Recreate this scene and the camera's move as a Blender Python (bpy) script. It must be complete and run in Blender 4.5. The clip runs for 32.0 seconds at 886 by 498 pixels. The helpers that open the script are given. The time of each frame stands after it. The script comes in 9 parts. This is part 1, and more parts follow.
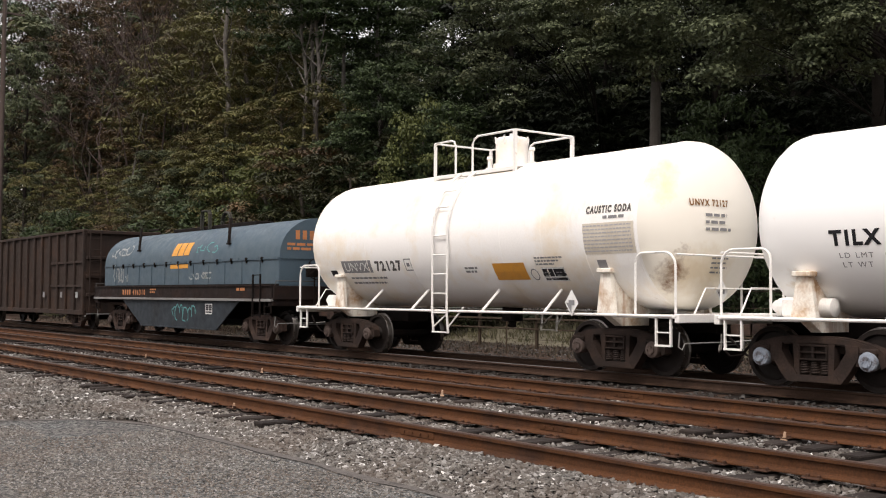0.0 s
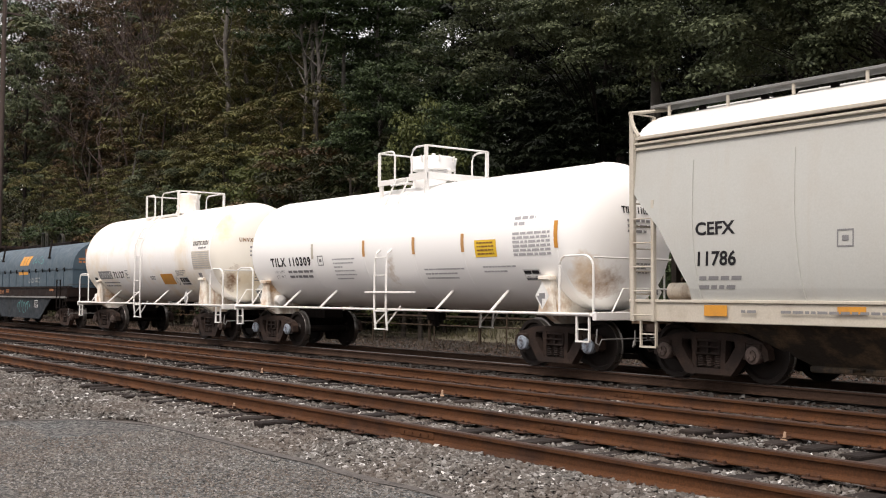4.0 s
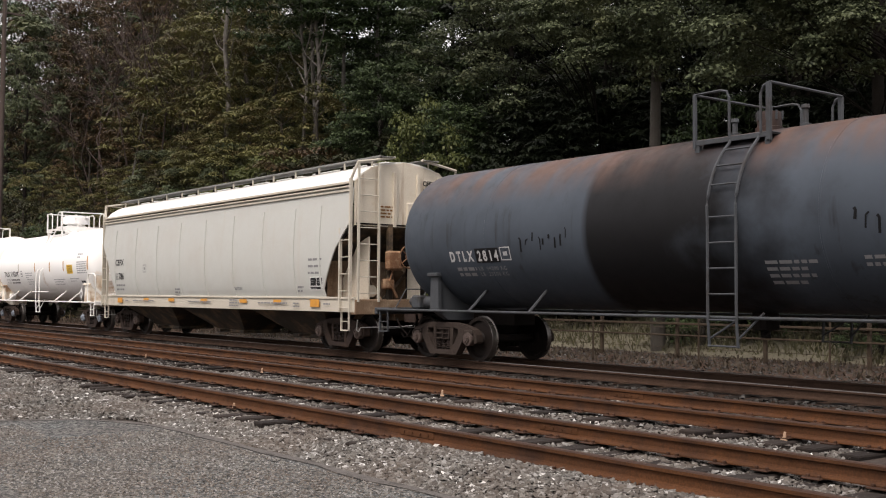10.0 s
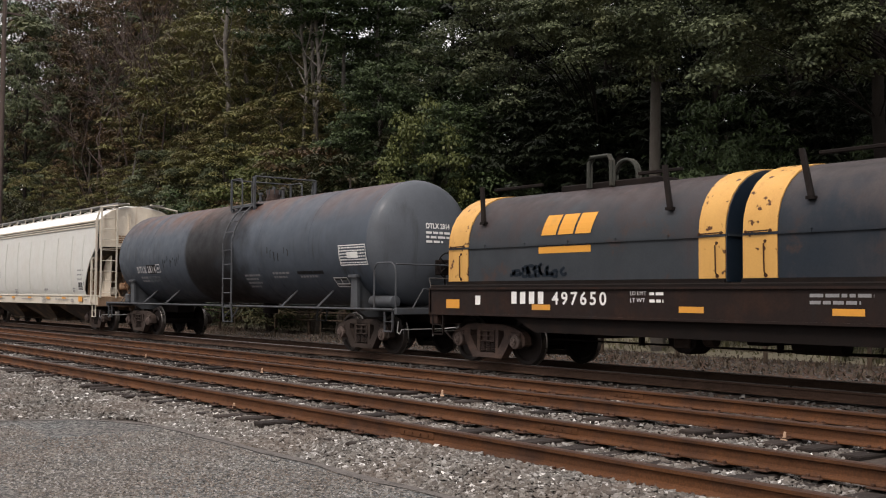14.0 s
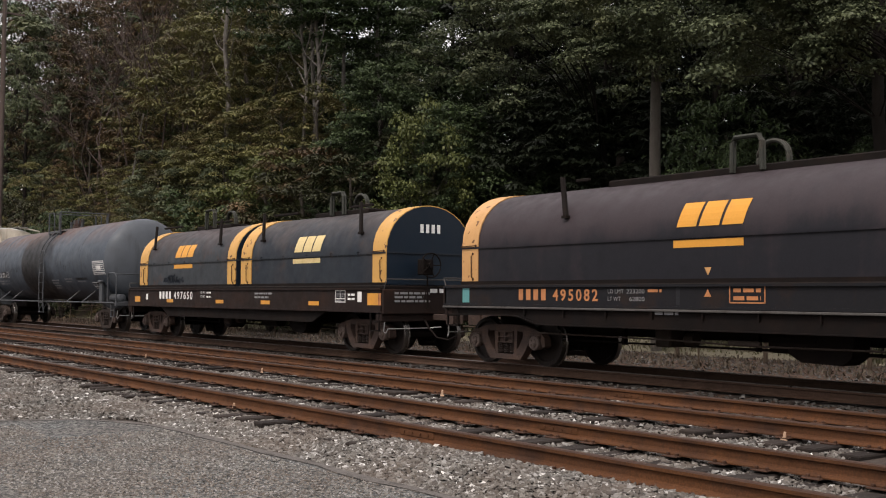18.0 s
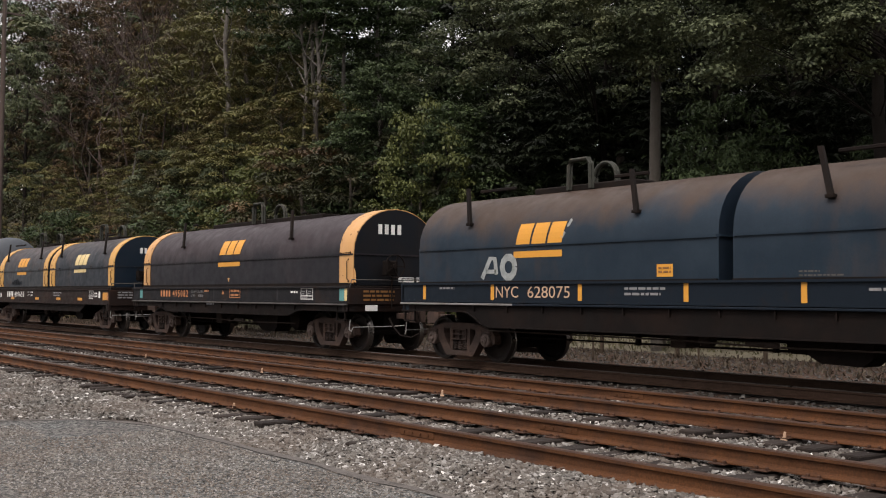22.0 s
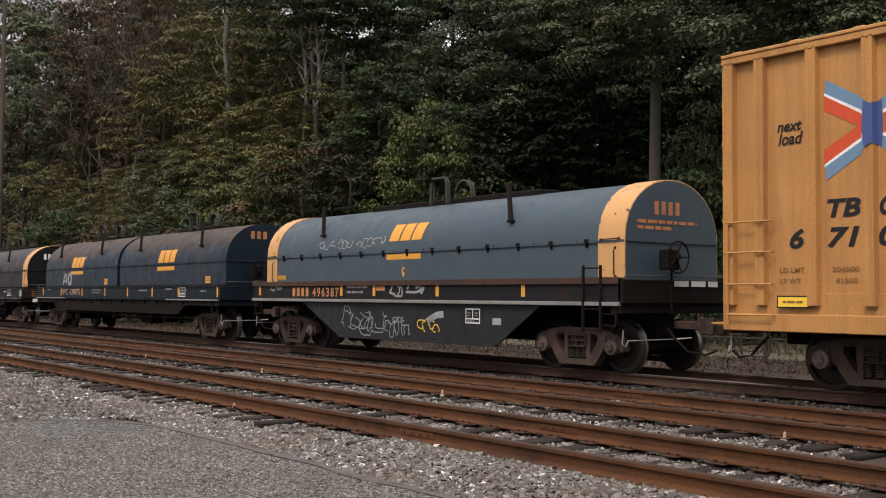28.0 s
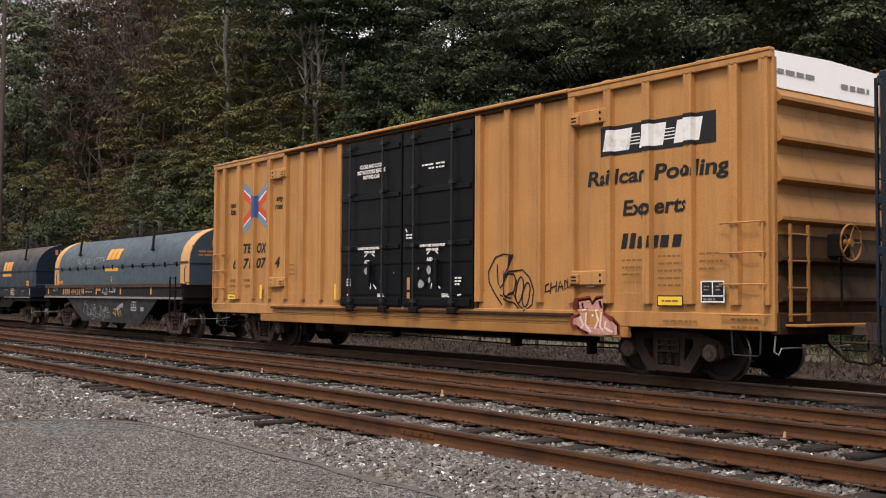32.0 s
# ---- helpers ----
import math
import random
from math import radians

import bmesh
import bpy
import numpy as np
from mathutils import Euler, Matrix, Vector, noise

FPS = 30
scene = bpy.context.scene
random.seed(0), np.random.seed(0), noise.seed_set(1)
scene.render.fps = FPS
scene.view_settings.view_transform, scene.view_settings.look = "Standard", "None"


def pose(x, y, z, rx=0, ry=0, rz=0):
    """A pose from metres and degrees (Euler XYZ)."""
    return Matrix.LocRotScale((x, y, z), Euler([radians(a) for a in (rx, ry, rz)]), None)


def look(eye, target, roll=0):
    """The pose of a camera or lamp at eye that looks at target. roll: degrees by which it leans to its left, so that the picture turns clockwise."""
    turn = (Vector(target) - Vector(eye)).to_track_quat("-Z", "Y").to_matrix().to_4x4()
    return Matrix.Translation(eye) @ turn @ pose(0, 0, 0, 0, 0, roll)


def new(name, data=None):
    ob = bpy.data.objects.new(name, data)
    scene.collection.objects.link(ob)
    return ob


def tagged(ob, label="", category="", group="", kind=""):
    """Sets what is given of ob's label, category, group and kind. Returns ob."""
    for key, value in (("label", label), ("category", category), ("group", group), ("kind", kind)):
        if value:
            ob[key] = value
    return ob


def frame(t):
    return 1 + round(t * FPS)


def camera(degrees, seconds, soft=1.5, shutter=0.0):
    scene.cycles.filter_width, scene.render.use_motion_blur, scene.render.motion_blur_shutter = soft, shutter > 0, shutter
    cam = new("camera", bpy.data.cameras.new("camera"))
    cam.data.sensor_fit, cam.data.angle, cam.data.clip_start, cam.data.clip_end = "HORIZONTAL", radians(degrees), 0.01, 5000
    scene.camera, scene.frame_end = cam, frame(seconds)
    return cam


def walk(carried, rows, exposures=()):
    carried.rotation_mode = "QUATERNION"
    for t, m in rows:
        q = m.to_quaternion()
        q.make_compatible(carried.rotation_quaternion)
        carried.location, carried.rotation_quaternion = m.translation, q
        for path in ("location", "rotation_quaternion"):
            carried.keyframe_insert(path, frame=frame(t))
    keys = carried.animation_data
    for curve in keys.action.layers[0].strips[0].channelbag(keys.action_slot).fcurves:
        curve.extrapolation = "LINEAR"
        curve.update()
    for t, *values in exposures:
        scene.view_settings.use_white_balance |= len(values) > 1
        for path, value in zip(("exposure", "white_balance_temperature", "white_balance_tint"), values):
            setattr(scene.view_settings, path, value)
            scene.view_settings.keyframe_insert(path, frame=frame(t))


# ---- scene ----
# Track runs along x, y leads away from the road, z = 0 is the top of the rails.
cam = camera(45.03, 32.0, soft=1.1)
EYE = (0.0, 0.0, 1.343)
AIM = (-79.492, 60.511, 5.755)
VIEW = look(EYE, AIM, 0.35)
walk(cam, [(0.0, VIEW), (32.0, VIEW)], exposures=[(0.0, 0.0), (32.0, 0.0)])

# ---- light: an overcast autumn afternoon ----
sky_world = bpy.data.worlds.new("overcast_sky")
scene.world = sky_world
sky_world.use_nodes = True
wn = sky_world.node_tree.nodes
wl = sky_world.node_tree.links
sky_tex = wn.new("ShaderNodeTexSky")
sky_tex.sky_type = "NISHITA"
sky_tex.sun_disc = False
SUN_EL, SUN_AZ = radians(54), radians(155)
sky_tex.sun_elevation, sky_tex.sun_rotation = SUN_EL, SUN_AZ
sky_tex.air_density, sky_tex.dust_density, sky_tex.ozone_density = 1.0, 4.0, 1.0
veil = wn.new("ShaderNodeMix")
veil.data_type = "RGBA"
veil.inputs["Factor"].default_value = 0.75
veil.inputs["B"].default_value = (7.74, 7.16, 7.02, 1)
wl.new(sky_tex.outputs["Color"], veil.inputs["A"])
# an overcast sky is three times as bright overhead as at the horizon
updir = wn.new("ShaderNodeSeparateXYZ")
wl.new(wn.new("ShaderNodeTexCoord").outputs["Generated"], updir.inputs["Vector"])
lift = wn.new("ShaderNodeMapRange")
lift.inputs["From Min"].default_value, lift.inputs["From Max"].default_value = 0.0, 1.0
lift.inputs["To Min"].default_value, lift.inputs["To Max"].default_value = 0.46, 1.38
wl.new(updir.outputs["Z"], lift.inputs["Value"])
dome = wn.new("ShaderNodeVectorMath")
dome.operation = "SCALE"
wl.new(veil.outputs["Result"], dome.inputs[0])
wl.new(lift.outputs["Result"], dome.inputs["Scale"])
wl.new(dome.outputs["Vector"], wn["Background"].inputs["Color"])
wn["Background"].inputs["Strength"].default_value = 0.205

sun_data = bpy.data.lights.new("sun", "SUN")
sun_data.energy, sun_data.angle, sun_data.color = 2.35, radians(14), (1.0, 0.892, 0.82)
sun = new("sun", sun_data)
sun_dir = Vector((math.sin(SUN_AZ) * math.cos(SUN_EL), math.cos(SUN_AZ) * math.cos(SUN_EL), math.sin(SUN_EL)))
sun.matrix_world = look(sun_dir * 60, (0, 0, 0))


# ---- materials ----
def shader(name):
    m = bpy.data.materials.new(name)
    m.use_nodes = True
    nt = m.node_tree
    return m, nt.nodes, nt.links, nt.nodes["Principled BSDF"]


def noise_node(n, l, coord, scale, detail=4, stretch=None, rough=0.6):
    tex = n.new("ShaderNodeTexNoise")
    tex.inputs["Scale"].default_value, tex.inputs["Detail"].default_value, tex.inputs["Roughness"].default_value = scale, detail, rough
    if stretch:
        mp = n.new("ShaderNodeMapping")
        mp.inputs["Scale"].default_value = stretch
        l.new(coord, mp.inputs["Vector"])
        coord = mp.outputs["Vector"]
    l.new(coord, tex.inputs["Vector"])
    return tex.outputs["Fac"]


def ramp(n, l, fac, lo, hi, a=0.0, b=1.0):
    r = n.new("ShaderNodeMapRange")
    r.inputs["From Min"].default_value, r.inputs["From Max"].default_value = lo, hi
    r.inputs["To Min"].default_value, r.inputs["To Max"].default_value = a, b
    l.new(fac, r.inputs["Value"])
    return r.outputs["Result"]


def mixc(n, l, fac, a, b, mode="MIX"):
    m = n.new("ShaderNodeMix")
    m.data_type, m.blend_type = "RGBA", mode
    for sock, v in (("Factor", fac), ("A", a), ("B", b)):
        if isinstance(v, (int, float)):
            m.inputs[sock].default_value = v
        elif isinstance(v, tuple):
            m.inputs[sock].default_value = (*v[:3], 1)
        else:
            l.new(v, m.inputs[sock])
    return m.outputs["Result"]


def surface(name, base, rough=0.6, metal=0.0, blotch=None, blotch_at=(0.5, 0.75), blotch_scale=1.2, streak=None, streak_at=(0.55, 0.8),
            streak_scale=(5, 5, 0.5), grain=0.25, grain_scale=35, bump=0.15, bump_scale=60, vary=0.0, spec=0.2, spots=None, spots_at=(0.70, 0.74), spots_scale=6.0):
    """A worn surface: base colour, blotches of a second colour, streaks that run down, small spots, fine grain and relief."""
    m, n, l, p = shader(name)
    co = n.new("ShaderNodeTexCoord").outputs["Object"]
    c = base
    if blotch:
        c = mixc(n, l, ramp(n, l, noise_node(n, l, co, blotch_scale, 7, rough=0.65), *blotch_at), c, blotch)
    if streak:
        c = mixc(n, l, ramp(n, l, noise_node(n, l, co, 1.0, 5, streak_scale), *streak_at), c, streak)
    if spots:
        c = mixc(n, l, ramp(n, l, noise_node(n, l, co, spots_scale, 2), *spots_at), c, spots)
    g = ramp(n, l, noise_node(n, l, co, grain_scale, 4), 0.3, 0.7, 1 - grain, 1 + grain)
    c = mixc(n, l, 1.0, c, mixc(n, l, 1.0, g, (1, 1, 1), "MULTIPLY"), "MULTIPLY")
    if vary:
        info = n.new("ShaderNodeObjectInfo").outputs["Random"]
        c = mixc(n, l, 1.0, c, mixc(n, l, 1.0, ramp(n, l, info, 0, 1, 1 - vary, 1 + vary), (1, 1, 1), "MULTIPLY"), "MULTIPLY")
    if isinstance(c, tuple):
        p.inputs["Base Color"].default_value = (*c[:3], 1)
    else:
        l.new(c, p.inputs["Base Color"])
    l.new(ramp(n, l, noise_node(n, l, co, 4, 5), 0.3, 0.7, max(rough - 0.12, 0.02), min(rough + 0.12, 1)), p.inputs["Roughness"])
    p.inputs["Metallic"].default_value = metal
    p.inputs["Specular IOR Level"].default_value = spec
    if bump:
        b = n.new("ShaderNodeBump")
        b.inputs["Strength"].default_value, b.inputs["Distance"].default_value = bump, 0.01
        l.new(noise_node(n, l, co, bump_scale, 5), b.inputs["Height"])
        l.new(b.outputs["Normal"], p.inputs["Normal"])
    return m


def fading(name, base, stains, rough=0.5):
    """Paint with soft-edged stains, each about a place of the car's own space: (colour, centre, reach, noise scale, strength)."""
    m, n, l, p = shader(name)
    co = n.new("ShaderNodeTexCoord").outputs["Object"]
    c = base
    for over, centre, reach, scale, ragged in stains:
        d = n.new("ShaderNodeVectorMath")
        d.operation = "SUBTRACT"
        l.new(co, d.inputs[0])
        d.inputs[1].default_value = centre
        q = n.new("ShaderNodeVectorMath")
        q.operation = "DIVIDE"
        l.new(d.outputs["Vector"], q.inputs[0])
        q.inputs[1].default_value = reach
        ln = n.new("ShaderNodeVectorMath")
        ln.operation = "LENGTH"
        l.new(q.outputs["Vector"], ln.inputs[0])
        near = ramp(n, l, ln.outputs["Value"], 0.0, 1.0, ragged, 0.0)
        add = n.new("ShaderNodeMath")
        add.operation = "ADD"
        l.new(near, add.inputs[0])
        l.new(noise_node(n, l, co, scale, 7, rough=0.7), add.inputs[1])
        c = mixc(n, l, ramp(n, l, add.outputs["Value"], 0.68, 1.0), c, over)
    l.new(c, p.inputs["Base Color"])
    p.inputs["Roughness"].default_value = rough
    return m


def dusted(name, base, dust, z_lo, z_hi, rough=0.5, scale=0.8, streak=3.0, second=None, spots=None, amount=0.5):
    """Paint whose crown carries ragged dust or rust that runs down in streaks; heights in the car's own space."""
    m, n, l, p = shader(name)
    co = n.new("ShaderNodeTexCoord").outputs["Object"]
    sep = n.new("ShaderNodeSeparateXYZ")
    l.new(co, sep.inputs["Vector"])
    c = base
    if second:
        c = mixc(n, l, ramp(n, l, noise_node(n, l, co, 0.9, 6), 0.4, 0.7), c, second)
    high = ramp(n, l, sep.outputs["Z"], z_lo, z_hi, 0.0, amount)
    total = high
    for fac, lo, hi, a, d in ((noise_node(n, l, co, scale, 7, rough=0.65), 0.3, 0.7, -0.45, 0.45), (noise_node(n, l, co, 1.0, 6, (streak, streak, 0.25)), 0.3, 0.7, -0.3, 0.3)):
        add = n.new("ShaderNodeMath")
        add.operation = "ADD"
        l.new(total, add.inputs[0])
        l.new(ramp(n, l, fac, lo, hi, a, d), add.inputs[1])
        total = add.outputs["Value"]
    c = mixc(n, l, ramp(n, l, total, 0.05, 0.75), c, dust)
    if spots:
        c = mixc(n, l, ramp(n, l, noise_node(n, l, co, 2.0, 8, rough=0.7), 0.58, 0.68), c, spots)
    g = ramp(n, l, noise_node(n, l, co, 30, 4), 0.3, 0.7, 0.9, 1.1)
    c = mixc(n, l, 1.0, c, mixc(n, l, 1.0, g, (1, 1, 1), "MULTIPLY"), "MULTIPLY")
    l.new(c, p.inputs["Base Color"])
    l.new(ramp(n, l, noise_node(n, l, co, 3, 5), 0.3, 0.7, rough - 0.1, rough + 0.15), p.inputs["Roughness"])
    p.inputs["Specular IOR Level"].default_value = 0.2
    return m


def sooted_tank():
    """Slate-grey tank with a soot-black girdle, dark runs and rust on the crown."""
    m, n, l, p = shader("slate_grey_sooted_tank_paint")
    co = n.new("ShaderNodeTexCoord").outputs["Object"]
    sep = n.new("ShaderNodeSeparateXYZ")
    l.new(co, sep.inputs["Vector"])
    c = mixc(n, l, ramp(n, l, noise_node(n, l, co, 0.7, 6), 0.4, 0.75), (0.054, 0.066, 0.083), (0.040, 0.048, 0.060))
    wob = n.new("ShaderNodeMath")
    wob.operation = "MULTIPLY_ADD"
    l.new(ramp(n, l, noise_node(n, l, co, 0.9, 6), 0.3, 0.7, -1.0, 1.0), wob.inputs[0])
    wob.inputs[1].default_value = 1.0
    l.new(sep.outputs["X"], wob.inputs[2])
    left = ramp(n, l, sep.outputs["X"], -2.42, -2.25)
    right = ramp(n, l, wob.outputs["Value"], 0.2, 2.2, 1.0, 0.0)
    both = n.new("ShaderNodeMath")
    both.operation = "MULTIPLY"
    l.new(left, both.inputs[0])
    l.new(right, both.inputs[1])
    c = mixc(n, l, both.outputs["Value"], c, (0.008, 0.008, 0.009))
    runs = n.new("ShaderNodeMath")
    runs.operation = "MULTIPLY"
    l.new(ramp(n, l, noise_node(n, l, co, 1.0, 6, (5, 5, 0.35)), 0.55, 0.72), runs.inputs[0])
    l.new(ramp(n, l, noise_node(n, l, co, 0.35, 3), 0.45, 0.6), runs.inputs[1])
    c = mixc(n, l, runs.outputs["Value"], c, (0.022, 0.024, 0.027))
    crown = n.new("ShaderNodeMath")
    crown.operation = "MULTIPLY"
    l.new(ramp(n, l, sep.outputs["Z"], 3.15, 3.75), crown.inputs[0])
    l.new(ramp(n, l, noise_node(n, l, co, 1.0, 6, (1.5, 0.5, 0.45)), 0.36, 0.60, 0.0, 0.95), crown.inputs[1])
    fore = n.new("ShaderNodeMath")
    fore.operation = "MULTIPLY"
    l.new(crown.outputs["Value"], fore.inputs[0])
    l.new(ramp(n, l, noise_node(n, l, co, 0.30, 2), 0.34, 0.52, 0.15, 1.0), fore.inputs[1])
    c = mixc(n, l, fore.outputs["Value"], c, (0.092, 0.052, 0.038))
    l.new(c, p.inputs["Base Color"])
    l.new(ramp(n, l, noise_node(n, l, co, 3, 5), 0.3, 0.7, 0.40, 0.62), p.inputs["Roughness"])
    p.inputs["Specular IOR Level"].default_value = 0.18
    return m


RUST = (0.16, 0.065, 0.03)
DIRT = (0.10, 0.08, 0.06)
M = {}
M["white_tank"] = surface("white_tank_paint", (0.88, 0.87, 0.845), 0.38, blotch=(0.74, 0.58, 0.34), blotch_at=(0.46, 0.80), blotch_scale=0.55, streak=(0.62, 0.52, 0.38), streak_at=(0.62, 0.95), streak_scale=(1.6, 1.6, 0.25), grain=0.03, bump=0.03)
M["white_rail"] = surface("white_rail_paint", (0.78, 0.77, 0.74), 0.5, blotch=(0.45, 0.30, 0.18), blotch_at=(0.6, 0.8), blotch_scale=4, grain=0.06)
M["white_rusty"] = surface("rust_stained_white_paint", (0.80, 0.76, 0.68), 0.55, blotch=(0.42, 0.25, 0.12), blotch_at=(0.47, 0.68), blotch_scale=2.2, streak=(0.35, 0.18, 0.08), grain=0.08)
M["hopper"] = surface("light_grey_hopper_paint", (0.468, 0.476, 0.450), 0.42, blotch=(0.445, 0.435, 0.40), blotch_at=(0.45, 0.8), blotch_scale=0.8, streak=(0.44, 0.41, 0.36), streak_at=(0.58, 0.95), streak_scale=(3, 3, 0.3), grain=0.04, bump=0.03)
M["hopper_sill"] = surface("dirty_cream_sill_paint", (0.4928, 0.4570, 0.3853), 0.5, blotch=(0.2957, 0.2330, 0.1613), blotch_at=(0.55, 0.85), blotch_scale=1.5, grain=0.08)
M["hopper_end"] = surface("dusty_hopper_end_paint", (0.60, 0.545, 0.45), 0.6, blotch=(0.40, 0.28, 0.165), blotch_at=(0.56, 0.85), blotch_scale=1.4, streak=(0.2552, 0.1508, 0.0812), grain=0.1)
M["grey_rail"] = surface("galvanised_grey_steel", (0.2218, 0.2218, 0.2153), 0.5, metal=0.3, blotch=(0.1436, 0.1305, 0.1109), grain=0.1)
M["tank_black"] = surface("black_tank_paint", (0.0104, 0.0104, 0.0115), 0.45, blotch=(0.0177, 0.0177, 0.0188), blotch_scale=0.8, streak=(0.0261, 0.0235, 0.0209), streak_at=(0.6, 0.95), streak_scale=(3, 3, 0.3), grain=0.08, spec=0.1)
M["grey_paint"] = surface("grey_steel_paint", (0.0548, 0.0597, 0.0658), 0.5, blotch=(0.0365, 0.0305, 0.0274), blotch_scale=2, grain=0.1)
M["coil_blue"] = surface("faded_blue_hood_paint", (0.0438, 0.0658, 0.0846), 0.5, blotch=(0.0532, 0.0740, 0.0877), blotch_at=(0.4, 0.7), blotch_scale=0.8, streak=(0.0626, 0.0720, 0.0783), streak_at=(0.6, 0.9), streak_scale=(2.5, 2.5, 0.3), grain=0.06)
# the faded blue lightened by a third, with distance haze in the colour
M["coil_pale"] = surface("hazy_faded_blue_hood_paint", (0.0591, 0.0888, 0.1142), 0.5, blotch=(0.0718, 0.0999, 0.1184), blotch_at=(0.4, 0.7), blotch_scale=0.8, streak=(0.0845, 0.0972, 0.1057), streak_at=(0.6, 0.9), streak_scale=(2.5, 2.5, 0.3), grain=0.06)
M["coil_navy"] = surface("navy_hood_paint", (0.0087, 0.0157, 0.0261), 0.42, blotch=(0.0130, 0.0191, 0.0287), blotch_at=(0.45, 0.75), blotch_scale=0.9, streak=(0.0196, 0.0196, 0.0218), streak_at=(0.62, 0.9), streak_scale=(2.5, 2.5, 0.3), grain=0.07)
M["coil_dark"] = surface("dark_weathered_hood_paint", (0.0092, 0.0109, 0.0142), 0.45, blotch=(0.0167, 0.0134, 0.0125), blotch_at=(0.45, 0.75), blotch_scale=0.9, streak=(0.0230, 0.0188, 0.0176), streak_at=(0.6, 0.9), streak_scale=(2.5, 2.5, 0.3), grain=0.08, spec=0.1)
M["sill_brown"] = surface("rusty_brown_sill_paint", (0.0175, 0.0120, 0.0105), 0.6, blotch=(0.0340, 0.0172, 0.0115), blotch_at=(0.5, 0.75), blotch_scale=1.5, streak=(0.0162, 0.0151, 0.0162), grain=0.15, spec=0.1)
M["sill_navy"] = surface("dark_blue_sill_paint", (0.0086, 0.0134, 0.0201), 0.5, blotch=(0.0239, 0.0168, 0.0134), blotch_at=(0.58, 0.85), blotch_scale=1.4, grain=0.1, spec=0.1)
M["sill_rust"] = surface("rusted_sill", (0.0538, 0.0283, 0.0181), 0.7, blotch=(0.0283, 0.0254, 0.0254), blotch_at=(0.45, 0.7), blotch_scale=1.6, grain=0.15)
M["belly"] = surface("blue_grey_belly_plate", (0.0195, 0.0200, 0.0225), 0.55, blotch=(0.010, 0.011, 0.012), blotch_at=(0.5, 0.75), blotch_scale=1.2, streak=(0.030, 0.026, 0.024), streak_at=(0.6, 0.9), grain=0.15, spec=0.15)
# belly colour lifted by the same haze
M["belly_pale"] = surface("hazy_blue_belly_plate", (0.0272, 0.0340, 0.0408), 0.55, blotch=(0.0170, 0.0187, 0.0204), blotch_at=(0.5, 0.75), blotch_scale=1.2, streak=(0.0510, 0.0442, 0.0408), streak_at=(0.6, 0.9), grain=0.15, spec=0.15)
M["yellow_band"] = surface("faded_yellow_orange_paint", (0.50, 0.282, 0.114), 0.45, blotch=(0.405, 0.222, 0.082), blotch_at=(0.5, 0.8), blotch_scale=1.2, streak=(0.3106, 0.1627, 0.0666), streak_at=(0.60, 0.95), streak_scale=(4, 4, 0.3), grain=0.05, spots=(0.085, 0.035, 0.016), spots_at=(0.66, 0.71), spots_scale=5.0)
M["yellow_bright"] = surface("worn_bright_yellow_paint", (0.50, 0.285, 0.082), 0.45, blotch=(0.40, 0.215, 0.062), blotch_at=(0.5, 0.8), blotch_scale=1.2, streak=(0.29, 0.135, 0.045), streak_at=(0.58, 0.85), streak_scale=(6, 6, 0.3), grain=0.05, spots=(0.070, 0.030, 0.014), spots_at=(0.63, 0.68), spots_scale=5.5)
M["ledge_grey"] = surface("dull_grey_ledge_steel", (0.075, 0.072, 0.068), 0.6, blotch=(0.035, 0.028, 0.024), blotch_scale=2, grain=0.15)
M["sill_dark"] = surface("grimy_blue_black_sill_paint", (0.0135, 0.0135, 0.0155), 0.6, blotch=(0.030, 0.018, 0.012), blotch_at=(0.56, 0.75), blotch_scale=1.2, streak=(0.022, 0.015, 0.012), streak_at=(0.6, 0.85), grain=0.12, spec=0.1)
M["box_yellow"] = surface("mustard_yellow_car_paint", (0.425, 0.215, 0.072), 0.42, blotch=(0.36, 0.175, 0.058), blotch_at=(0.42, 0.75), blotch_scale=0.9, streak=(0.23, 0.112, 0.046), streak_at=(0.46, 0.88), streak_scale=(5, 5, 0.25), grain=0.12, bump=0.5, bump_scale=2.5)
M["band_white"] = surface("fresh_white_band_paint", (0.93, 0.93, 0.92), 0.4, blotch=(0.84, 0.83, 0.80), blotch_at=(0.55, 0.9), grain=0.02, bump=0.02)
M["box_dirty"] = surface("dirty_yellow_car_paint", (0.325, 0.158, 0.046), 0.5, blotch=(0.170, 0.080, 0.030), blotch_at=(0.46, 0.8), blotch_scale=0.8, streak=(0.175, 0.085, 0.036), grain=0.08)
M["door_black"] = surface("black_door_paint", (0.0042, 0.0045, 0.0060), 0.4, blotch=(0.0080, 0.0080, 0.0098), blotch_at=(0.5, 0.8), blotch_scale=1.2, streak=(0.0146, 0.0146, 0.0146), streak_at=(0.66, 0.95), streak_scale=(4, 4, 0.3), grain=0.08, spec=0.1)
M["gondola"] = surface("rusty_brown_gondola_paint", (0.0354, 0.0255, 0.0213), 0.7, blotch=(0.0565, 0.0318, 0.0213), blotch_at=(0.5, 0.75), blotch_scale=1.1, streak=(0.0213, 0.0190, 0.0178), streak_at=(0.5, 0.8), grain=0.15, spec=0.1)
M["truck"] = surface("grimy_cast_steel", (0.045, 0.0325, 0.0280), 0.75, blotch=(0.080, 0.050, 0.038), blotch_at=(0.45, 0.72), blotch_scale=3, grain=0.25, vary=0.3, spec=0.15)
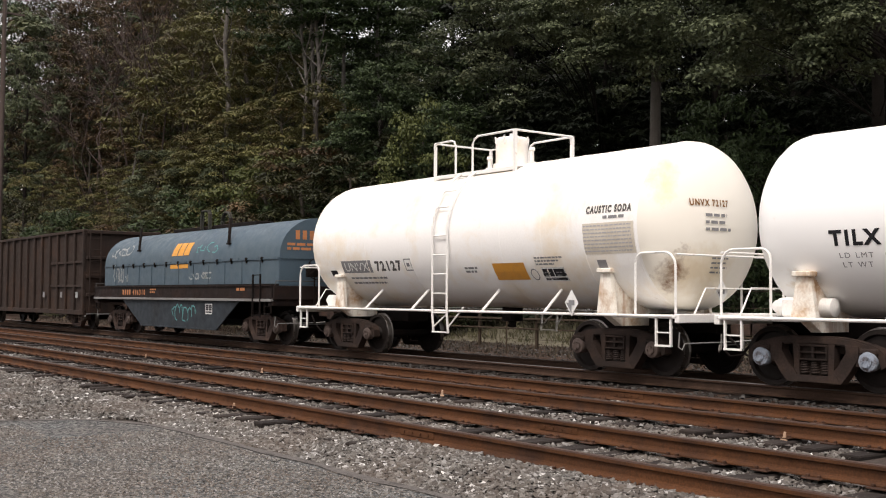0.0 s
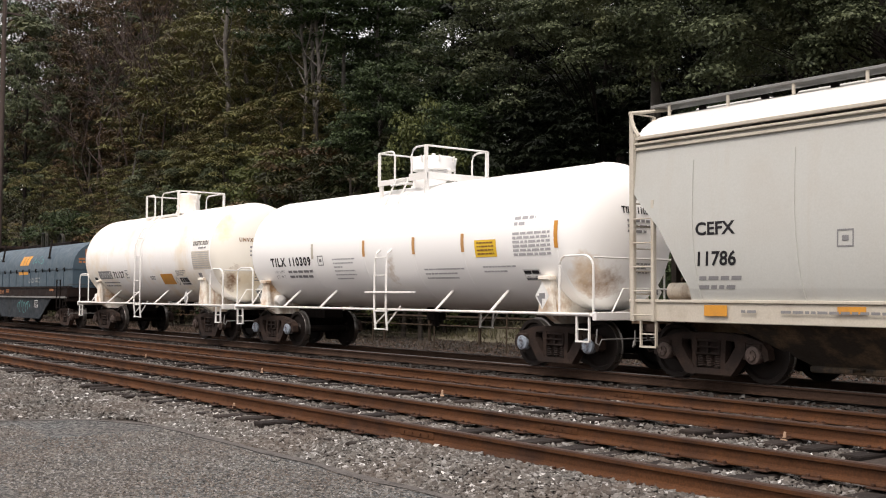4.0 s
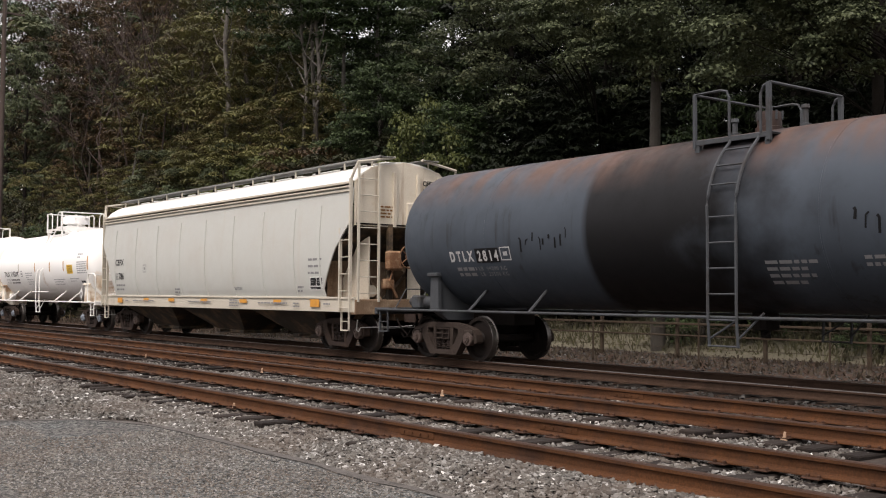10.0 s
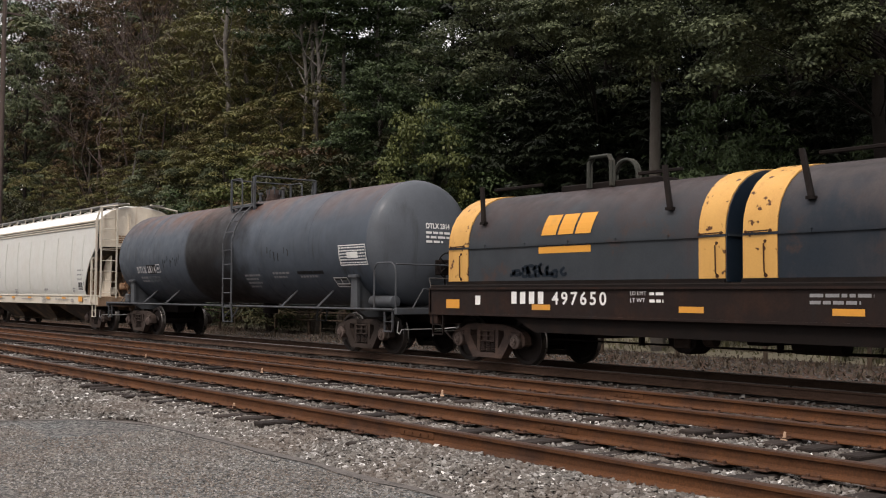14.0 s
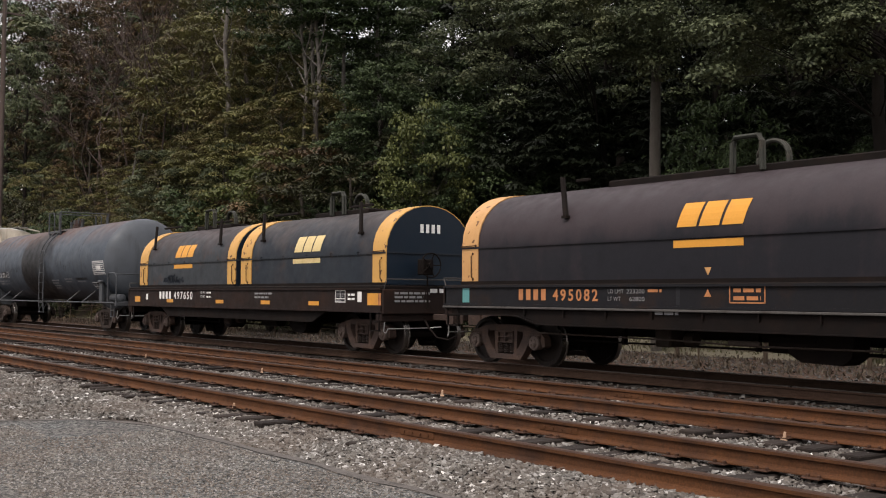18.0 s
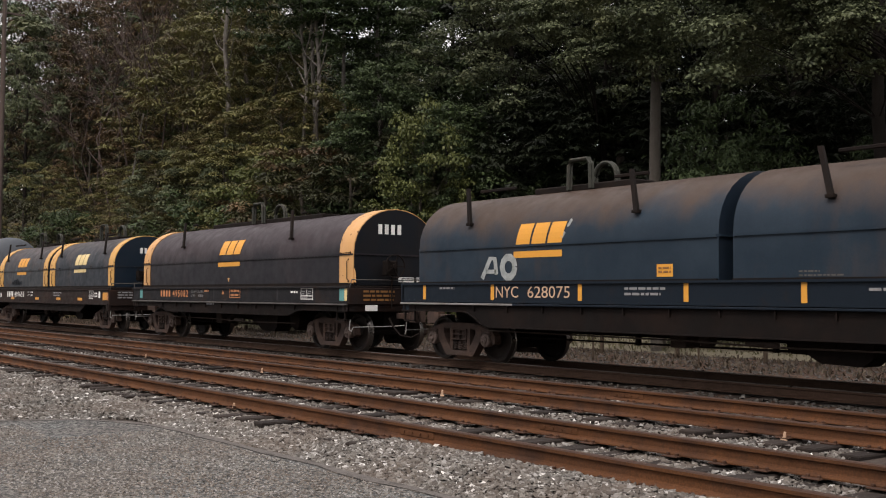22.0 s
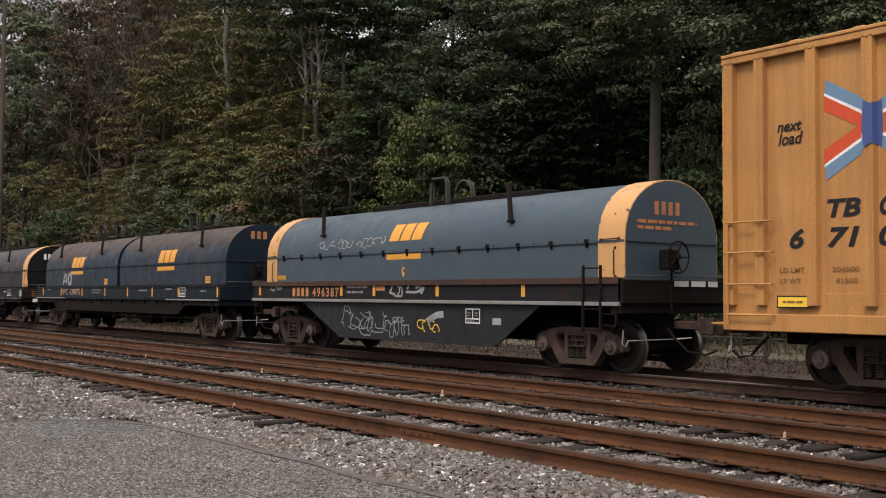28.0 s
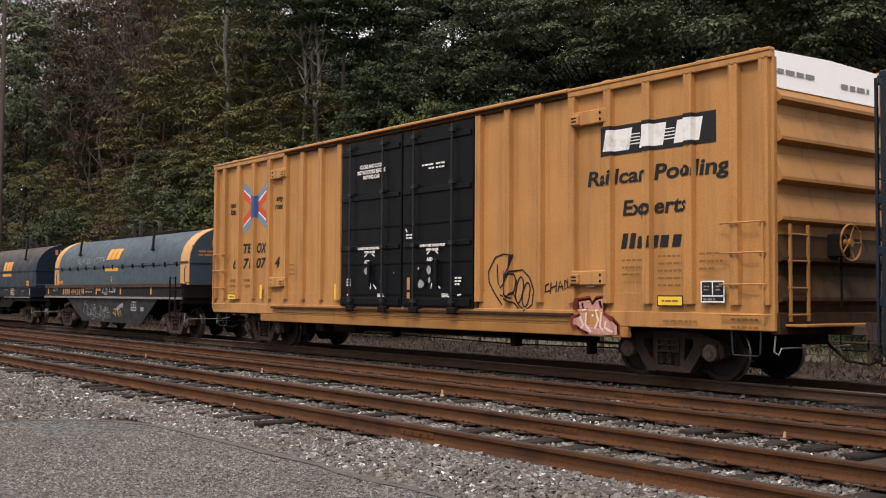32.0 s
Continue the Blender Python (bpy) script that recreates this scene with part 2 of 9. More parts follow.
M["truck_dark"] = surface("black_brown_cast_steel", (0.024, 0.0175, 0.0150), 0.75, blotch=(0.044, 0.028, 0.021), blotch_at=(0.45, 0.72), blotch_scale=3, grain=0.25, vary=0.3, spec=0.15)
M["truck_grey"] = surface("dusty_grey_cast_steel", (0.0400, 0.0310, 0.0265), 0.7, blotch=(0.0225, 0.0155, 0.0125), blotch_at=(0.5, 0.75), blotch_scale=3, grain=0.2, vary=0.2, spec=0.1)
M["wheel"] = surface("brown_oxidised_wheel_steel", (0.0135, 0.0100, 0.0085), 0.65, metal=0.1, blotch=(0.0085, 0.0070, 0.0064), blotch_scale=5, grain=0.15)
M["tread"] = surface("polished_wheel_rim", (0.1436, 0.1340, 0.1244), 0.32, metal=0.9, grain=0.1, bump=0)
M["cap"] = surface("bearing_cap_steel", (0.095, 0.072, 0.063), 0.6, blotch=(0.040, 0.028, 0.022), blotch_scale=8, grain=0.2)
M["cap_blue"] = surface("blue_white_bearing_cap", (0.2800, 0.3220, 0.3780), 0.5, blotch=(0.0840, 0.0700, 0.0700), blotch_at=(0.45, 0.65), blotch_scale=12, grain=0.1)
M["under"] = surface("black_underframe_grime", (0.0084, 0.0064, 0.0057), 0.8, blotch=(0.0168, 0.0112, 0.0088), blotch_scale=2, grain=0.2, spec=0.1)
M["door_edge"] = surface("rust_and_shadow_brown", (0.045, 0.022, 0.013), 0.7, blotch=(0.095, 0.048, 0.022), blotch_at=(0.5, 0.75), blotch_scale=2.5, grain=0.2, spec=0.1)
# dark brown for the lower part of the box car's ends
M["end_dark"] = surface("dark_brown_end_paint", (0.040, 0.023, 0.012), 0.7, blotch=(0.085, 0.047, 0.020), blotch_at=(0.48, 0.72), blotch_scale=1.3, streak=(0.014, 0.010, 0.008), grain=0.2, spec=0.1)
M["lock_steel"] = surface("dark_grey_lock_steel", (0.020, 0.021, 0.023), 0.5, blotch=(0.032, 0.028, 0.026), blotch_scale=3, grain=0.1, spec=0.2)
M["black"] = surface("black_lettering", (0.02, 0.02, 0.022), 0.5, grain=0.1, bump=0, spec=0.1)
M["white"] = surface("white_lettering", (0.70, 0.70, 0.68), 0.5, blotch=(0.35, 0.35, 0.35), blotch_at=(0.55, 0.8), blotch_scale=3, grain=0.08, bump=0)
M["ink"] = surface("faded_grey_lettering", (0.21, 0.21, 0.215), 0.6, grain=0.1, bump=0)
M["pale_ink"] = surface("faded_pale_lettering", (0.40, 0.40, 0.41), 0.6, grain=0.1, bump=0)
M["grey_white"] = surface("dulled_white_lettering", (0.46, 0.46, 0.46), 0.55, blotch=(0.28, 0.28, 0.29), blotch_at=(0.5, 0.7), blotch_scale=4, grain=0.1, bump=0)
# roof colour, paler than the hopper's sides
M["hopper_roof"] = surface("pale_hopper_roof", (0.70, 0.70, 0.675), 0.5, blotch=(0.52, 0.50, 0.46), blotch_at=(0.45, 0.75), blotch_scale=0.7, streak=(0.50, 0.48, 0.44), streak_scale=(4, 0.6, 0.6), grain=0.05, bump=0.02)
M["hopper_grime"] = surface("rust_dusted_end_platform", (0.20, 0.135, 0.088), 0.8, blotch=(0.34, 0.26, 0.18), blotch_at=(0.48, 0.72), blotch_scale=2.2, streak=(0.10, 0.055, 0.03), grain=0.2)
M["head_tilx"] = fading("white_head_with_brown_dirt", (0.90, 0.90, 0.885), [((0.60, 0.44, 0.27), (6.3, -1.0, 1.85), (0.5, 0.5, 0.95), 1.6, 0.55), ((0.33, 0.21, 0.12), (6.5, -0.80, 1.55), (0.75, 0.70, 0.62), 2.2, 0.52)], 0.36)
M["ink_dark"] = surface("worn_dark_lettering", (0.085, 0.08, 0.078), 0.6, blotch=(0.22, 0.20, 0.18), blotch_at=(0.52, 0.68), blotch_scale=8, grain=0.1, bump=0)
M["tan_panel"] = surface("faded_tan_data_panel", (0.62, 0.57, 0.48), 0.55, blotch=(0.52, 0.46, 0.37), blotch_scale=2, grain=0.08, bump=0)
M["brown_ink"] = surface("faded_brown_lettering", (0.20, 0.10, 0.035), 0.6, grain=0.1, bump=0)
M["peach_ink"] = surface("faded_peach_lettering", (0.50, 0.34, 0.23), 0.55, blotch=(0.34, 0.21, 0.13), blotch_scale=4, grain=0.15, bump=0)
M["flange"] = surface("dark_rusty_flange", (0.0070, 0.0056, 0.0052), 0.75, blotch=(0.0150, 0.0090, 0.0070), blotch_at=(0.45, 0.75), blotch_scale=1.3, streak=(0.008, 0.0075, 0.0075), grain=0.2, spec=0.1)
M["orange_ink"] = surface("orange_lettering", (0.44, 0.185, 0.075), 0.5, blotch=(0.235, 0.108, 0.055), blotch_scale=3, grain=0.1, bump=0)
M["logo_yellow"] = surface("yellow_emblem_paint", (0.60, 0.285, 0.045), 0.45, blotch=(0.4306, 0.2349, 0.0548), blotch_at=(0.55, 0.8), blotch_scale=2.5, grain=0.06, bump=0)
M["placard"] = surface("orange_reflective_sheet", (0.5742, 0.2697, 0.0435), 0.4, blotch=(0.4350, 0.2175, 0.0609), blotch_scale=3, grain=0.05, bump=0)
M["sign_yellow"] = surface("yellow_sign_sheet", (0.75, 0.50, 0.05), 0.4, grain=0.05, bump=0)
M["red"] = surface("red_emblem_paint", (0.50, 0.075, 0.03), 0.5, grain=0.08, bump=0)
M["tag_white"] = surface("pale_spray_paint", (0.30, 0.32, 0.315), 0.6, blotch=(0.19, 0.21, 0.21), blotch_at=(0.4, 0.7), blotch_scale=5, grain=0.15, bump=0)
M["tag_teal"] = surface("teal_spray_paint", (0.0960, 0.2560, 0.2560), 0.6, grain=0.1, bump=0)
M["tag_blush"] = surface("pale_pink_spray_paint", (0.66, 0.50, 0.45), 0.6, grain=0.1, bump=0)
M["maroon"] = surface("dark_red_spray_paint", (0.16, 0.030, 0.024), 0.6, grain=0.1, bump=0)
M["tag_pink"] = surface("pink_spray_paint", (0.44, 0.235, 0.195), 0.6, blotch=(0.36, 0.17, 0.14), blotch_scale=5, grain=0.1, bump=0)
M["rail_rust"] = surface("red_brown_rail_rust", (0.078, 0.0325, 0.0125), 0.85, blotch=(0.036, 0.0175, 0.0105), blotch_at=(0.40, 0.72), blotch_scale=2.2, streak=(0.100, 0.042, 0.018), streak_at=(0.5, 0.8), streak_scale=(0.6, 6, 6), grain=0.3, grain_scale=60)
M["rail_top"] = surface("dull_rail_head", (0.0480, 0.0255, 0.0165), 0.6, metal=0.2, blotch=(0.0340, 0.0210, 0.0160), blotch_scale=1.5, grain=0.15)
M["rail_dark"] = surface("grimy_rail_steel", (0.054, 0.033, 0.023), 0.8, blotch=(0.029, 0.019, 0.014), blotch_scale=2, grain=0.2, spec=0.1)
M["rail_shine"] = surface("polished_rail_head", (0.22, 0.20, 0.19), 0.35, metal=0.8, grain=0.1, bump=0)
M["tie"] = surface("weathered_creosote_timber", (0.0195, 0.0150, 0.0128), 0.9, blotch=(0.0360, 0.0280, 0.0225), blotch_at=(0.45, 0.75), blotch_scale=3, streak=(0.0095, 0.0085, 0.0080), streak_at=(0.5, 0.7), streak_scale=(14, 1.2, 14), grain=0.3, bump=0.6, bump_scale=25, vary=0.35)
M["plate"] = surface("rusted_tie_plate", (0.0509, 0.0254, 0.0158), 0.85, blotch=(0.0283, 0.0198, 0.0158), blotch_scale=8, grain=0.2, vary=0.2)
M["fence"] = surface("rusty_fence_steel", (0.045, 0.033, 0.023), 0.8, blotch=(0.070, 0.050, 0.032), blotch_scale=4, grain=0.2)
M["pole"] = surface("weathered_pole_timber", (0.075, 0.058, 0.050), 0.9, blotch=(0.045, 0.036, 0.032), streak=(0.10, 0.08, 0.07), streak_scale=(12, 12, 0.5), grain=0.2, bump=0.4)
# cream base paints in the head's weaker light; rust and yellow stains lie over it
M["head_rust_shade"] = fading("rust_stained_shaded_head", (0.80, 0.765, 0.68), [((0.66, 0.57, 0.42), (5.9, -0.6, 1.75), (1.2, 1.2, 0.9), 1.2, 0.60), ((0.17, 0.085, 0.04), (5.8, -1.00, 1.75), (0.9, 0.34, 0.75), 3.4, 0.54), ((0.86, 0.68, 0.36), (5.45, -1.05, 3.25), (0.45, 0.45, 0.9), 1.4, 0.62)])
M["tank_soot"] = sooted_tank()
# tank head in a paler slate than the shell
M["head_slate"] = surface("pale_slate_tank_head", (0.078, 0.088, 0.101), 0.5, blotch=(0.058, 0.064, 0.074), blotch_at=(0.4, 0.75), blotch_scale=0.8, streak=(0.040, 0.042, 0.046), streak_at=(0.6, 0.85), streak_scale=(3, 3, 0.5), grain=0.06, bump=0.04, spec=0.2)
M["hood_brown"] = dusted("brown_black_dusted_hood_paint", (0.0105, 0.0105, 0.014), (0.031, 0.0235, 0.0265), 2.2, 2.7, 0.5, 0.5, 2.0, amount=0.9)
M["hood_navy_dusted"] = dusted("navy_hood_paint_with_brown_dust", (0.0098, 0.0195, 0.0315), (0.0470, 0.0320, 0.0240), 2.5, 3.3, 0.5, 0.35, 1.6, second=(0.0174, 0.0296, 0.0435), amount=0.95)
M["hood_rusty"] = dusted("weathered_blue_black_hood_paint", (0.026, 0.031, 0.036), (0.040, 0.031, 0.031), 2.3, 3.2, 0.5, 0.8, 2.5, second=(0.036, 0.041, 0.047), spots=(0.050, 0.032, 0.027), amount=0.7)
M["hood_slate"] = dusted("slate_navy_hood_paint_with_grey_dust", (0.0125, 0.0180, 0.0255), (0.041, 0.035, 0.035), 2.4, 3.3, 0.5, 0.7, 2.5, second=(0.022, 0.026, 0.032), spots=(0.036, 0.026, 0.024), amount=0.75)
M["purple"] = surface("violet_emblem_paint", (0.055, 0.085, 0.22), 0.5, grain=0.08, bump=0)
M["cream_emblem"] = surface("pale_yellow_emblem_paint", (0.60, 0.48, 0.24), 0.5, blotch=(0.45, 0.33, 0.14), blotch_scale=2, grain=0.08, bump=0)
M["loop"] = surface("grey_green_steel", (0.034, 0.036, 0.030), 0.7, blotch=(0.05, 0.04, 0.03), blotch_scale=3, grain=0.2)
M["pale_blue"] = surface("blue_emblem_band_paint", (0.13, 0.22, 0.33), 0.5, grain=0.08, bump=0)
M["rust_orange"] = surface("flaking_orange_rust", (0.20, 0.105, 0.058), 0.85, blotch=(0.36, 0.25, 0.16), blotch_at=(0.45, 0.7), blotch_scale=5, grain=0.25)
# brown dirt plus the shade under the hopper, both in one dark colour
M["pit"] = surface("dirty_shaded_pit_steel", (0.0471, 0.0394, 0.0322), 0.8, blotch=(0.22, 0.15, 0.09), blotch_at=(0.5, 0.75), blotch_scale=2, grain=0.2)
M["white_streaked"] = fading("white_paint_with_tan_run", (0.90, 0.90, 0.885), [((0.50, 0.39, 0.27), (0.42, -1.30, 1.95), (0.34, 0.8, 0.75), 3.5, 0.42), ((0.62, 0.52, 0.38), (-5.7, -1.0, 1.5), (0.5, 0.9, 0.6), 3.0, 0.42)], 0.36)
M["leaf_litter"] = surface("pale_dry_leaf", (0.42, 0.29, 0.20), 0.8, grain=0.1, bump=0)


# ---- mesh helpers ----
def link_mesh(name, me, parent=None, label=""):
    ob = new(name, me)
    if parent is not None:
        ob.parent = parent
    if label:
        ob["label"] = label
    return ob


def part(name, bm, material, parent=None, label="", smooth=0.0):
    me = bpy.data.meshes.new(name)
    if smooth:
        for f in bm.faces:
            f.smooth = True
        lim = math.cos(radians(smooth))
        for e in bm.edges:
            if len(e.link_faces) == 2:
                e.smooth = e.link_faces[0].normal.dot(e.link_faces[1].normal) > lim
    bm.to_mesh(me)
    bm.free()
    for m in (material if isinstance(material, (list, tuple)) else [material]):
        me.materials.append(m)
    return link_mesh(name, me, parent, label)


def box(bm, x0, x1, y0, y1, z0, z1, mi=0):
    v = [bm.verts.new(c) for c in ((x0, y0, z0), (x1, y0, z0), (x1, y1, z0), (x0, y1, z0), (x0, y0, z1), (x1, y0, z1), (x1, y1, z1), (x0, y1, z1))]
    for q in ((3, 2, 1, 0), (4, 5, 6, 7), (0, 1, 5, 4), (1, 2, 6, 5), (2, 3, 7, 6), (3, 0, 4, 7)):
        bm.faces.new([v[i] for i in q]).material_index = mi
    return v


def bbox(bm, x0, x1, y0, y1, z0, z1, b=0.01):
    """A box with bevelled edges."""
    v = box(bm, x0, x1, y0, y1, z0, z1)
    es = {e for q in v for e in q.link_edges}
    bmesh.ops.bevel(bm, geom=list(es), offset=b, segments=1, affect="EDGES")


def prism(bm, poly, axis, a, b, mi=0):
    """A prism over the polygon poly: axis 'y': poly in (x, z); 'x': poly in (y, z)."""
    def at(p, s):
        return (p[0], s, p[1]) if axis == "y" else ((s, p[0], p[1]) if axis == "x" else (p[0], p[1], s))
    lo = [bm.verts.new(at(p, a)) for p in poly]
    hi = [bm.verts.new(at(p, b)) for p in poly]
    n = len(poly)
    fs = [bm.faces.new(lo), bm.faces.new(hi[::-1])]
    for i in range(n):
        fs.append(bm.faces.new((lo[i], hi[i], hi[(i + 1) % n], lo[(i + 1) % n])))
    for f in fs:
        f.material_index = mi
    bmesh.ops.recalc_face_normals(bm, faces=fs)


def tube(bm, pts, r, seg=6, closed=False):
    """A round bar along the points."""
    pts = [Vector(p) for p in pts]
    rings = []
    n = len(pts)
    for i, p in enumerate(pts):
        a = pts[i - 1] if (i > 0 or closed) else p
        b = pts[(i + 1) % n] if (i < n - 1 or closed) else p
        d = (b - a).normalized()
        side = d.cross(Vector((0, 0, 1)))
        if side.length < 0.2:
            side = d.cross(Vector((0, 1, 0)))
        side.normalize()
        up = side.cross(d)
        rings.append([bm.verts.new(p + side * (r * math.cos(2 * math.pi * k / seg)) + up * (r * math.sin(2 * math.pi * k / seg))) for k in range(seg)])
    fs = []
    for i in range(n if closed else n - 1):
        p, q = rings[i], rings[(i + 1) % n]
        for k in range(seg):
            fs.append(bm.faces.new((p[k], p[(k + 1) % seg], q[(k + 1) % seg], q[k])))
    if not closed:
        fs += [bm.faces.new(rings[0][::-1]), bm.faces.new(rings[-1])]
    bmesh.ops.recalc_face_normals(bm, faces=fs)


def spin(bm, prof, centre, axis="y", seg=24, mis=None, cap=True):
    """A turned body: prof is a list of (along the axis, radius)."""
    cx, cy, cz = centre
    rings = []
    for a, r in prof:
        ring = []
        for k in range(seg):
            c, s = r * math.cos(2 * math.pi * k / seg), r * math.sin(2 * math.pi * k / seg)
            ring.append(bm.verts.new((cx + c, cy + a, cz + s) if axis == "y" else ((cx + a, cy + c, cz + s) if axis == "x" else (cx + c, cy + s, cz + a))))
        rings.append(ring)
    fs = []
    for i in range(len(rings) - 1):
        for k in range(seg):
            f = bm.faces.new((rings[i][k], rings[i][(k + 1) % seg], rings[i + 1][(k + 1) % seg], rings[i + 1][k]))
            f.material_index = mis[i] if mis else 0
            fs.append(f)
    if cap:
        fs += [bm.faces.new(rings[0]), bm.faces.new(rings[-1])]
    bmesh.ops.recalc_face_normals(bm, faces=fs)


def disc(bm, centre, r, depth, axis="y", seg=16):
    spin(bm, [(0, r), (depth, r)], centre, axis, seg)


def lettering(text, height, stretch=1.0, slant=0.0, bold=0.0, space=1.0):
    """Flat outline of a text in the built-in font: (points, faces, width); the baseline is z = 0."""
    cu = bpy.data.curves.new("lettering", "FONT")
    cu.body, cu.size, cu.resolution_u, cu.shear, cu.offset, cu.space_character = text, height / 0.72, 3, slant, bold, space
    ob = bpy.data.objects.new("lettering", cu)
    scene.collection.objects.link(ob)
    me = bpy.data.meshes.new_from_object(ob.evaluated_get(bpy.context.evaluated_depsgraph_get()))
    vs = [(v.co.x * stretch, v.co.y) for v in me.vertices]
    fs = [tuple(f.vertices) for f in me.polygons]
    bpy.data.objects.remove(ob)
    bpy.data.curves.remove(cu)
    bpy.data.meshes.remove(me)
    x0 = min(v[0] for v in vs)
    x1 = max(v[0] for v in vs)
    return [(x - x0, z) for x, z in vs], fs, x1 - x0


class Wall:
    """A painted face of a car: turns (along, up) into a place a little in front of the surface."""
    def __init__(self, at):
        self.at = at

    def bm(self):
        return bmesh.new()

    def text(self, bm, s, x, z, h, stretch=1.0, slant=0.0, bold=0.0, width=None, off=0.006, space=1.0):
        vs, fs, w = lettering(s, h, stretch, slant, bold, space)
        k = width / w if width else 1.0
        made = [bm.verts.new(self.at(x + a * k, z + b, off)) for a, b in vs]
        for f in fs:
            bm.faces.new([made[i] for i in f])

    def quad(self, bm, x0, x1, z0, z1, off=0.005, slant=0.0, steps=None):
        n = steps or max(1, int(abs(z1 - z0) / 0.12))
        m = max(1, int(abs(x1 - x0) / 0.5))
        rows = [[bm.verts.new(self.at(x0 + (x1 - x0) * j / m + slant * (z1 - z0) * i / n, z0 + (z1 - z0) * i / n, off)) for j in range(m + 1)] for i in range(n + 1)]
        for i in range(n):
            for j in range(m):
                bm.faces.new((rows[i][j], rows[i][j + 1], rows[i + 1][j + 1], rows[i + 1][j]))

    def poly(self, bm, pts, off=0.006):
        bm.faces.new([bm.verts.new(self.at(x, z, off)) for x, z in pts])

    def bars(self, bm, x, z, rows, h=0.045, gap=0.05, seed=1, off=0.006):
        """Lines of unreadable small writing; rows give their widths, top row first."""
        rng = random.Random(seed)
        for i, w in enumerate(rows):
            a = 0.0
            while a < w:
                b = min(w, a + rng.uniform(1.6, 4.5) * h)
                self.quad(bm, x + a, x + b, z - i * (h + gap), z - i * (h + gap) + h, off, steps=1)
                a = b + 0.7 * h

    def stroke(self, bm, pts, w, off=0.007):
        """A sprayed line."""
        n = len(pts)
        L, R = [], []
        for i in range(n):
            a, b = pts[max(0, i - 1)], pts[min(n - 1, i + 1)]
            dx, dz = b[0] - a[0], b[1] - a[1]
            d = math.hypot(dx, dz) or 1
            nx, nz = -dz / d * w / 2, dx / d * w / 2
            L.append(bm.verts.new(self.at(pts[i][0] + nx, pts[i][1] + nz, off)))
            R.append(bm.verts.new(self.at(pts[i][0] - nx, pts[i][1] - nz, off)))
        for i in range(n - 1):
            bm.faces.new((L[i], R[i], R[i + 1], L[i + 1]))

    def scrawl(self, bm, x, z, w, h, n, width, seed):
        """Loops of graffiti within a field."""
        rng = random.Random(seed)
        for k in range(n):
            cx, cz = x + w * (k + rng.uniform(0.2, 0.8)) / n, z + h * rng.uniform(0.35, 0.65)
            a0, turn, rx, rz = rng.uniform(0, 6.28), rng.uniform(2.5, 6.0), w / n * rng.uniform(0.35, 0.75), h * rng.uniform(0.25, 0.5)
            self.stroke(bm, [(cx + rx * math.cos(a0 + turn * i / 14) * (1 + 0.25 * math.sin(i * 1.3 + k)), cz + rz * math.sin(a0 + turn * i / 14 + 0.4 * math.sin(i * 0.9 + seed))) for i in range(15)], width)


def flat_side(y):
    return Wall(lambda x, z, off: (x, y - off, z))


def flat_end(x0):
    """An end face that looks along +x; 'along' is y from the near side."""
    return Wall(lambda a, z, off: (x0 + off, a, z))


def tank_side(r, zc):
    def at(x, z, off):
        d = max(-0.97, min(0.97, (z - zc) / r))
        return (x, -(r + off) * math.sqrt(1 - d * d), zc + (r + off) * d)
    return Wall(at)
# ---- rolling stock: common running gear ----
YC = 14.957          # centre line of the train's track
WHEEL_R = 0.457
GAUGE = 0.753
wheelsets = []
train = []           # (car, its place along the train)


def car_root(name, place, label, category):
    root = new(name)
    root.location = (place, YC, 0)
    tagged(root, label, category, "cars of the goods train")
    train.append((root, place))
    return root


def make_wheel_mesh():
    bm = bmesh.new()
    prof = [(-0.075, 0.05), (-0.075, 0.13), (-0.03, 0.16), (-0.015, 0.36), (-0.07, 0.385), (-0.07, 0.450), (-0.06, 0.457), (0.04, 0.462), (0.05, 0.485), (0.07, 0.485), (0.075, 0.40), (0.02, 0.36), (0.02, 0.15), (0.08, 0.12), (0.08, 0.05)]
    mis = [0, 0, 0, 0, 0, 1, 1, 1, 1, 0, 0, 0, 0, 0]
    spin(bm, prof, (0, 0, 0), "y", 36, mis)
    me = bpy.data.meshes.new("wheel")
    for f in bm.faces:
        f.smooth = True
    for e in bm.edges:
        if len(e.link_faces) == 2:
            e.smooth = e.link_faces[0].normal.dot(e.link_faces[1].normal) > 0.8
    bm.to_mesh(me)
    bm.free()
    me.materials.append(M["wheel"])
    me.materials.append(M["tread"])
    return me


def make_axle_mesh():
    bm = bmesh.new()
    spin(bm, [(-1.0, 0.075), (-0.85, 0.08), (-0.6, 0.09), (0, 0.08), (0.6, 0.09), (0.85, 0.08), (1.0, 0.075)], (0, 0, 0), "y", 12)
    me = bpy.data.meshes.new("wheelset")
    bm.to_mesh(me)
    bm.free()
    me.materials.append(M["under"])
    return me


def make_cap_mesh(mat):
    bm = bmesh.new()
    spin(bm, [(-0.10, 0.135), (0.02, 0.145), (0.05, 0.135), (0.062, 0.085), (0.085, 0.08), (0.085, 0.02)], (0, 0, 0), "y", 18)
    for k in range(3):
        a = 2 * math.pi * k / 3
        disc(bm, (0.05 * math.cos(a), 0.08, 0.05 * math.sin(a)), 0.018, 0.025, "y", 6)
    me = bpy.data.meshes.new("bearing_cap")
    bm.to_mesh(me)
    bm.free()
    me.materials.append(mat)
    return me


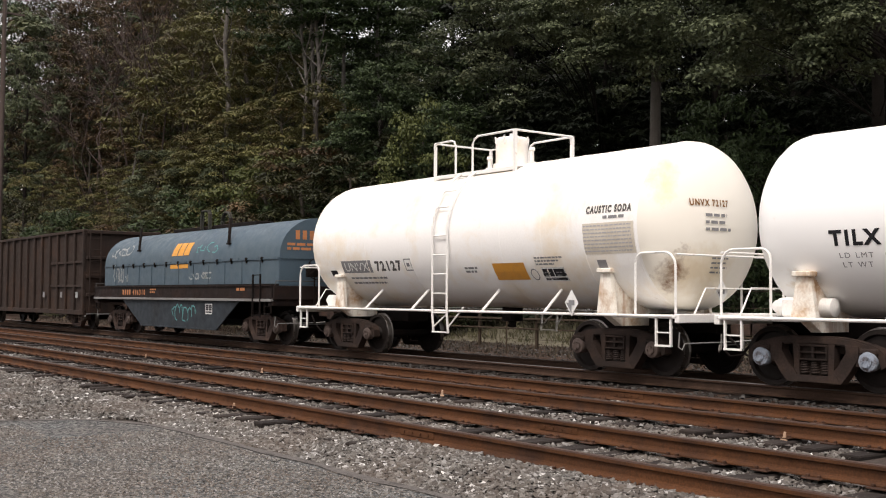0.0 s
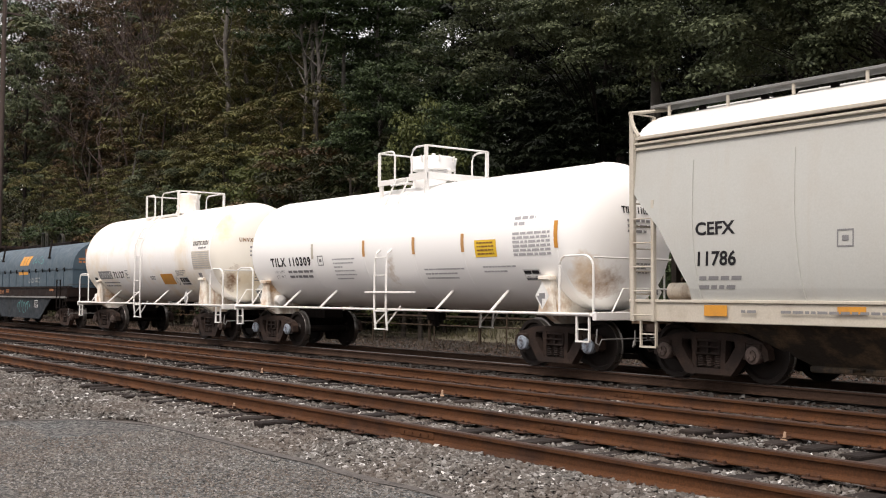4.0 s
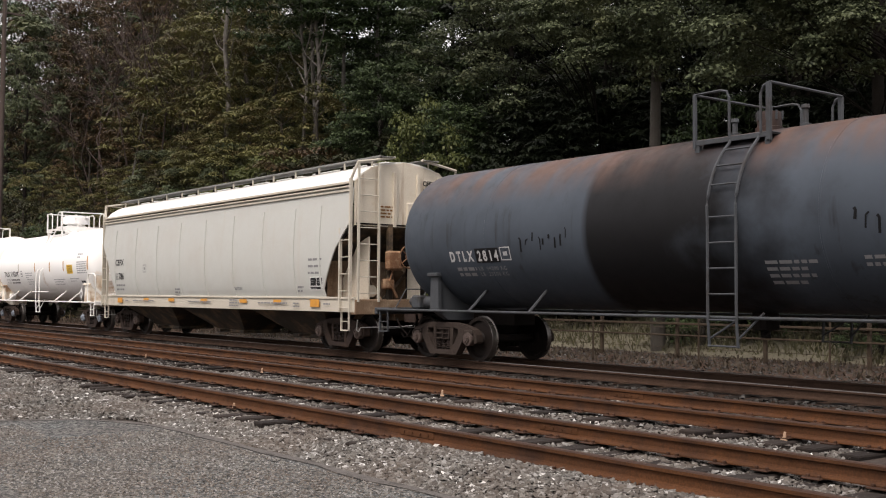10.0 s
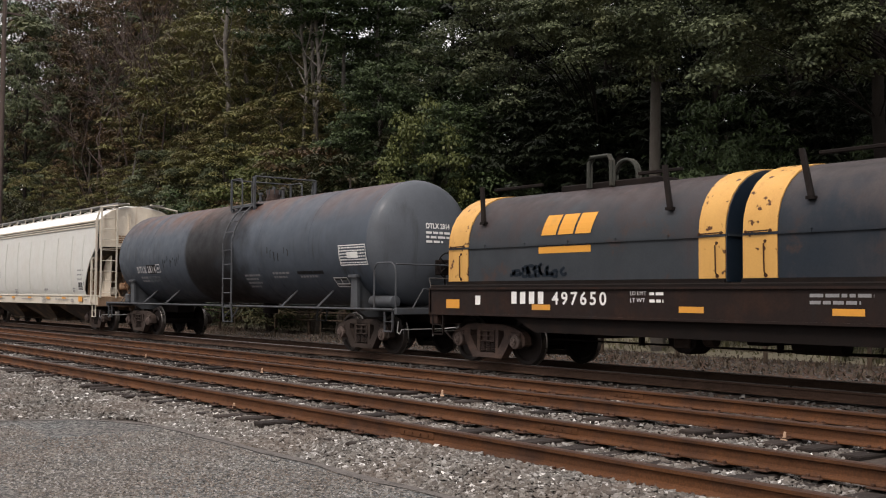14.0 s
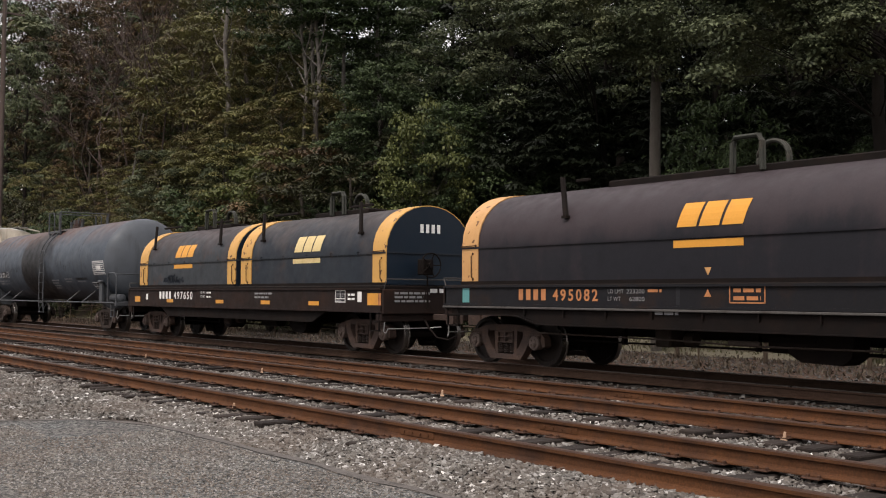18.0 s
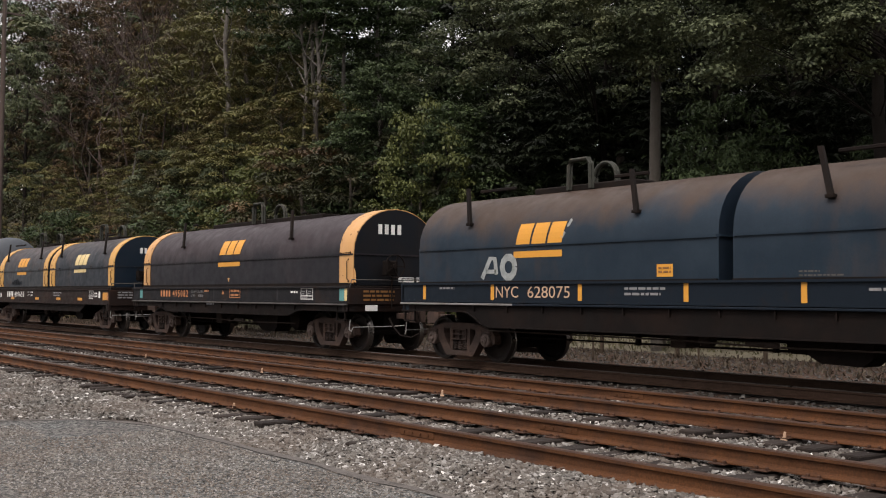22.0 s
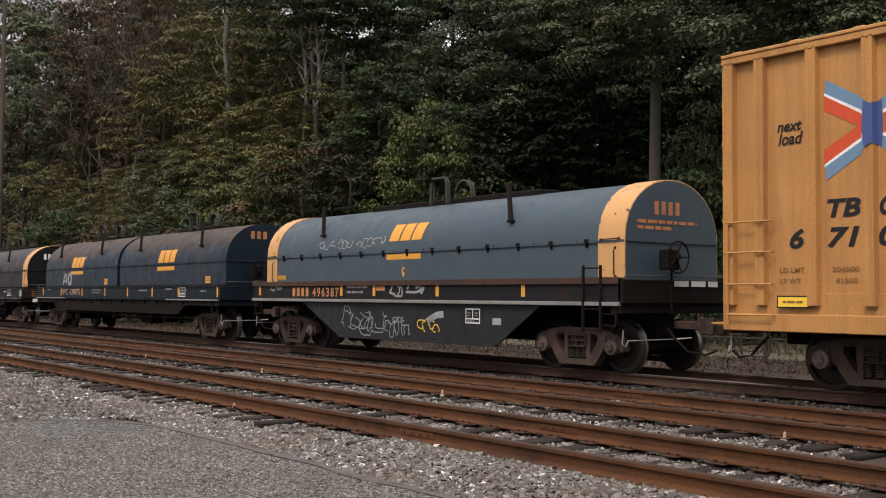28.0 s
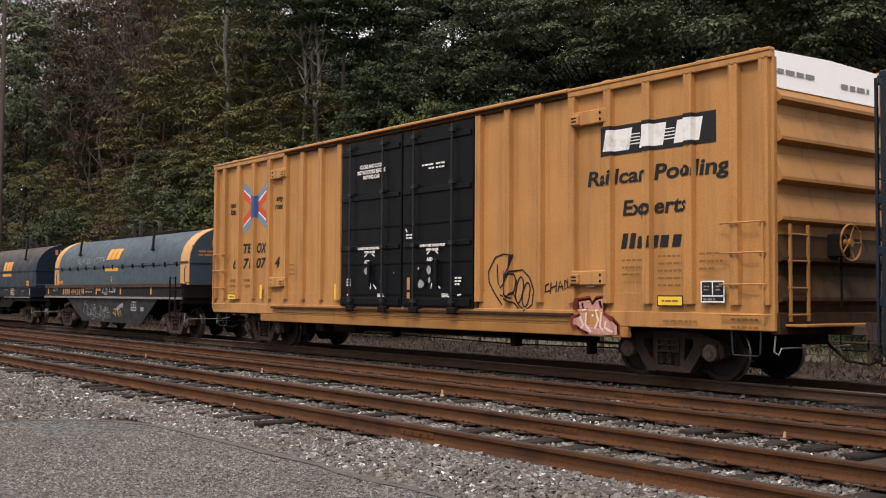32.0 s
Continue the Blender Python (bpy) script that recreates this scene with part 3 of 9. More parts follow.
def cast(bm, poly, y0, y1, b=0.022):
    """A cast member: a prism with softened edges."""
    k = len(bm.verts)
    prism(bm, poly, "y", y0, y1)
    bm.verts.ensure_lookup_table()
    es = {e for v in bm.verts[k:] for e in v.link_edges}
    bmesh.ops.bevel(bm, geom=list(es), offset=b, segments=2, affect="EDGES")


def make_side_frame_mesh(mat):
    bm = bmesh.new()
    cast(bm, [(-0.98, 0.62), (-0.88, 0.70), (-0.68, 0.755), (-0.40, 0.79), (0.40, 0.79), (0.68, 0.755), (0.88, 0.70), (0.98, 0.62), (0.80, 0.60), (0.62, 0.645), (0.36, 0.665), (-0.36, 0.665), (-0.62, 0.645), (-0.80, 0.60)], -0.085, 0.085)
    for s in (1, -1):
        # pedestal that wraps the bearing
        cast(bm, [(s * x, z) for x, z in ((0.70, 0.66), (0.90, 0.70), (1.04, 0.65), (1.13, 0.55), (1.15, 0.40), (1.07, 0.36), (1.03, 0.50), (0.96, 0.57), (0.82, 0.57), (0.75, 0.50), (0.74, 0.38), (0.68, 0.38))], -0.085, 0.08, 0.018)
        # slanting leg down to the spring seat
        cast(bm, [(s * x, z) for x, z in ((0.52, 0.68), (0.73, 0.66), (0.73, 0.50), (0.58, 0.27), (0.45, 0.11), (0.28, 0.10), (0.29, 0.25), (0.40, 0.36), (0.535, 0.57))], -0.095, 0.08, 0.016)
        cast(bm, [(s * x, z) for x, z in ((0.235, 0.20), (0.325, 0.20), (0.345, 0.70), (0.25, 0.70))], -0.08, 0.08, 0.012)
        bbox(bm, s * 0.889 - 0.15, s * 0.889 + 0.15, -0.12, 0.10, 0.54, 0.64, 0.02)
    cast(bm, [(-0.44, 0.115), (0.44, 0.115), (0.38, 0.215), (-0.38, 0.215)], -0.10, 0.09, 0.016)
    me = bpy.data.meshes.new("side_frame")
    bm.to_mesh(me)
    bm.free()
    me.materials.append(mat)
    return me


def make_spring_mesh(mat):
    bm = bmesh.new()
    tube(bm, [(0.064 * math.cos(k * 0.785), 0.064 * math.sin(k * 0.785), 0.225 + 0.20 * k / 44) for k in range(45)], 0.017, 5)
    me = bpy.data.meshes.new("spring")
    bm.to_mesh(me)
    bm.free()
    me.materials.append(mat)
    return me


def make_bolster_end_mesh(mat):
    bm = bmesh.new()
    bbox(bm, -0.24, 0.24, -0.05, 0.08, 0.43, 0.66, 0.01)
    for z in (0.43, 0.535, 0.635):
        bbox(bm, -0.24, 0.24, -0.115, -0.04, z, z + 0.03, 0.008)
    for x in (-0.225, 0.0, 0.225):
        bbox(bm, x - 0.018, x + 0.018, -0.11, -0.04, 0.44, 0.655, 0.006)
    me = bpy.data.meshes.new("bolster_end")
    bm.to_mesh(me)
    bm.free()
    me.materials.append(mat)
    return me


WHEEL_ME, AXLE_ME = make_wheel_mesh(), make_axle_mesh()
CAP_ME = {k: make_cap_mesh(M[k]) for k in ("cap", "cap_blue")}
FRAME_ME = {k: make_side_frame_mesh(M[k]) for k in ("truck", "truck_grey", "truck_dark")}
# springs get the darkest steel to paint the shadow inside the side frames
SPRING_ME = {k: make_spring_mesh(M["truck_dark"]) for k in ("truck", "truck_grey", "truck_dark")}
BOLSTER_ME = {k: make_bolster_end_mesh(M[k]) for k in ("truck", "truck_grey", "truck_dark")}


def truck(car, x, mat="truck", cap="cap"):
    bm = bmesh.new()
    bbox(bm, -0.2, 0.2, -1.0, 1.0, 0.50, 0.74, 0.03)
    box(bm, -0.72, -0.62, -0.8, 0.8, 0.36, 0.46)
    box(bm, 0.62, 0.72, -0.8, 0.8, 0.36, 0.46)
    spin(bm, [(0.74, 0.2), (0.84, 0.2)], (0, 0, 0), "z", 16)
    bogie = part("truck", bm, M["under"], car)
    bogie.location.x = x
    for s in (-1, 1):
        f = link_mesh("side_frame", FRAME_ME[mat], bogie)
        f.location.y = s * 1.0
        g = link_mesh("bolster_end", BOLSTER_ME[mat], bogie)
        g.matrix_basis = pose(0, s * 1.0, 0, 0, 0, 0 if s < 0 else 180)
        for dx in (-0.17, 0.0, 0.17):
            link_mesh("spring", SPRING_ME[mat], bogie).location = (dx, s * 1.02, 0)
    for dx in (-0.889, 0.889):
        w = link_mesh("wheelset", AXLE_ME, car)
        w.location = (x + dx, 0, WHEEL_R)
        for s in (-1, 1):
            wh = link_mesh("wheel", WHEEL_ME, w)
            wh.matrix_basis = pose(0, s * GAUGE, 0, 0, 0, 0 if s < 0 else 180)
            c = link_mesh("bearing_cap", CAP_ME[cap], w)
            c.matrix_basis = pose(0, s * 1.09, 0, 0, 0, 180 if s < 0 else 0)
        wheelsets.append((w, x + dx))


def couplers(car, x0, x1, reach=0.75):
    for x, s in ((x0, -1), (x1, 1)):
        bm = bmesh.new()
        bbox(bm, min(x, x + s * reach) - 0.05, max(x, x + s * reach) - 0.12, -0.07, 0.07, 0.78, 0.93, 0.015)
        xe = x + s * reach
        prism(bm, [(xe - s * 0.20, -0.10), (xe, -0.18), (xe + s * 0.14, -0.16), (xe + s * 0.10, -0.05), (xe + s * 0.02, 0.02), (xe + s * 0.10, 0.16), (xe - s * 0.06, 0.17), (xe - s * 0.22, 0.09)], "z", 0.72, 0.98)
        c = part("coupler", bm, M["truck"], car)
        bm = bmesh.new()
        tube(bm, [(x, -0.30, 0.80), (x + s * 0.2, -0.33, 0.62), (x + s * 0.45, -0.28, 0.40), (x + s * 0.75, -0.18, 0.36), (x + s * 0.95, -0.1, 0.45)], 0.022, 6)
        part("air_hose", bm, M["under"], c)
        bm = bmesh.new()
        tube(bm, [(x - s * 0.02, -1.40, 0.78), (x - s * 0.03, -1.42, 0.54), (x + s * 0.03, -1.40, 0.50), (x + s * 0.05, -1.36, 0.60), (x + s * 0.16, -0.30, 0.61), (x + s * 0.40, -0.12, 0.64)], 0.013, 6)
        part("uncoupling_lever", bm, M["grey_rail"], c)


def rungs(bm, x0, x1, y, zs, r=0.014):
    for z in zs:
        tube(bm, [(x0, y, z), (x1, y, z)], r, 6)


def stirrup(car, x, y, z, mat, w=0.38, h=0.42):
    bm = bmesh.new()
    box(bm, x - w / 2, x - w / 2 + 0.03, y - 0.01, y + 0.03, z - h, z)
    box(bm, x + w / 2 - 0.03, x + w / 2, y - 0.01, y + 0.03, z - h, z)
    box(bm, x - w / 2, x + w / 2, y - 0.02, y + 0.04, z - h, z - h + 0.03)
    box(bm, x - w / 2 + 0.03, x + w / 2 - 0.03, y - 0.01, y + 0.03, z - h * 0.52, z - h * 0.52 + 0.02)
    return part("step_stirrup", bm, mat, car)


def brake_wheel(car, x, y, z, mat, r=0.28):
    bm = bmesh.new()
    n = 20
    tube(bm, [(x, y + r * math.cos(2 * math.pi * k / n), z + r * math.sin(2 * math.pi * k / n)) for k in range(n)], 0.016, 6, True)
    for k in range(5):
        a = 2 * math.pi * k / 5
        tube(bm, [(x - 0.04, y, z), (x, y + r * math.cos(a), z + r * math.sin(a))], 0.013, 5)
    disc(bm, (x - 0.10, y, z), 0.06, 0.12, "x", 12)
    b = part("brake_wheel", bm, mat, car)
    bm = bmesh.new()
    bbox(bm, x - 0.32, x - 0.10, y - 0.16, y + 0.16, z - 0.22, z + 0.14, 0.02)
    tube(bm, [(x - 0.2, y + 0.05, z - 0.2), (x - 0.2, y + 0.05, z - 1.0)], 0.02, 6)
    part("brake_gear_box", bm, M["under"], b)
    return b


def plain_bars(car, wall, x, z, rows, mat, h=0.045, gap=0.05, seed=1, name="lettering"):
    bm = wall.bm()
    wall.bars(bm, x, z, rows, h, gap, seed)
    return part(name, bm, M[mat], car)


def words(car, wall, s, x, z, h, mat, stretch=1.0, slant=0.0, bold=0.0, width=None, name="lettering", space=1.0):
    bm = wall.bm()
    wall.text(bm, s, x, z, h, stretch, slant, bold, width, space=space)
    return part(name, bm, M[mat], car)


def sheet(car, wall, x0, x1, z0, z1, mat, name="decal", off=0.005, slant=0.0):
    bm = wall.bm()
    wall.quad(bm, x0, x1, z0, z1, off, slant)
    return part(name, bm, M[mat], car)


def acf_panel(car, wall, x, z, w=0.62, h=0.40):
    """The small black stencil panel with white outlines."""
    sheet(car, wall, x, x + w, z, z + h, "black", "stencil_panel", 0.004)
    t = 0.022
    bm = wall.bm()
    for a, b, e, f in ((0, w, 0, t), (0, w, h - t, h), (0, w, h * 0.27, h * 0.27 + t), (0, t, t, h - t), (w - t, w, t, h - t), (w / 2 - t / 2, w / 2 + t / 2, h * 0.27 + t, h - t)):
        wall.quad(bm, x + a, x + b, z + e, z + f, 0.008, steps=1)
    part("panel_outline", bm, M["white"], car)
    bm = wall.bm()
    for i in (0, 1):
        wall.bars(bm, x + 0.06 + i * w / 2, z + h - 0.10, [w * 0.26, w * 0.20], 0.022, 0.03, 4 + i, 0.008)
    wall.bars(bm, x + 0.05, z + 0.035, [w * 0.5], 0.028, 0.02, 3, 0.008)
    part("panel_print", bm, M["ink"], car)


def placard(car, wall, x, z, r=0.24):
    """A diamond placard."""
    bm = wall.bm()
    wall.poly(bm, [(x - r * 0.72, z), (x, z - r), (x + r * 0.72, z), (x, z + r)], 0.02)
    part("diamond_placard", bm, M["white"], car)
    bm = wall.bm()
    q = r * 0.78
    wall.poly(bm, [(x - q * 0.72, z), (x, z - q), (x, z - q * 0.25), (x + q * 0.4, z - q * 0.25), (x + q * 0.4, z + q * 0.25), (x - q * 0.4, z + q * 0.25), (x - q * 0.4, z)], 0.024)
    part("placard_print", bm, M["ink"], car)


def emblem(car, wall, x, z, w, h, mat, bar=True):
    """Three plain slanted blocks over a bar, in place of the railway's emblem."""
    cw = w / 3.0
    for i in range(3):
        bm = wall.bm()
        wall.quad(bm, x + (i + 0.02) * cw, x + (i + 0.90) * cw, z, z + h, 0.006, 0.22, 4)
        part("emblem", bm, M[mat], car, "slanted block of an emblem")
    if bar:
        bm = wall.bm()
        top = min(z - 0.13, HOOD_KNEE - 0.055)
        wall.quad(bm, x - 0.05, x + w - 0.03, top - 0.125, top, 0.006)
        part("emblem_bar", bm, M[mat], car)


def mark_blocks(bm, wall, x, z, h, n=4, w=None):
    """Plain blocks in place of an owner's mark."""
    w = w or h * 0.72
    for i in range(n):
        wall.quad(bm, x + i * w * 1.25, x + i * w * 1.25 + w * 0.74, z, z + h, 0.006, 0, 1)


# ---- coil cars ----
HOOD_BASE, HOOD_KNEE, HOOD_TOP, HOOD_W = 1.60, 2.34, 3.45, 1.23


def hood_profile(grow=0.0):
    w, pts = HOOD_W + grow, []
    pts.append((-w, HOOD_BASE))
    pts.append((-w, HOOD_KNEE))
    for k in range(1, 16):
        a = math.pi * k / 16
        pts.append((-w * math.cos(a), HOOD_KNEE + (HOOD_TOP - HOOD_KNEE + grow) * math.sin(a) ** 0.92))
    pts.append((w, HOOD_KNEE))
    pts.append((w, HOOD_BASE))
    return pts


def hood_side():
    def at(x, z, off):
        x -= 0.08
        if z <= HOOD_KNEE:
            return (x, -HOOD_W - off, z)
        s = min(0.98, (z - HOOD_KNEE) / (HOOD_TOP - HOOD_KNEE)) ** (1 / 0.92)
        return (x, -(HOOD_W + off) * math.sqrt(1 - s * s), z + off * s)
    return Wall(at)


def hood(car, x0, x1, mat, bands, loop_at=None, arms=(), rail=None, tabs=True, band_mat="yellow_band"):
    bm = bmesh.new()
    prism(bm, hood_profile(), "x", x0, x1)
    for f in bm.faces:
        if abs(f.normal.x) > 0.9:
            f.material_index = 1
    ends = {"hood_navy_dusted": "coil_navy", "hood_brown": "coil_dark", "hood_rusty": "coil_navy", "hood_slate": "coil_navy"}
    h = part("hood", bm, [M[mat], M[ends.get(mat, mat)]], car, smooth=35)
    for a, b in bands:
        bm = bmesh.new()
        out, inn = hood_profile(0.022), hood_profile(0.001)
        n = len(out)
        vs = [[bm.verts.new((x, y, z)) for y, z in pr] for x, pr in ((a, out), (b, out), (a, inn), (b, inn))]
        for k in range(n - 1):
            bm.faces.new((vs[0][k], vs[0][k + 1], vs[1][k + 1], vs[1][k]))
            bm.faces.new((vs[2][k], vs[0][k], vs[0][k + 1], vs[2][k + 1]))
            bm.faces.new((vs[1][k], vs[3][k], vs[3][k + 1], vs[1][k + 1]))
        bmesh.ops.recalc_face_normals(bm, faces=bm.faces)
        part("end_band", bm, M[band_mat], h, "yellow-orange band", smooth=35)
        bm = bmesh.new()
        m = (a + b) / 2
        tube(bm, [(m - 0.24, -HOOD_W - 0.02, HOOD_KNEE + 0.02), (m - 0.22, -HOOD_W - 0.07, HOOD_KNEE + 0.02), (m + 0.16, -HOOD_W - 0.07, HOOD_KNEE + 0.03), (m + 0.19, -HOOD_W - 0.02, HOOD_KNEE + 0.03)], 0.012)
        tube(bm, [(m + 0.10, -HOOD_W - 0.02, 2.20), (m + 0.10, -HOOD_W - 0.07, 2.17), (m + 0.11, -HOOD_W - 0.07, 1.74), (m + 0.11, -HOOD_W - 0.02, 1.70)], 0.012)
        disc(bm, (m - 0.25, -HOOD_W - 0.035, HOOD_KNEE + 0.02), 0.028, 0.03, "y", 8)
        disc(bm, (m + 0.19, -HOOD_W - 0.035, HOOD_KNEE + 0.03), 0.028, 0.03, "y", 8)
        disc(bm, (m + 0.11, -HOOD_W - 0.035, 1.69), 0.032, 0.03, "y", 8)
        disc(bm, (m + 0.10, -HOOD_W - 0.035, 2.21), 0.026, 0.03, "y", 8)
        part("grab_iron", bm, M["door_edge"], h)
    bm = bmesh.new()
    box(bm, x0 + 0.02, x1 - 0.02, -HOOD_W - 0.03, -HOOD_W, HOOD_KNEE - 0.03, HOOD_KNEE + 0.012)
    box(bm, x1 - 0.005, x1 + 0.022, -HOOD_W + 0.02, HOOD_W - 0.02, HOOD_KNEE - 0.02, HOOD_KNEE + 0.015)
    if tabs:
        n = int((x1 - x0) / 1.1)
        for i in range(1, n):
            x = x0 + (x1 - x0) * i / n
            box(bm, x - 0.02, x + 0.02, -HOOD_W - 0.04, -HOOD_W, HOOD_KNEE - 0.03, HOOD_KNEE + 0.035)
    part("hood_seam", bm, M[mat], h)
    if mat in ("coil_pale", "coil_blue"):
        for i in range(1, 14):
            x = x0 + (x1 - x0) * i / 14
            bm = bmesh.new()
            disc(bm, (x, -HOOD_W - 0.055, HOOD_KNEE), 0.048, 0.05, "y", 10)
            box(bm, x - 0.014, x + 0.014, -HOOD_W - 0.045, -HOOD_W, HOOD_KNEE - 0.11, HOOD_KNEE)
            part("hood_lug", bm, M["under"], h)
    if mat == "coil_pale":
        for i in range(1, 12):
            x = x0 + (x1 - x0) * i / 12
            bm = bmesh.new()
            bbox(bm, x - 0.022, x + 0.022, -HOOD_W - 0.022, -HOOD_W, HOOD_BASE + 0.06, HOOD_KNEE - 0.04, 0.008)
            part("hood_rib", bm, M[mat], h)
    bm = bmesh.new()
    box(bm, x0 + 0.01, x1 - 0.01, -HOOD_W - 0.05, -HOOD_W + 0.1, HOOD_BASE - 0.02, HOOD_BASE + 0.05)
    part("hood_foot", bm, M["under"], h)
    if rail:
        bm = bmesh.new()
        bbox(bm, rail[0], rail[1], -0.30, 0.30, HOOD_TOP - 0.05, HOOD_TOP + 0.085, 0.02)
        part("top_channel", bm, M["under"], h)
    if loop_at is not None:
        for y, round_top in ((-0.36, False), (0.36, True)):
            bm = bmesh.new()
            w, z0, z1 = 0.30, HOOD_TOP - 0.02, HOOD_TOP + 0.56
            if round_top:
                path = [(loop_at - w, y, z0)] + [(loop_at - w * math.cos(math.pi * k / 10), y, z1 - w + w * math.sin(math.pi * k / 10)) for k in range(11)] + [(loop_at + w, y, z0)]
            else:
                path = [(loop_at - w, y, z0), (loop_at - w * 0.96, y, z1 - 0.1), (loop_at - w * 0.75, y, z1), (loop_at + w * 0.75, y, z1), (loop_at + w * 0.96, y, z1 - 0.1), (loop_at + w, y, z0)]
            for dy in (-0.035, 0.035):
                tube(bm, [(px, py + dy, pz) for px, py, pz in path], 0.036, 6)
            part("lifting_loop", bm, M["loop"], h)
    for a in arms:
        for s in (-1, 1):
            bm = bmesh.new()
            prism(bm, [(a - 0.045, 2.84), (a + 0.045, 2.84), (a - 0.24, 3.60), (a - 0.32, 3.60)], "y", s * 1.17 - 0.03, s * 1.17 + 0.03)
            box(bm, a - 0.07, a + 0.07, s * 1.17 - 0.05, s * 1.17 + 0.05, 2.80, 2.85)
            for v in bm.verts:
                v.co.y -= s * 0.20 * max(0.0, v.co.z - 2.86) / 0.8
            part("guide_arm", bm, M["under"], h)
        if rail:
            bm = bmesh.new()
            b = rail[0] if abs(a - rail[0]) < abs(a - rail[1]) else rail[1]
            bbox(bm, min(a - 0.1, b), max(a - 0.05, b), -0.82, -0.76, 3.50, 3.56, 0.01)
            part("guide_bar", bm, M["under"], h)
    return h


def coil_car(place, half, tc, label, hoods, sill, sill_z, ledge, belly=None, centre_sill=(0.62, 1.0), truck_mat="truck", end_mat=None, drop=0.28, walk_end=None):
    car = car_root("coil_car", place, label, "coil car")
    z0, z1 = sill_z
    for s in (-1, 1):
        bm = bmesh.new()
        prism(bm, [(s * a, b) for a, b in ((1.50, z0 + 0.02), (1.50, z1 - 0.02), (1.54, z1 - 0.02), (1.54, z1 + 0.02), (1.38, z1 + 0.02), (1.38, z1 - 0.02), (1.48, z1 - 0.03), (1.48, z0 + 0.03), (1.38, z0 + 0.02), (1.38, z0 - 0.02), (1.53, z0 - 0.02), (1.53, z0 + 0.02))], "x", -half, half)
        part("side_sill", bm, M[sill], car)
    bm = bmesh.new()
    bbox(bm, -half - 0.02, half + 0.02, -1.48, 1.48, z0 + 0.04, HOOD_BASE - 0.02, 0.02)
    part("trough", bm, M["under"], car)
    for s in (-1, 1):
        bm = bmesh.new()
        bbox(bm, s * half - 0.06, s * half + 0.06, -1.5, 1.5, z0 - 0.05, z1 - 0.01, 0.015)
        bbox(bm, s * half - 0.25 * (s > 0), s * half + 0.25 * (s < 0), -1.5, 1.5, z0 - 0.22, z0 - 0.02, 0.015)
        part("end_sill", bm, M[end_mat or sill], car)
    if ledge:
        for s in (-1, 1):
            bm = bmesh.new()
            y = s * 1.56
            spans = [(-half, half, ledge[2])] if not walk_end else [(-half, -walk_end, ledge[2]), (-walk_end, walk_end, sill), (walk_end, half, ledge[2])]
            bm.free()
            for a, b, m in spans:
                bm = bmesh.new()
                bbox(bm, a, b, min(y, y - s * 0.18), max(y, y - s * 0.18), ledge[0], ledge[1], 0.008)
                part("running_board", bm, M[m], car)
    bm = bmesh.new()
    bbox(bm, -half + 0.3, half - 0.3, -0.25, 0.25, centre_sill[0], centre_sill[1] + 0.2, 0.02)
    part("centre_sill", bm, M["under"], car)
    if belly:
        bx0, bx1, bx2, bx3, bz0, bz1 = belly
        for s in (-1, 1):
            bm = bmesh.new()
            prism(bm, [(bx0, bz1), (bx3, bz1), (bx2, bz0), (bx1, bz0)], "y", s * 1.45 - 0.02, s * 1.45 + 0.02)
            box(bm, bx1, bx2, s * 1.45 - 0.05, s * 1.45 + 0.05, bz0 - 0.02, bz0 + 0.02)
            part("belly_plate", bm, M["belly_pale" if hoods[0][2] == "coil_pale" else "belly"], car)
    else:
        for s in (-1, 1):
            bm = bmesh.new()
            if ledge:
                zt, bend = ledge[0], [(0.0, 0.13), (2.15, 0.13)] + [(2.15 + 0.8 * q, 0.13 + (drop - 0.13) * (0.5 - 0.5 * math.cos(math.pi * q))) for q in (0.2, 0.4, 0.6, 0.8, 1.0)]
                low = [(-half + a, zt - b) for a, b in bend] + [(half - a, zt - b) for a, b in reversed(bend)]
                prism(bm, [(-half, zt), (half, zt)] + low[::-1], "y", s * 1.47 - 0.02, s * 1.47 + 0.02)
                for (xa, za), (xb, zb) in zip(low, low[1:]):
                    prism(bm, [(xa, za + 0.01), (xb, zb + 0.01), (xb, zb - 0.012), (xa, za - 0.012)], "y", s * 1.47 - 0.06, s * 1.47 + 0.06)
                ribs = int((2 * half - 5.0) / 0.95)
                for i in range(ribs + 1):
                    x = -half + 2.5 + i * (2 * half - 5.0) / ribs
                    ya, yb = sorted((s * 1.49, s * 1.535))
                    box(bm, x - 0.012, x + 0.012, ya, yb, zt - 0.13, zt)
            else:
                prism(bm, [(-half + 2.5, z0), (half - 2.5, z0), (half - 3.2, z0 - 0.30), (-half + 3.2, z0 - 0.30)], "y", s * 1.40 - 0.03, s * 1.40 + 0.03)
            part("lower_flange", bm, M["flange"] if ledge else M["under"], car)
        bm = bmesh.new()
        spin(bm, [(-0.45, 0.05), (-0.42, 0.17), (0.42, 0.17), (0.45, 0.05)], (1.2, -0.75, 0.66), "x", 14)
        part("air_tank", bm, M["under"], car)
        bm = bmesh.new()
        bbox(bm, -1.5, -1.15, -0.95, -0.55, 0.5, 0.82, 0.03)
        spin(bm, [(0, 0.05), (0.06, 0.11), (0.25, 0.11)], (-1.0, -0.75, 0.64), "x", 12)
        part("brake_valve", bm, M["truck_grey"], car)
        bm = bmesh.new()
        tube(bm, [(-half + 2.4, -0.5, 0.52), (half - 2.4, -0.5, 0.50)], 0.02)
        tube(bm, [(-half + 2.4, 0.4, 0.46), (half - 2.4, 0.4, 0.48)], 0.018)
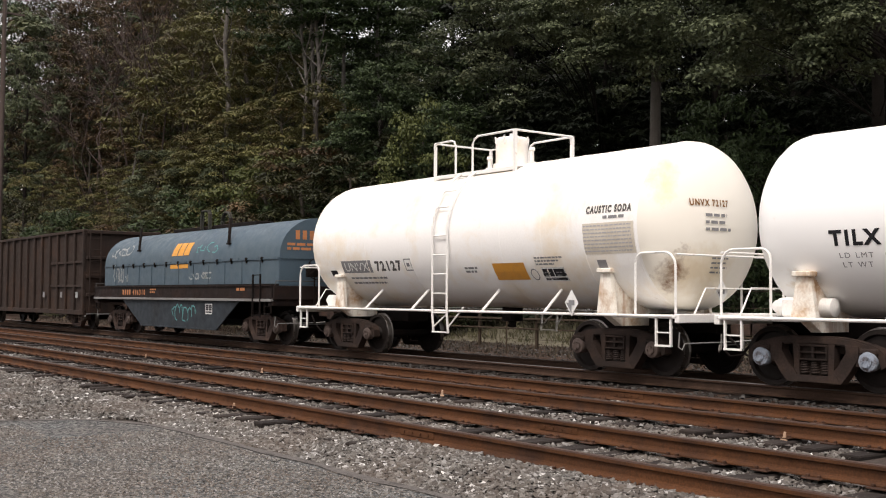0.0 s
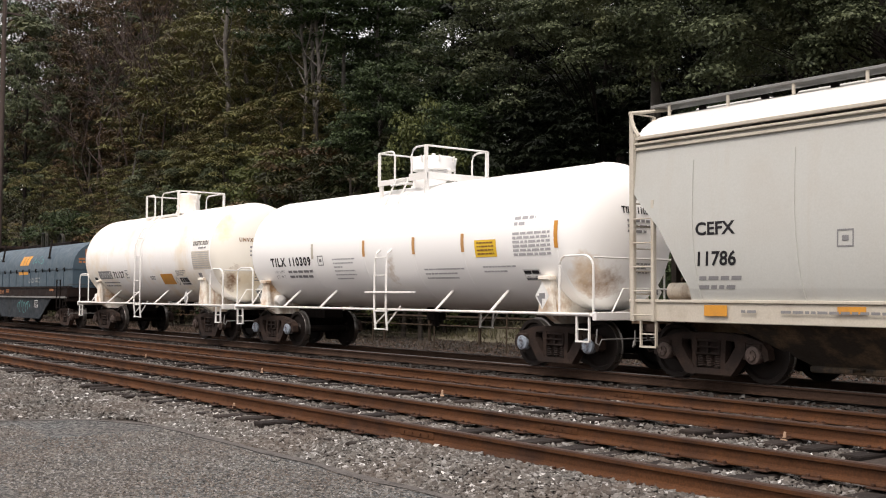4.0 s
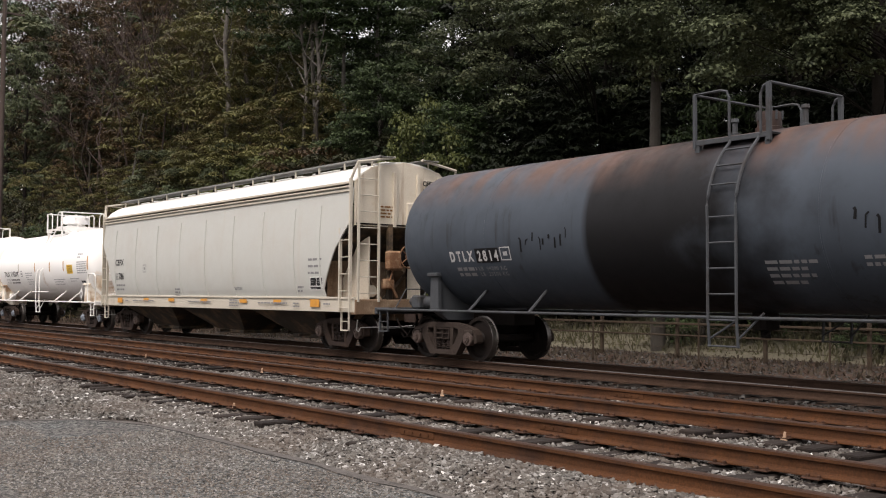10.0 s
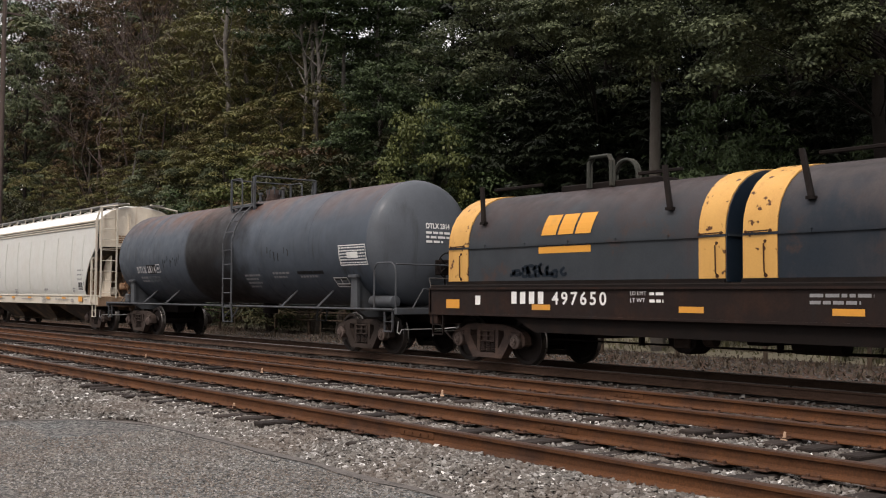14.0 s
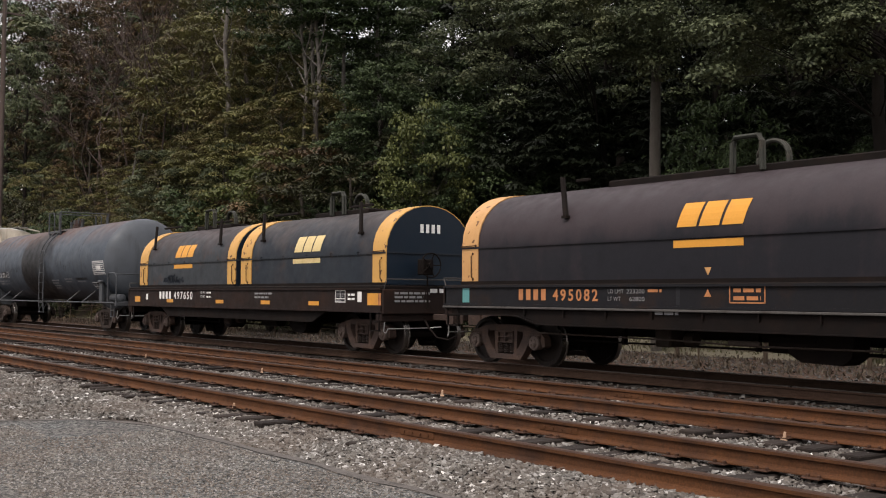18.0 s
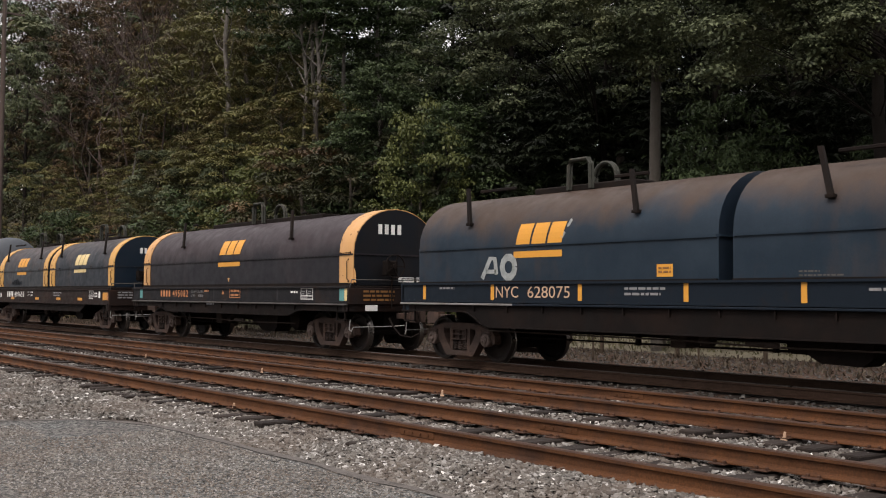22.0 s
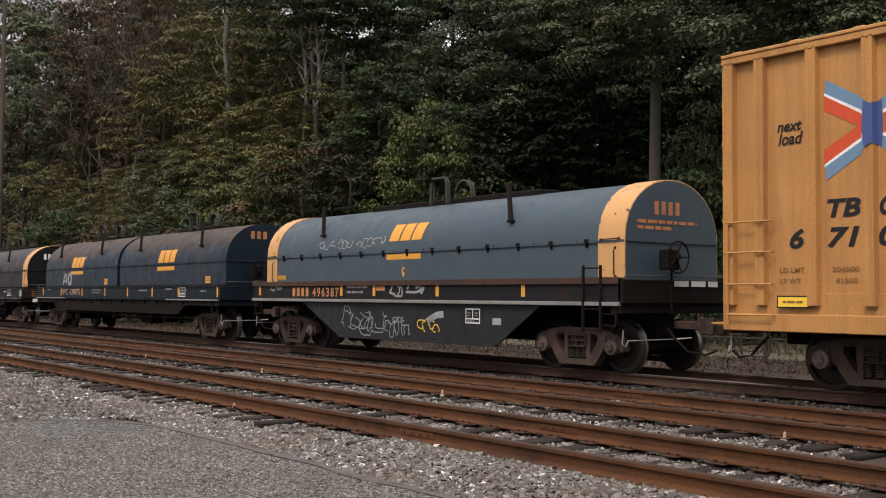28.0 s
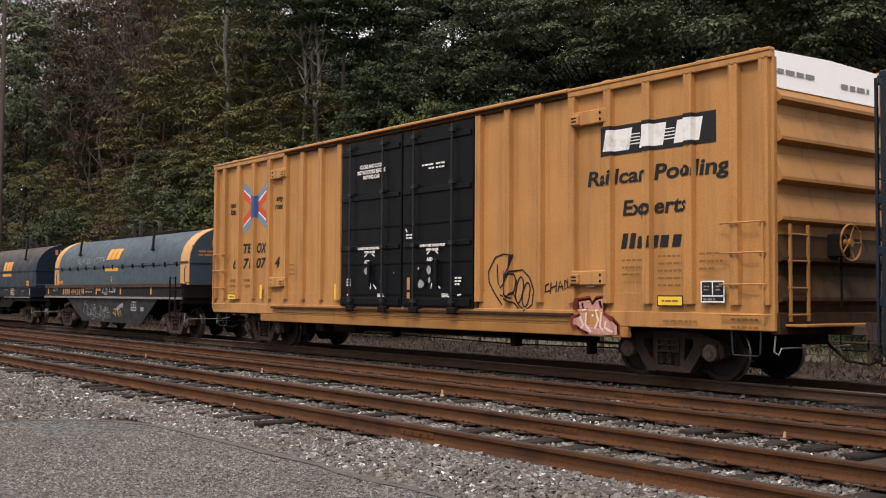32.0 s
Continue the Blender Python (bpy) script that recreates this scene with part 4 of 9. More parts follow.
        for x in (-2.6, 0.3, 2.9):
            box(bm, x - 0.03, x + 0.03, -0.55, -0.45, 0.48, z0)
        part("brake_rigging", bm, M["under"], car)
        # cross bearers: shallow beams with a pod below the middle ones
        pods = ((1.05, 2.25, 0.36), (2.85, 3.45, 0.42)) if ledge else ((-1.7, -1.0, 0.40), (2.3, 3.3, 0.36))
        for x in (-half * 0.42, half * 0.02, half * 0.40):
            bm = bmesh.new()
            prism(bm, [(x - 0.22, z0 - 0.10), (x + 0.22, z0 - 0.10), (x + 0.14, z0 - drop - 0.10), (x - 0.14, z0 - drop - 0.10)], "y", -0.95, 0.95)
            part("cross_bearer", bm, M["under"], car)
        for xa, xb, zb in pods:
            bm = bmesh.new()
            prism(bm, [(xa, z0 - 0.10), (xb, z0 - 0.10), (xb - 0.06, zb + 0.12), (xb - 0.22, zb), (xa + 0.30, zb + 0.02), (xa + 0.08, zb + 0.14)], "y", -0.90, -0.45)
            part("brake_reservoir", bm, M["under"], car)
        if ledge:
            bm = bmesh.new()
            tube(bm, [(-half + 2.6, -1.20, 0.66), (-1.0, -1.20, 0.64), (0.75, -1.20, 0.60), (half - 3.0, -1.20, 0.62)], 0.016)
            bbox(bm, 0.25, 0.85, -1.24, -1.17, 0.60, 0.68, 0.015)
            part("pipe", bm, M["truck_grey"], car)
    for h in hoods:
        hood(car, *h[:4], **h[4])
    truck(car, -tc / 2, truck_mat)
    truck(car, tc / 2, truck_mat)
    couplers(car, -half, half)
    brake_wheel(car, half + 0.30, -0.35, 2.05, M["under"])
    for x in (-half + 0.28, half - 0.28):
        stirrup(car, x, -1.5, z0 - 0.02, M["under"])
    for e in (half, -half):
        q = math.copysign(1, e)
        bm = bmesh.new()
        tube(bm, [(e + q * 0.02, -1.45, z1), (e + q * 0.10, -1.45, 1.72), (e + q * 0.10, 1.45, 1.72), (e + q * 0.02, 1.45, z1)], 0.014)
        part("end_handrail", bm, M["ledge_grey"], car)
    return car


def corner_ladder(car, x, y, z0, z1, mat, w=0.42):
    bm = bmesh.new()
    for dx in (-w / 2, w / 2):
        box(bm, x + dx - 0.02, x + dx + 0.02, y - 0.06, y - 0.02, z0, z1)
    rungs(bm, x - w / 2, x + w / 2, y - 0.04, [z0 + 0.05 + i * 0.36 for i in range(int((z1 - z0) / 0.36) + 1)])
    return part("ladder", bm, mat, car)


def sill_number(c, wall, x, z, h, digits, n_marks, mat, width):
    """Owner's mark as plain blocks, then the car's number."""
    w = width * 0.40
    bw = w / n_marks
    bm = wall.bm()
    for i in range(n_marks):
        wall.quad(bm, x + i * bw, x + (i + 0.60) * bw, z, z + h, 0.006, 0, 1)
    part("owner_mark", bm, M[mat], c)
    words(c, wall, digits, x + width * 0.45, z, h, mat, width=width * 0.55, bold=0.006, name="fleet_number", space=1.35)


def spray(c, wall, mat, width, *fields):
    for x, z, w, h, n, sd in fields:
        for k in range(n):
            bm = wall.bm()
            wall.scrawl(bm, x + w * k / n, z, w / n, h, 1, width, sd * 31 + k)
            part("graffiti", bm, M[mat], c)


def build_coil_cars():
    hs = hood_side()
    side = flat_side(-1.5)
    bw = flat_side(-1.47)
    # faded blue car with a deep belly, in front of the caustic tank
    c = coil_car(-31.75, 6.70, 10.6, "faded blue coil car with a deep belly plate and pale graffiti", [(-6.5, 6.55, "coil_pale", [], dict(loop_at=0.08, arms=(-3.43, 3.4), rail=(-2.6, 3.4)))], "sill_brown", (1.27, 1.60), (1.17, 1.24, "grey_rail"), belly=(-4.1, -2.4, 3.3, 4.7, 0.34, 1.17))
    emblem(c, hs, -0.5, 2.56, 1.35, 0.40, "logo_yellow")
    spray(c, hs, "tag_teal", 0.035, (1.2, 2.56, 1.6, 0.36, 4, 77))
    sill_number(c, side, -4.0, 1.33, 0.17, "496310", 4, "orange_ink", 2.0)
    spray(c, hs, "tag_white", 0.05, (-6.0, 2.62, 1.9, 0.4, 5, 3), (-5.6, 1.7, 1.4, 0.7, 5, 4), (0.9, 1.80, 1.6, 0.2, 4, 6))
    spray(c, bw, "tag_teal", 0.04, (0.2, 0.55, 1.6, 0.5, 6, 11))
    acf_panel(c, bw, 2.55, 0.78, 0.45, 0.30)
    plain_bars(c, side, -1.6, 1.48, [0.5, 0.4], "orange_ink", 0.05, 0.04)
    plain_bars(c, side, 4.6, 1.46, [0.5], "orange_ink", 0.08, 0.04)
    en = flat_end(6.55)
    bm = en.bm()
    mark_blocks(bm, en, -0.75, 2.85, 0.24, 4)
    part("owner_mark", bm, M["orange_ink"], c)
    plain_bars(c, en, -1.0, 2.68, [1.7, 0.9], "orange_ink", 0.07, 0.05, 5, "end_marking")
    corner_ladder(c, 5.9, -1.52, 0.75, 1.9, M["under"])

    # two-hood car with yellow bands
    c = coil_car(48.45, 7.62, 12.45, "rusty brown coil car with two dark hoods banded in yellow", [
        (-7.32, -0.16, "hood_rusty", [(-7.30, -6.66), (-0.70, -0.18)], dict(loop_at=-3.75, arms=(-6.25, -1.36), rail=(-4.9, -2.4), band_mat="yellow_bright")),
        (0.14, 7.42, "hood_slate", [(0.16, 0.78), (6.86, 7.41)], dict(loop_at=3.88, arms=(1.32, 6.23), rail=(2.6, 5.2), band_mat="yellow_bright"))], "sill_brown", (0.98, 1.50), None)
    emblem(c, hs, -4.4, 2.50, 1.36, 0.38, "logo_yellow")
    emblem(c, hs, 3.22, 2.45, 1.36, 0.40, "cream_emblem")
    sill_number(c, side, -5.0, 1.21, 0.23, "497650", 4, "white", 2.5)
    for i, x in enumerate((-7.05, -4.42, -0.90, 1.86, 4.38)):
        sheet(c, side, x, x + (0.5 if i else 0.44), 1.10, 1.20 if i else 1.28, "placard", "reflector")
    sheet(c, side, -6.1, -5.94, 1.18, 1.36, "white", "label_sheet")
    sheet(c, side, 7.04, 7.48, 1.13, 1.40, "placard", "reflector")
    sheet(c, side, 7.49, 7.60, 1.13, 1.40, "orange_ink", "label_sheet")
    sheet(c, side, 6.62, 6.80, 1.20, 1.44, "white", "label_sheet")
    acf_panel(c, side, 5.64, 1.18, 0.46, 0.29)
    words(c, side, "LD LMT", -1.95, 1.38, 0.07, "white", width=0.36)
    words(c, side, "LT WT", -1.95, 1.26, 0.07, "white", width=0.33)
    for x, z, r, sd in ((-1.52, 1.38, [0.30], 1), (-1.52, 1.26, [0.30], 4), (1.5, 1.36, [1.0, 0.8], 2), (6.2, 1.34, [0.3, 0.3], 3)):
        plain_bars(c, side, x, z, r, "ink" if sd == 2 else "white", 0.05, 0.05, sd)
    en = flat_end(7.42)
    bm = en.bm()
    mark_blocks(bm, en, -0.30, 2.82, 0.20, 4, 0.13)
    part("owner_mark", bm, M["white"], c)
    en2 = flat_end(7.69)
    plain_bars(c, en2, -1.2, 1.38, [1.0, 0.8, 1.0], "ink", 0.05, 0.04, 8, "end_marking")
    plain_bars(c, en2, -0.2, 1.42, [1.3], "white", 0.09, 0.04, 8, "end_marking")
    spray(c, hs, "sill_navy", 0.06, (-5.3, 1.72, 1.6, 0.16, 9, 21), (-4.9, 1.74, 0.8, 0.22, 5, 22))

    # long single hood, dark brown
    c = coil_car(65.1, 6.70, 10.5, "dark brown-black coil car with one hood banded in yellow", [(-6.45, 6.56, "hood_brown", [(-6.44, -5.93), (5.93, 6.55)], dict(loop_at=0.0, arms=(-3.45, 3.4), rail=(-3.2, 3.5), tabs=False))], "sill_dark", (1.18, 1.54), (1.11, 1.15, "ledge_grey"), end_mat="sill_brown")
    emblem(c, hs, -0.70, 2.50, 1.38, 0.40, "logo_yellow")
    sill_number(c, side, -4.38, 1.28, 0.21, "495082", 4, "orange_ink", 2.08)
    for s, x, z, w in (("LD LMT", -2.06, 1.41, 0.37), ("223200", -1.62, 1.41, 0.40), ("LT WT", -2.06, 1.28, 0.30), ("62800", -1.56, 1.28, 0.34)):
        words(c, side, s, x, z, 0.075, "ink", width=w, name="capacity_line")
    bm = hs.bm()
    hs.poly(bm, [(-0.04, 1.70), (0.03, 1.83), (-0.11, 1.83)])
    part("triangle_mark", bm, M["yellow_band"], c)
    bm = side.bm()
    side.poly(bm, [(0.02, 1.36), (0.16, 1.36), (0.09, 1.48)])
    part("triangle_mark", bm, M["orange_ink"], c)
    bm = hs.bm()
    hs.poly(bm, [(6.60, 1.66), (6.74, 1.66), (6.72, 1.90), (6.66, 2.0), (6.62, 1.92)])
    part("yellow_patch", bm, M["yellow_band"], c)
    acf_panel(c, side, 4.52, 1.24, 0.60, 0.29)
    for x, z, r, m, sd in ((-1.15, 1.43, [0.3], "orange_ink", 2), (4.0, 1.40, [0.35], "white", 4), (-1.0, 1.06, [0.5], "ink", 5)):
        plain_bars(c, side, x, z, r, m, 0.05, 0.07, sd)
    bm = side.bm()
    for a, b, e, f in ((0.50, 1.16, 1.26, 1.28), (0.50, 1.16, 1.52, 1.54), (0.50, 0.52, 1.26, 1.54), (1.14, 1.16, 1.26, 1.54)):
        side.quad(bm, a, b, e, f, steps=1)
    part("label_frame", bm, M["orange_ink"], c)
    plain_bars(c, side, 0.58, 1.43, [0.5, 0.5], "orange_ink", 0.06, 0.06, 3)
    for x, m in ((-6.1, "tag_teal"), (6.35, "tag_teal"), (-0.55, "belly"), (3.25, "belly")):
        sheet(c, side, x, x + (0.22 if m == "tag_teal" else 0.08), 1.22, 1.51, m, "label_sheet")
    sheet(c, side, 6.575, 6.69, 1.22, 1.51, "cream_emblem", "label_sheet")
    sheet(c, flat_end(6.72), -1.05, -0.70, 0.98, 1.12, "white", "label_sheet", 0.06)
    en = flat_end(6.56)
    bm = en.bm()
    mark_blocks(bm, en, -0.55, 2.84, 0.24, 4, 0.15)
    part("owner_mark", bm, M["white"], c)
    plain_bars(c, en, 0.05, 1.68, [0.9], "white", 0.12, 0.03, 6, "end_marking")
    plain_bars(c, flat_end(6.77), -1.1, 1.42, [0.9, 0.9, 0.9], "brown_ink", 0.05, 0.05, 9, "end_marking")

    # two navy hoods, long
    c = coil_car(82.6, 8.55, 14.1, "navy blue coil car with two dust-browned hoods", [
        (-8.30, -0.24, "hood_navy_dusted", [], dict(loop_at=-4.22, arms=(-6.62, -2.03), rail=(-5.6, -2.9), tabs=False)),
        (0.04, 8.42, "hood_navy_dusted", [], dict(loop_at=4.28, arms=(1.72, 6.59), rail=(2.9, 5.7), tabs=False))], "sill_navy", (1.24, 1.60), (1.165, 1.205, "grey_rail"), drop=0.42, walk_end=4.85)
    emblem(c, hs, -5.04, 2.35, 1.34, 0.40, "logo_yellow")
    emblem(c, hs, 3.50, 2.37, 1.36, 0.40, "logo_yellow")
    words(c, side, "NYC", -5.385, 1.325, 0.225, "peach_ink", width=0.66, name="fleet_mark")
    words(c, side, "628075", -4.46, 1.325, 0.225, "peach_ink", width=1.135, name="fleet_number")
    for x in (-7.78, -5.54, -3.12, -0.72, 1.44, 3.59, 5.66, 8.40):
        sheet(c, side, x, x + 0.10, 1.275, 1.575, "logo_yellow", "reflector")
    for x0 in (-1.44, 7.12):
        sheet(c, hs, x0, x0 + 0.35, 1.69, 1.90, "logo_yellow", "label_sheet")
        plain_bars(c, hs, x0 + 0.04, 1.82, [0.27, 0.27], "brown_ink", 0.035, 0.03).location.y -= 0.004
    acf_panel(c, side, 5.80, 1.28, 0.42, 0.28)
    bm = hs.bm()
    hs.stroke(bm, [(-6.05, 1.70), (-5.80, 2.10), (-5.66, 2.10), (-5.60, 1.78)], 0.11)
    part("graffiti", bm, M["tag_white"], c)
    bm = hs.bm()
    hs.stroke(bm, [(-5.92, 1.84), (-5.62, 1.84)], 0.08)
    part("graffiti", bm, M["tag_white"], c)
    bm = hs.bm()
    hs.stroke(bm, [(-5.24 + 0.19 * math.cos(k * 0.63), 1.92 + 0.2 * math.sin(k * 0.63)) for k in range(11)], 0.15)
    part("graffiti", bm, M["tag_white"], c)
    bm = hs.bm()
    hs.stroke(bm, [(-3.75, 2.45), (-3.55, 2.78)], 0.07)
    part("graffiti", bm, M["tag_white"], c)
    plain_bars(c, hs, 1.3, 1.73, [0.35, 0.75], "ledge_grey", 0.026, 0.035, 7)
    for x, z, r, sd in ((-2.0, 1.44, [0.9, 0.8], 1), (2.5, 1.42, [0.7], 2), (7.3, 1.40, [0.4], 3), (-7.2, 1.46, [0.5], 4), (4.7, 1.46, [0.5], 5)):
        plain_bars(c, side, x, z + 0.03, r, "ink", 0.042, 0.05, sd)
    en = flat_end(8.42)
    bm = en.bm()
    mark_blocks(bm, en, -0.45, 3.0, 0.22, 3, 0.16)
    part("owner_mark", bm, M["orange_ink"], c)
    plain_bars(c, en, 0.1, 1.68, [0.9], "orange_ink", 0.08, 0.04, 5, "end_marking")

    # grey-blue belly car
    c = coil_car(100.0, 6.72, 10.5, "grey-blue coil car with yellow bands and a graffitied belly plate", [(-6.44, 6.60, "coil_blue", [(-6.43, -5.90), (5.95, 6.59)], dict(loop_at=0.1, arms=(-3.65, 3.49), rail=(-2.7, 3.4)))], "sill_dark", (1.28, 1.66), (1.19, 1.26, "grey_rail"), belly=(-4.15, -2.4, 3.4, 4.7, 0.38, 1.19), end_mat="under")
    bm = bmesh.new()
    bbox(bm, -6.70, 6.70, -1.546, -1.50, 1.57, 1.69, 0.006)
    part("rust_strip", bm, M["sill_rust"], c)
    emblem(c, hs, -0.62, 2.58, 1.30, 0.38, "logo_yellow")
    sill_number(c, side, -4.58, 1.32, 0.22, "496387", 4, "orange_ink", 2.22)
    spray(c, hs, "tag_white", 0.022, (-3.7, 2.46, 3.0, 0.26, 11, 31))
    spray(c, side, "tag_white", 0.05, (-0.3, 1.36, 1.4, 0.26, 4, 32), (-5.9, 1.46, 0.8, 0.12, 4, 36))
    spray(c, bw, "tag_white", 0.020, (-2.3, 0.42, 2.0, 0.70, 4, 33), (-2.2, 0.5, 1.7, 0.55, 5, 41), (-0.38, 0.42, 0.9, 0.42, 5, 34), (-0.3, 0.7, 0.7, 0.2, 4, 42))
    bm = bw.bm()
    bw.stroke(bm, [(1.15, 0.80), (1.3, 0.88), (1.5, 0.95), (1.72, 0.97)], 0.14)
    part("graffiti", bm, M["tag_white"], c)
    spray(c, bw, "sign_yellow", 0.02, (0.85, 0.55, 0.7, 0.3, 4, 43))
    acf_panel(c, bw, 2.46, 0.80, 0.46, 0.30)
    sheet(c, bw, 3.30, 3.56, 0.79, 0.92, "tag_white", "label_sheet")
    for x in (-6.4, -2.3, -0.9, 1.48, 4.18):
        sheet(c, side, x, x + 0.11, 1.34, 1.62, "logo_yellow", "reflector")
    plain_bars(c, side, -2.0, 1.52, [0.9, 0.7], "ink", 0.05, 0.07, 5)
    plain_bars(c, side, -0.75, 1.46, [0.35], "orange_ink", 0.10, 0.05, 5)
    sheet(c, hs, -5.86, -5.36, 1.74, 1.86, "logo_yellow", "label_sheet")
    plain_bars(c, hs, -5.82, 1.81, [0.42, 0.42], "brown_ink", 0.025, 0.03, 4).location.y -= 0.004
    bm = hs.bm()
    hs.poly(bm, [(0.0, 1.74), (0.06, 1.86), (0.05, 1.98), (-0.05, 1.98), (-0.06, 1.86)])
    part("triangle_mark", bm, M["yellow_band"], c)
    en = flat_end(6.60)
    bm = en.bm()
    mark_blocks(bm, en, -0.50, 2.82, 0.24, 4, 0.15)
    part("owner_mark", bm, M["orange_ink"], c)
    plain_bars(c, en, -0.95, 2.66, [1.6, 0.9], "orange_ink", 0.06, 0.05, 6, "end_marking")
    plain_bars(c, flat_end(6.79), -0.2, 1.54, [1.2], "white", 0.10, 0.05, 6, "end_marking")
    corner_ladder(c, 6.1, -1.52, 0.72, 1.9, M["under"])


# ---- tank cars ----
def tank_car(place, label, half, r, zc, head, tc, shell_half, mat, trim, platform, black_band=None, dome=None, truck_mat="truck_dark", cap="cap", saddle_mat=None, seams=(), head_mat=None, low_rail=False):
    car = car_root("tank_car", place, label, "tank car")
    bm = bmesh.new()
    prof = []
    for k in range(9):
        a = math.pi / 2 * k / 8
        prof.append((-shell_half - head * math.cos(a), max(0.001, r * math.sin(a))))
    n = 12
    prof += [(-shell_half + 2 * shell_half * k / n, r) for k in range(1, n)]
    for k in range(9):
        a = math.pi / 2 * k / 8
        prof.append((shell_half + head * math.sin(a), max(0.001, r * math.cos(a))))
    spin(bm, prof, (0, 0, zc), "x", 56, [0] * 20 + [1] * (len(prof) - 21))
    tank = part("tank", bm, [M[mat], M[head_mat or mat]], car, smooth=30)
    for x in seams:
        bm = bmesh.new()
        spin(bm, [(-0.02, r), (-0.012, r + 0.006), (0.012, r + 0.006), (0.02, r)], (x, 0, zc), "x", 56, cap=False)
        part("weld_seam", bm, M[mat], tank, smooth=30)
    if black_band:
        bm = bmesh.new()
        spin(bm, [(black_band[0], r + 0.004), (black_band[1], r + 0.004)], (0, 0, zc), "x", 56, cap=False)
        part("black_band", bm, M["tank_black"], tank, "black painted band", smooth=30)
    sm = M[saddle_mat or trim]
    for s in (-1, 1):
        bm = bmesh.new()
        for y in (-1.28, 1.28):
            sw, st = (0.15, 0.13) if low_rail else (0.22, 0.11)
            prism(bm, [(s * tc / 2 - sw, 1.02), (s * tc / 2 + sw, 1.02), (s * tc / 2 + st, zc - 0.80), (s * tc / 2 - st, zc - 0.80)], "y", y - 0.04, y + 0.04)
            bbox(bm, s * tc / 2 - st - 0.05, s * tc / 2 + st + 0.05, y - 0.11, y + 0.08, zc - 0.84, zc - 0.76, 0.015)
        pts = [(-1.30, 1.02)] + [(-r * math.cos(a), zc - r * math.sin(a)) for a in [radians(32 + 116 * k / 12) for k in range(13)]] + [(1.30, 1.02), (1.0, 0.84), (-1.0, 0.84)]
        prism(bm, pts, "x", s * tc / 2 - 0.09, s * tc / 2 + 0.09)
        part("saddle", bm, sm, car)
        bm = bmesh.new()
        x0, x1 = sorted((s * tc / 2 - s * 1.4, s * (half - 0.15)))
        bbox(bm, x0, x1, -0.3, 0.3, 0.74, 1.06, 0.02)
        part("stub_sill", bm, M["under"], car)
        bm = bmesh.new()
        x0, x1 = sorted((s * (half - 1.5), s * half))
        bbox(bm, x0, x1, -1.5, 1.5, 1.0, 1.05, 0.012)
        bbox(bm, s * half - 0.05, s * half + 0.05, -1.5, 1.5, 0.93, 1.08, 0.012)
        part("end_platform", bm, M[trim], car)
        bm = bmesh.new()
        e = s * (half - 0.06)
        bare = low_rail and s < 0
        for y in (() if bare else (-1.45, 1.45)):
            inn = s * (half - 0.95)
            bend = [(e - s * 0.24 * (1 - math.cos(math.pi / 2 * k / 5)), y, 1.85 + 0.24 * math.sin(math.pi / 2 * k / 5)) for k in range(6)]
            bow = [(inn + s * 0.18 * (1 - math.sin(math.pi / 2 * k / 5)), y * 0.985, 1.91 + 0.18 * math.cos(math.pi / 2 * k / 5)) for k in range(6)]
            tube(bm, [(e, y, 1.05)] + bend + bow + [(inn, y * 0.985, 1.05)], 0.022)
        if not bare:
            tube(bm, [(e, -1.45, 2.05), (e, 1.45, 2.05)], 0.02)
        tube(bm, [(e, -1.0, 1.05), (e, -0.7, 1.5), (e, 1.2, 1.5)], 0.016)
        part("safety_railing", bm, M[trim], car)
        for y in (-1.48,):
            stirrup(car, s * (half - 0.3), y, 1.0, M[trim], 0.34, 0.46)
    for y in (-1.5, 1.5):
        bm = bmesh.new()
        tube(bm, [(-half + 0.1, y, 1.04), (half - 0.1, y, 1.04)], 0.026, 8)
        part("side_rail", bm, M[trim], car)
    for x in (-tc / 2 + 1.4, -tc / 2 + 3.2, tc / 2 - 3.2, tc / 2 - 1.4):
        for s in (-1, 1):
            bm = bmesh.new()
            tube(bm, [(x, s * 1.5, 1.04), (x - 0.06, s * 0.97, zc - math.sqrt(r * r - 0.97 ** 2) + 0.02)], 0.03)
            part("rail_bracket", bm, M[trim], car)
    if platform:
        x0, x1, z, ph, py, (ga, gb) = platform
        thick = z > 4.0
        bm = bmesh.new()
        for s in (-1, 1):
            y0, y1 = sorted((s * (py - 0.34), s * py))
            bbox(bm, x0, x1, y0, y1, z, z + 0.035, 0.01)
        bbox(bm, x0, x0 + 0.26, -py, py, z + 0.004, z + 0.039, 0.01)
        bbox(bm, x1 - 0.26, x1, -py, py, z + 0.004, z + 0.039, 0.01)
        part("walkway", bm, M[trim], car)
        for s in (-1, 1):
            y0, y1 = sorted((s * (py - 0.02), s * (py + 0.012)))
            spans = [(x0, ga - 0.02, -0.09, 0.03), (gb - 0.1, x1, -0.06, 0.10)] if thick else [(x0, x1, -0.05, 0.03)]
            for a, b, lo, hi in spans:
                bm = bmesh.new()
                bbox(bm, a, b, y0, y1, z + lo, z + hi, 0.006)
                part("deck_frame", bm, M[trim], car)
            for x in (x0 + 0.05, x1 - 0.05):
                bm = bmesh.new()
                box(bm, x - 0.045, x + 0.045, min(s * py, s * (py - 0.07)), max(s * py, s * (py - 0.07)), zc + math.sqrt(r * r - py * py) - 0.04, z - 0.05)
                part("deck_leg", bm, M[trim], car)
        if thick:
            bm = bmesh.new()
            bbox(bm, x1 - 0.012, x1 + 0.02, -py, py, z - 0.06, z + 0.10, 0.006)
            part("deck_frame", bm, M[trim], car)
        zt = z + ph
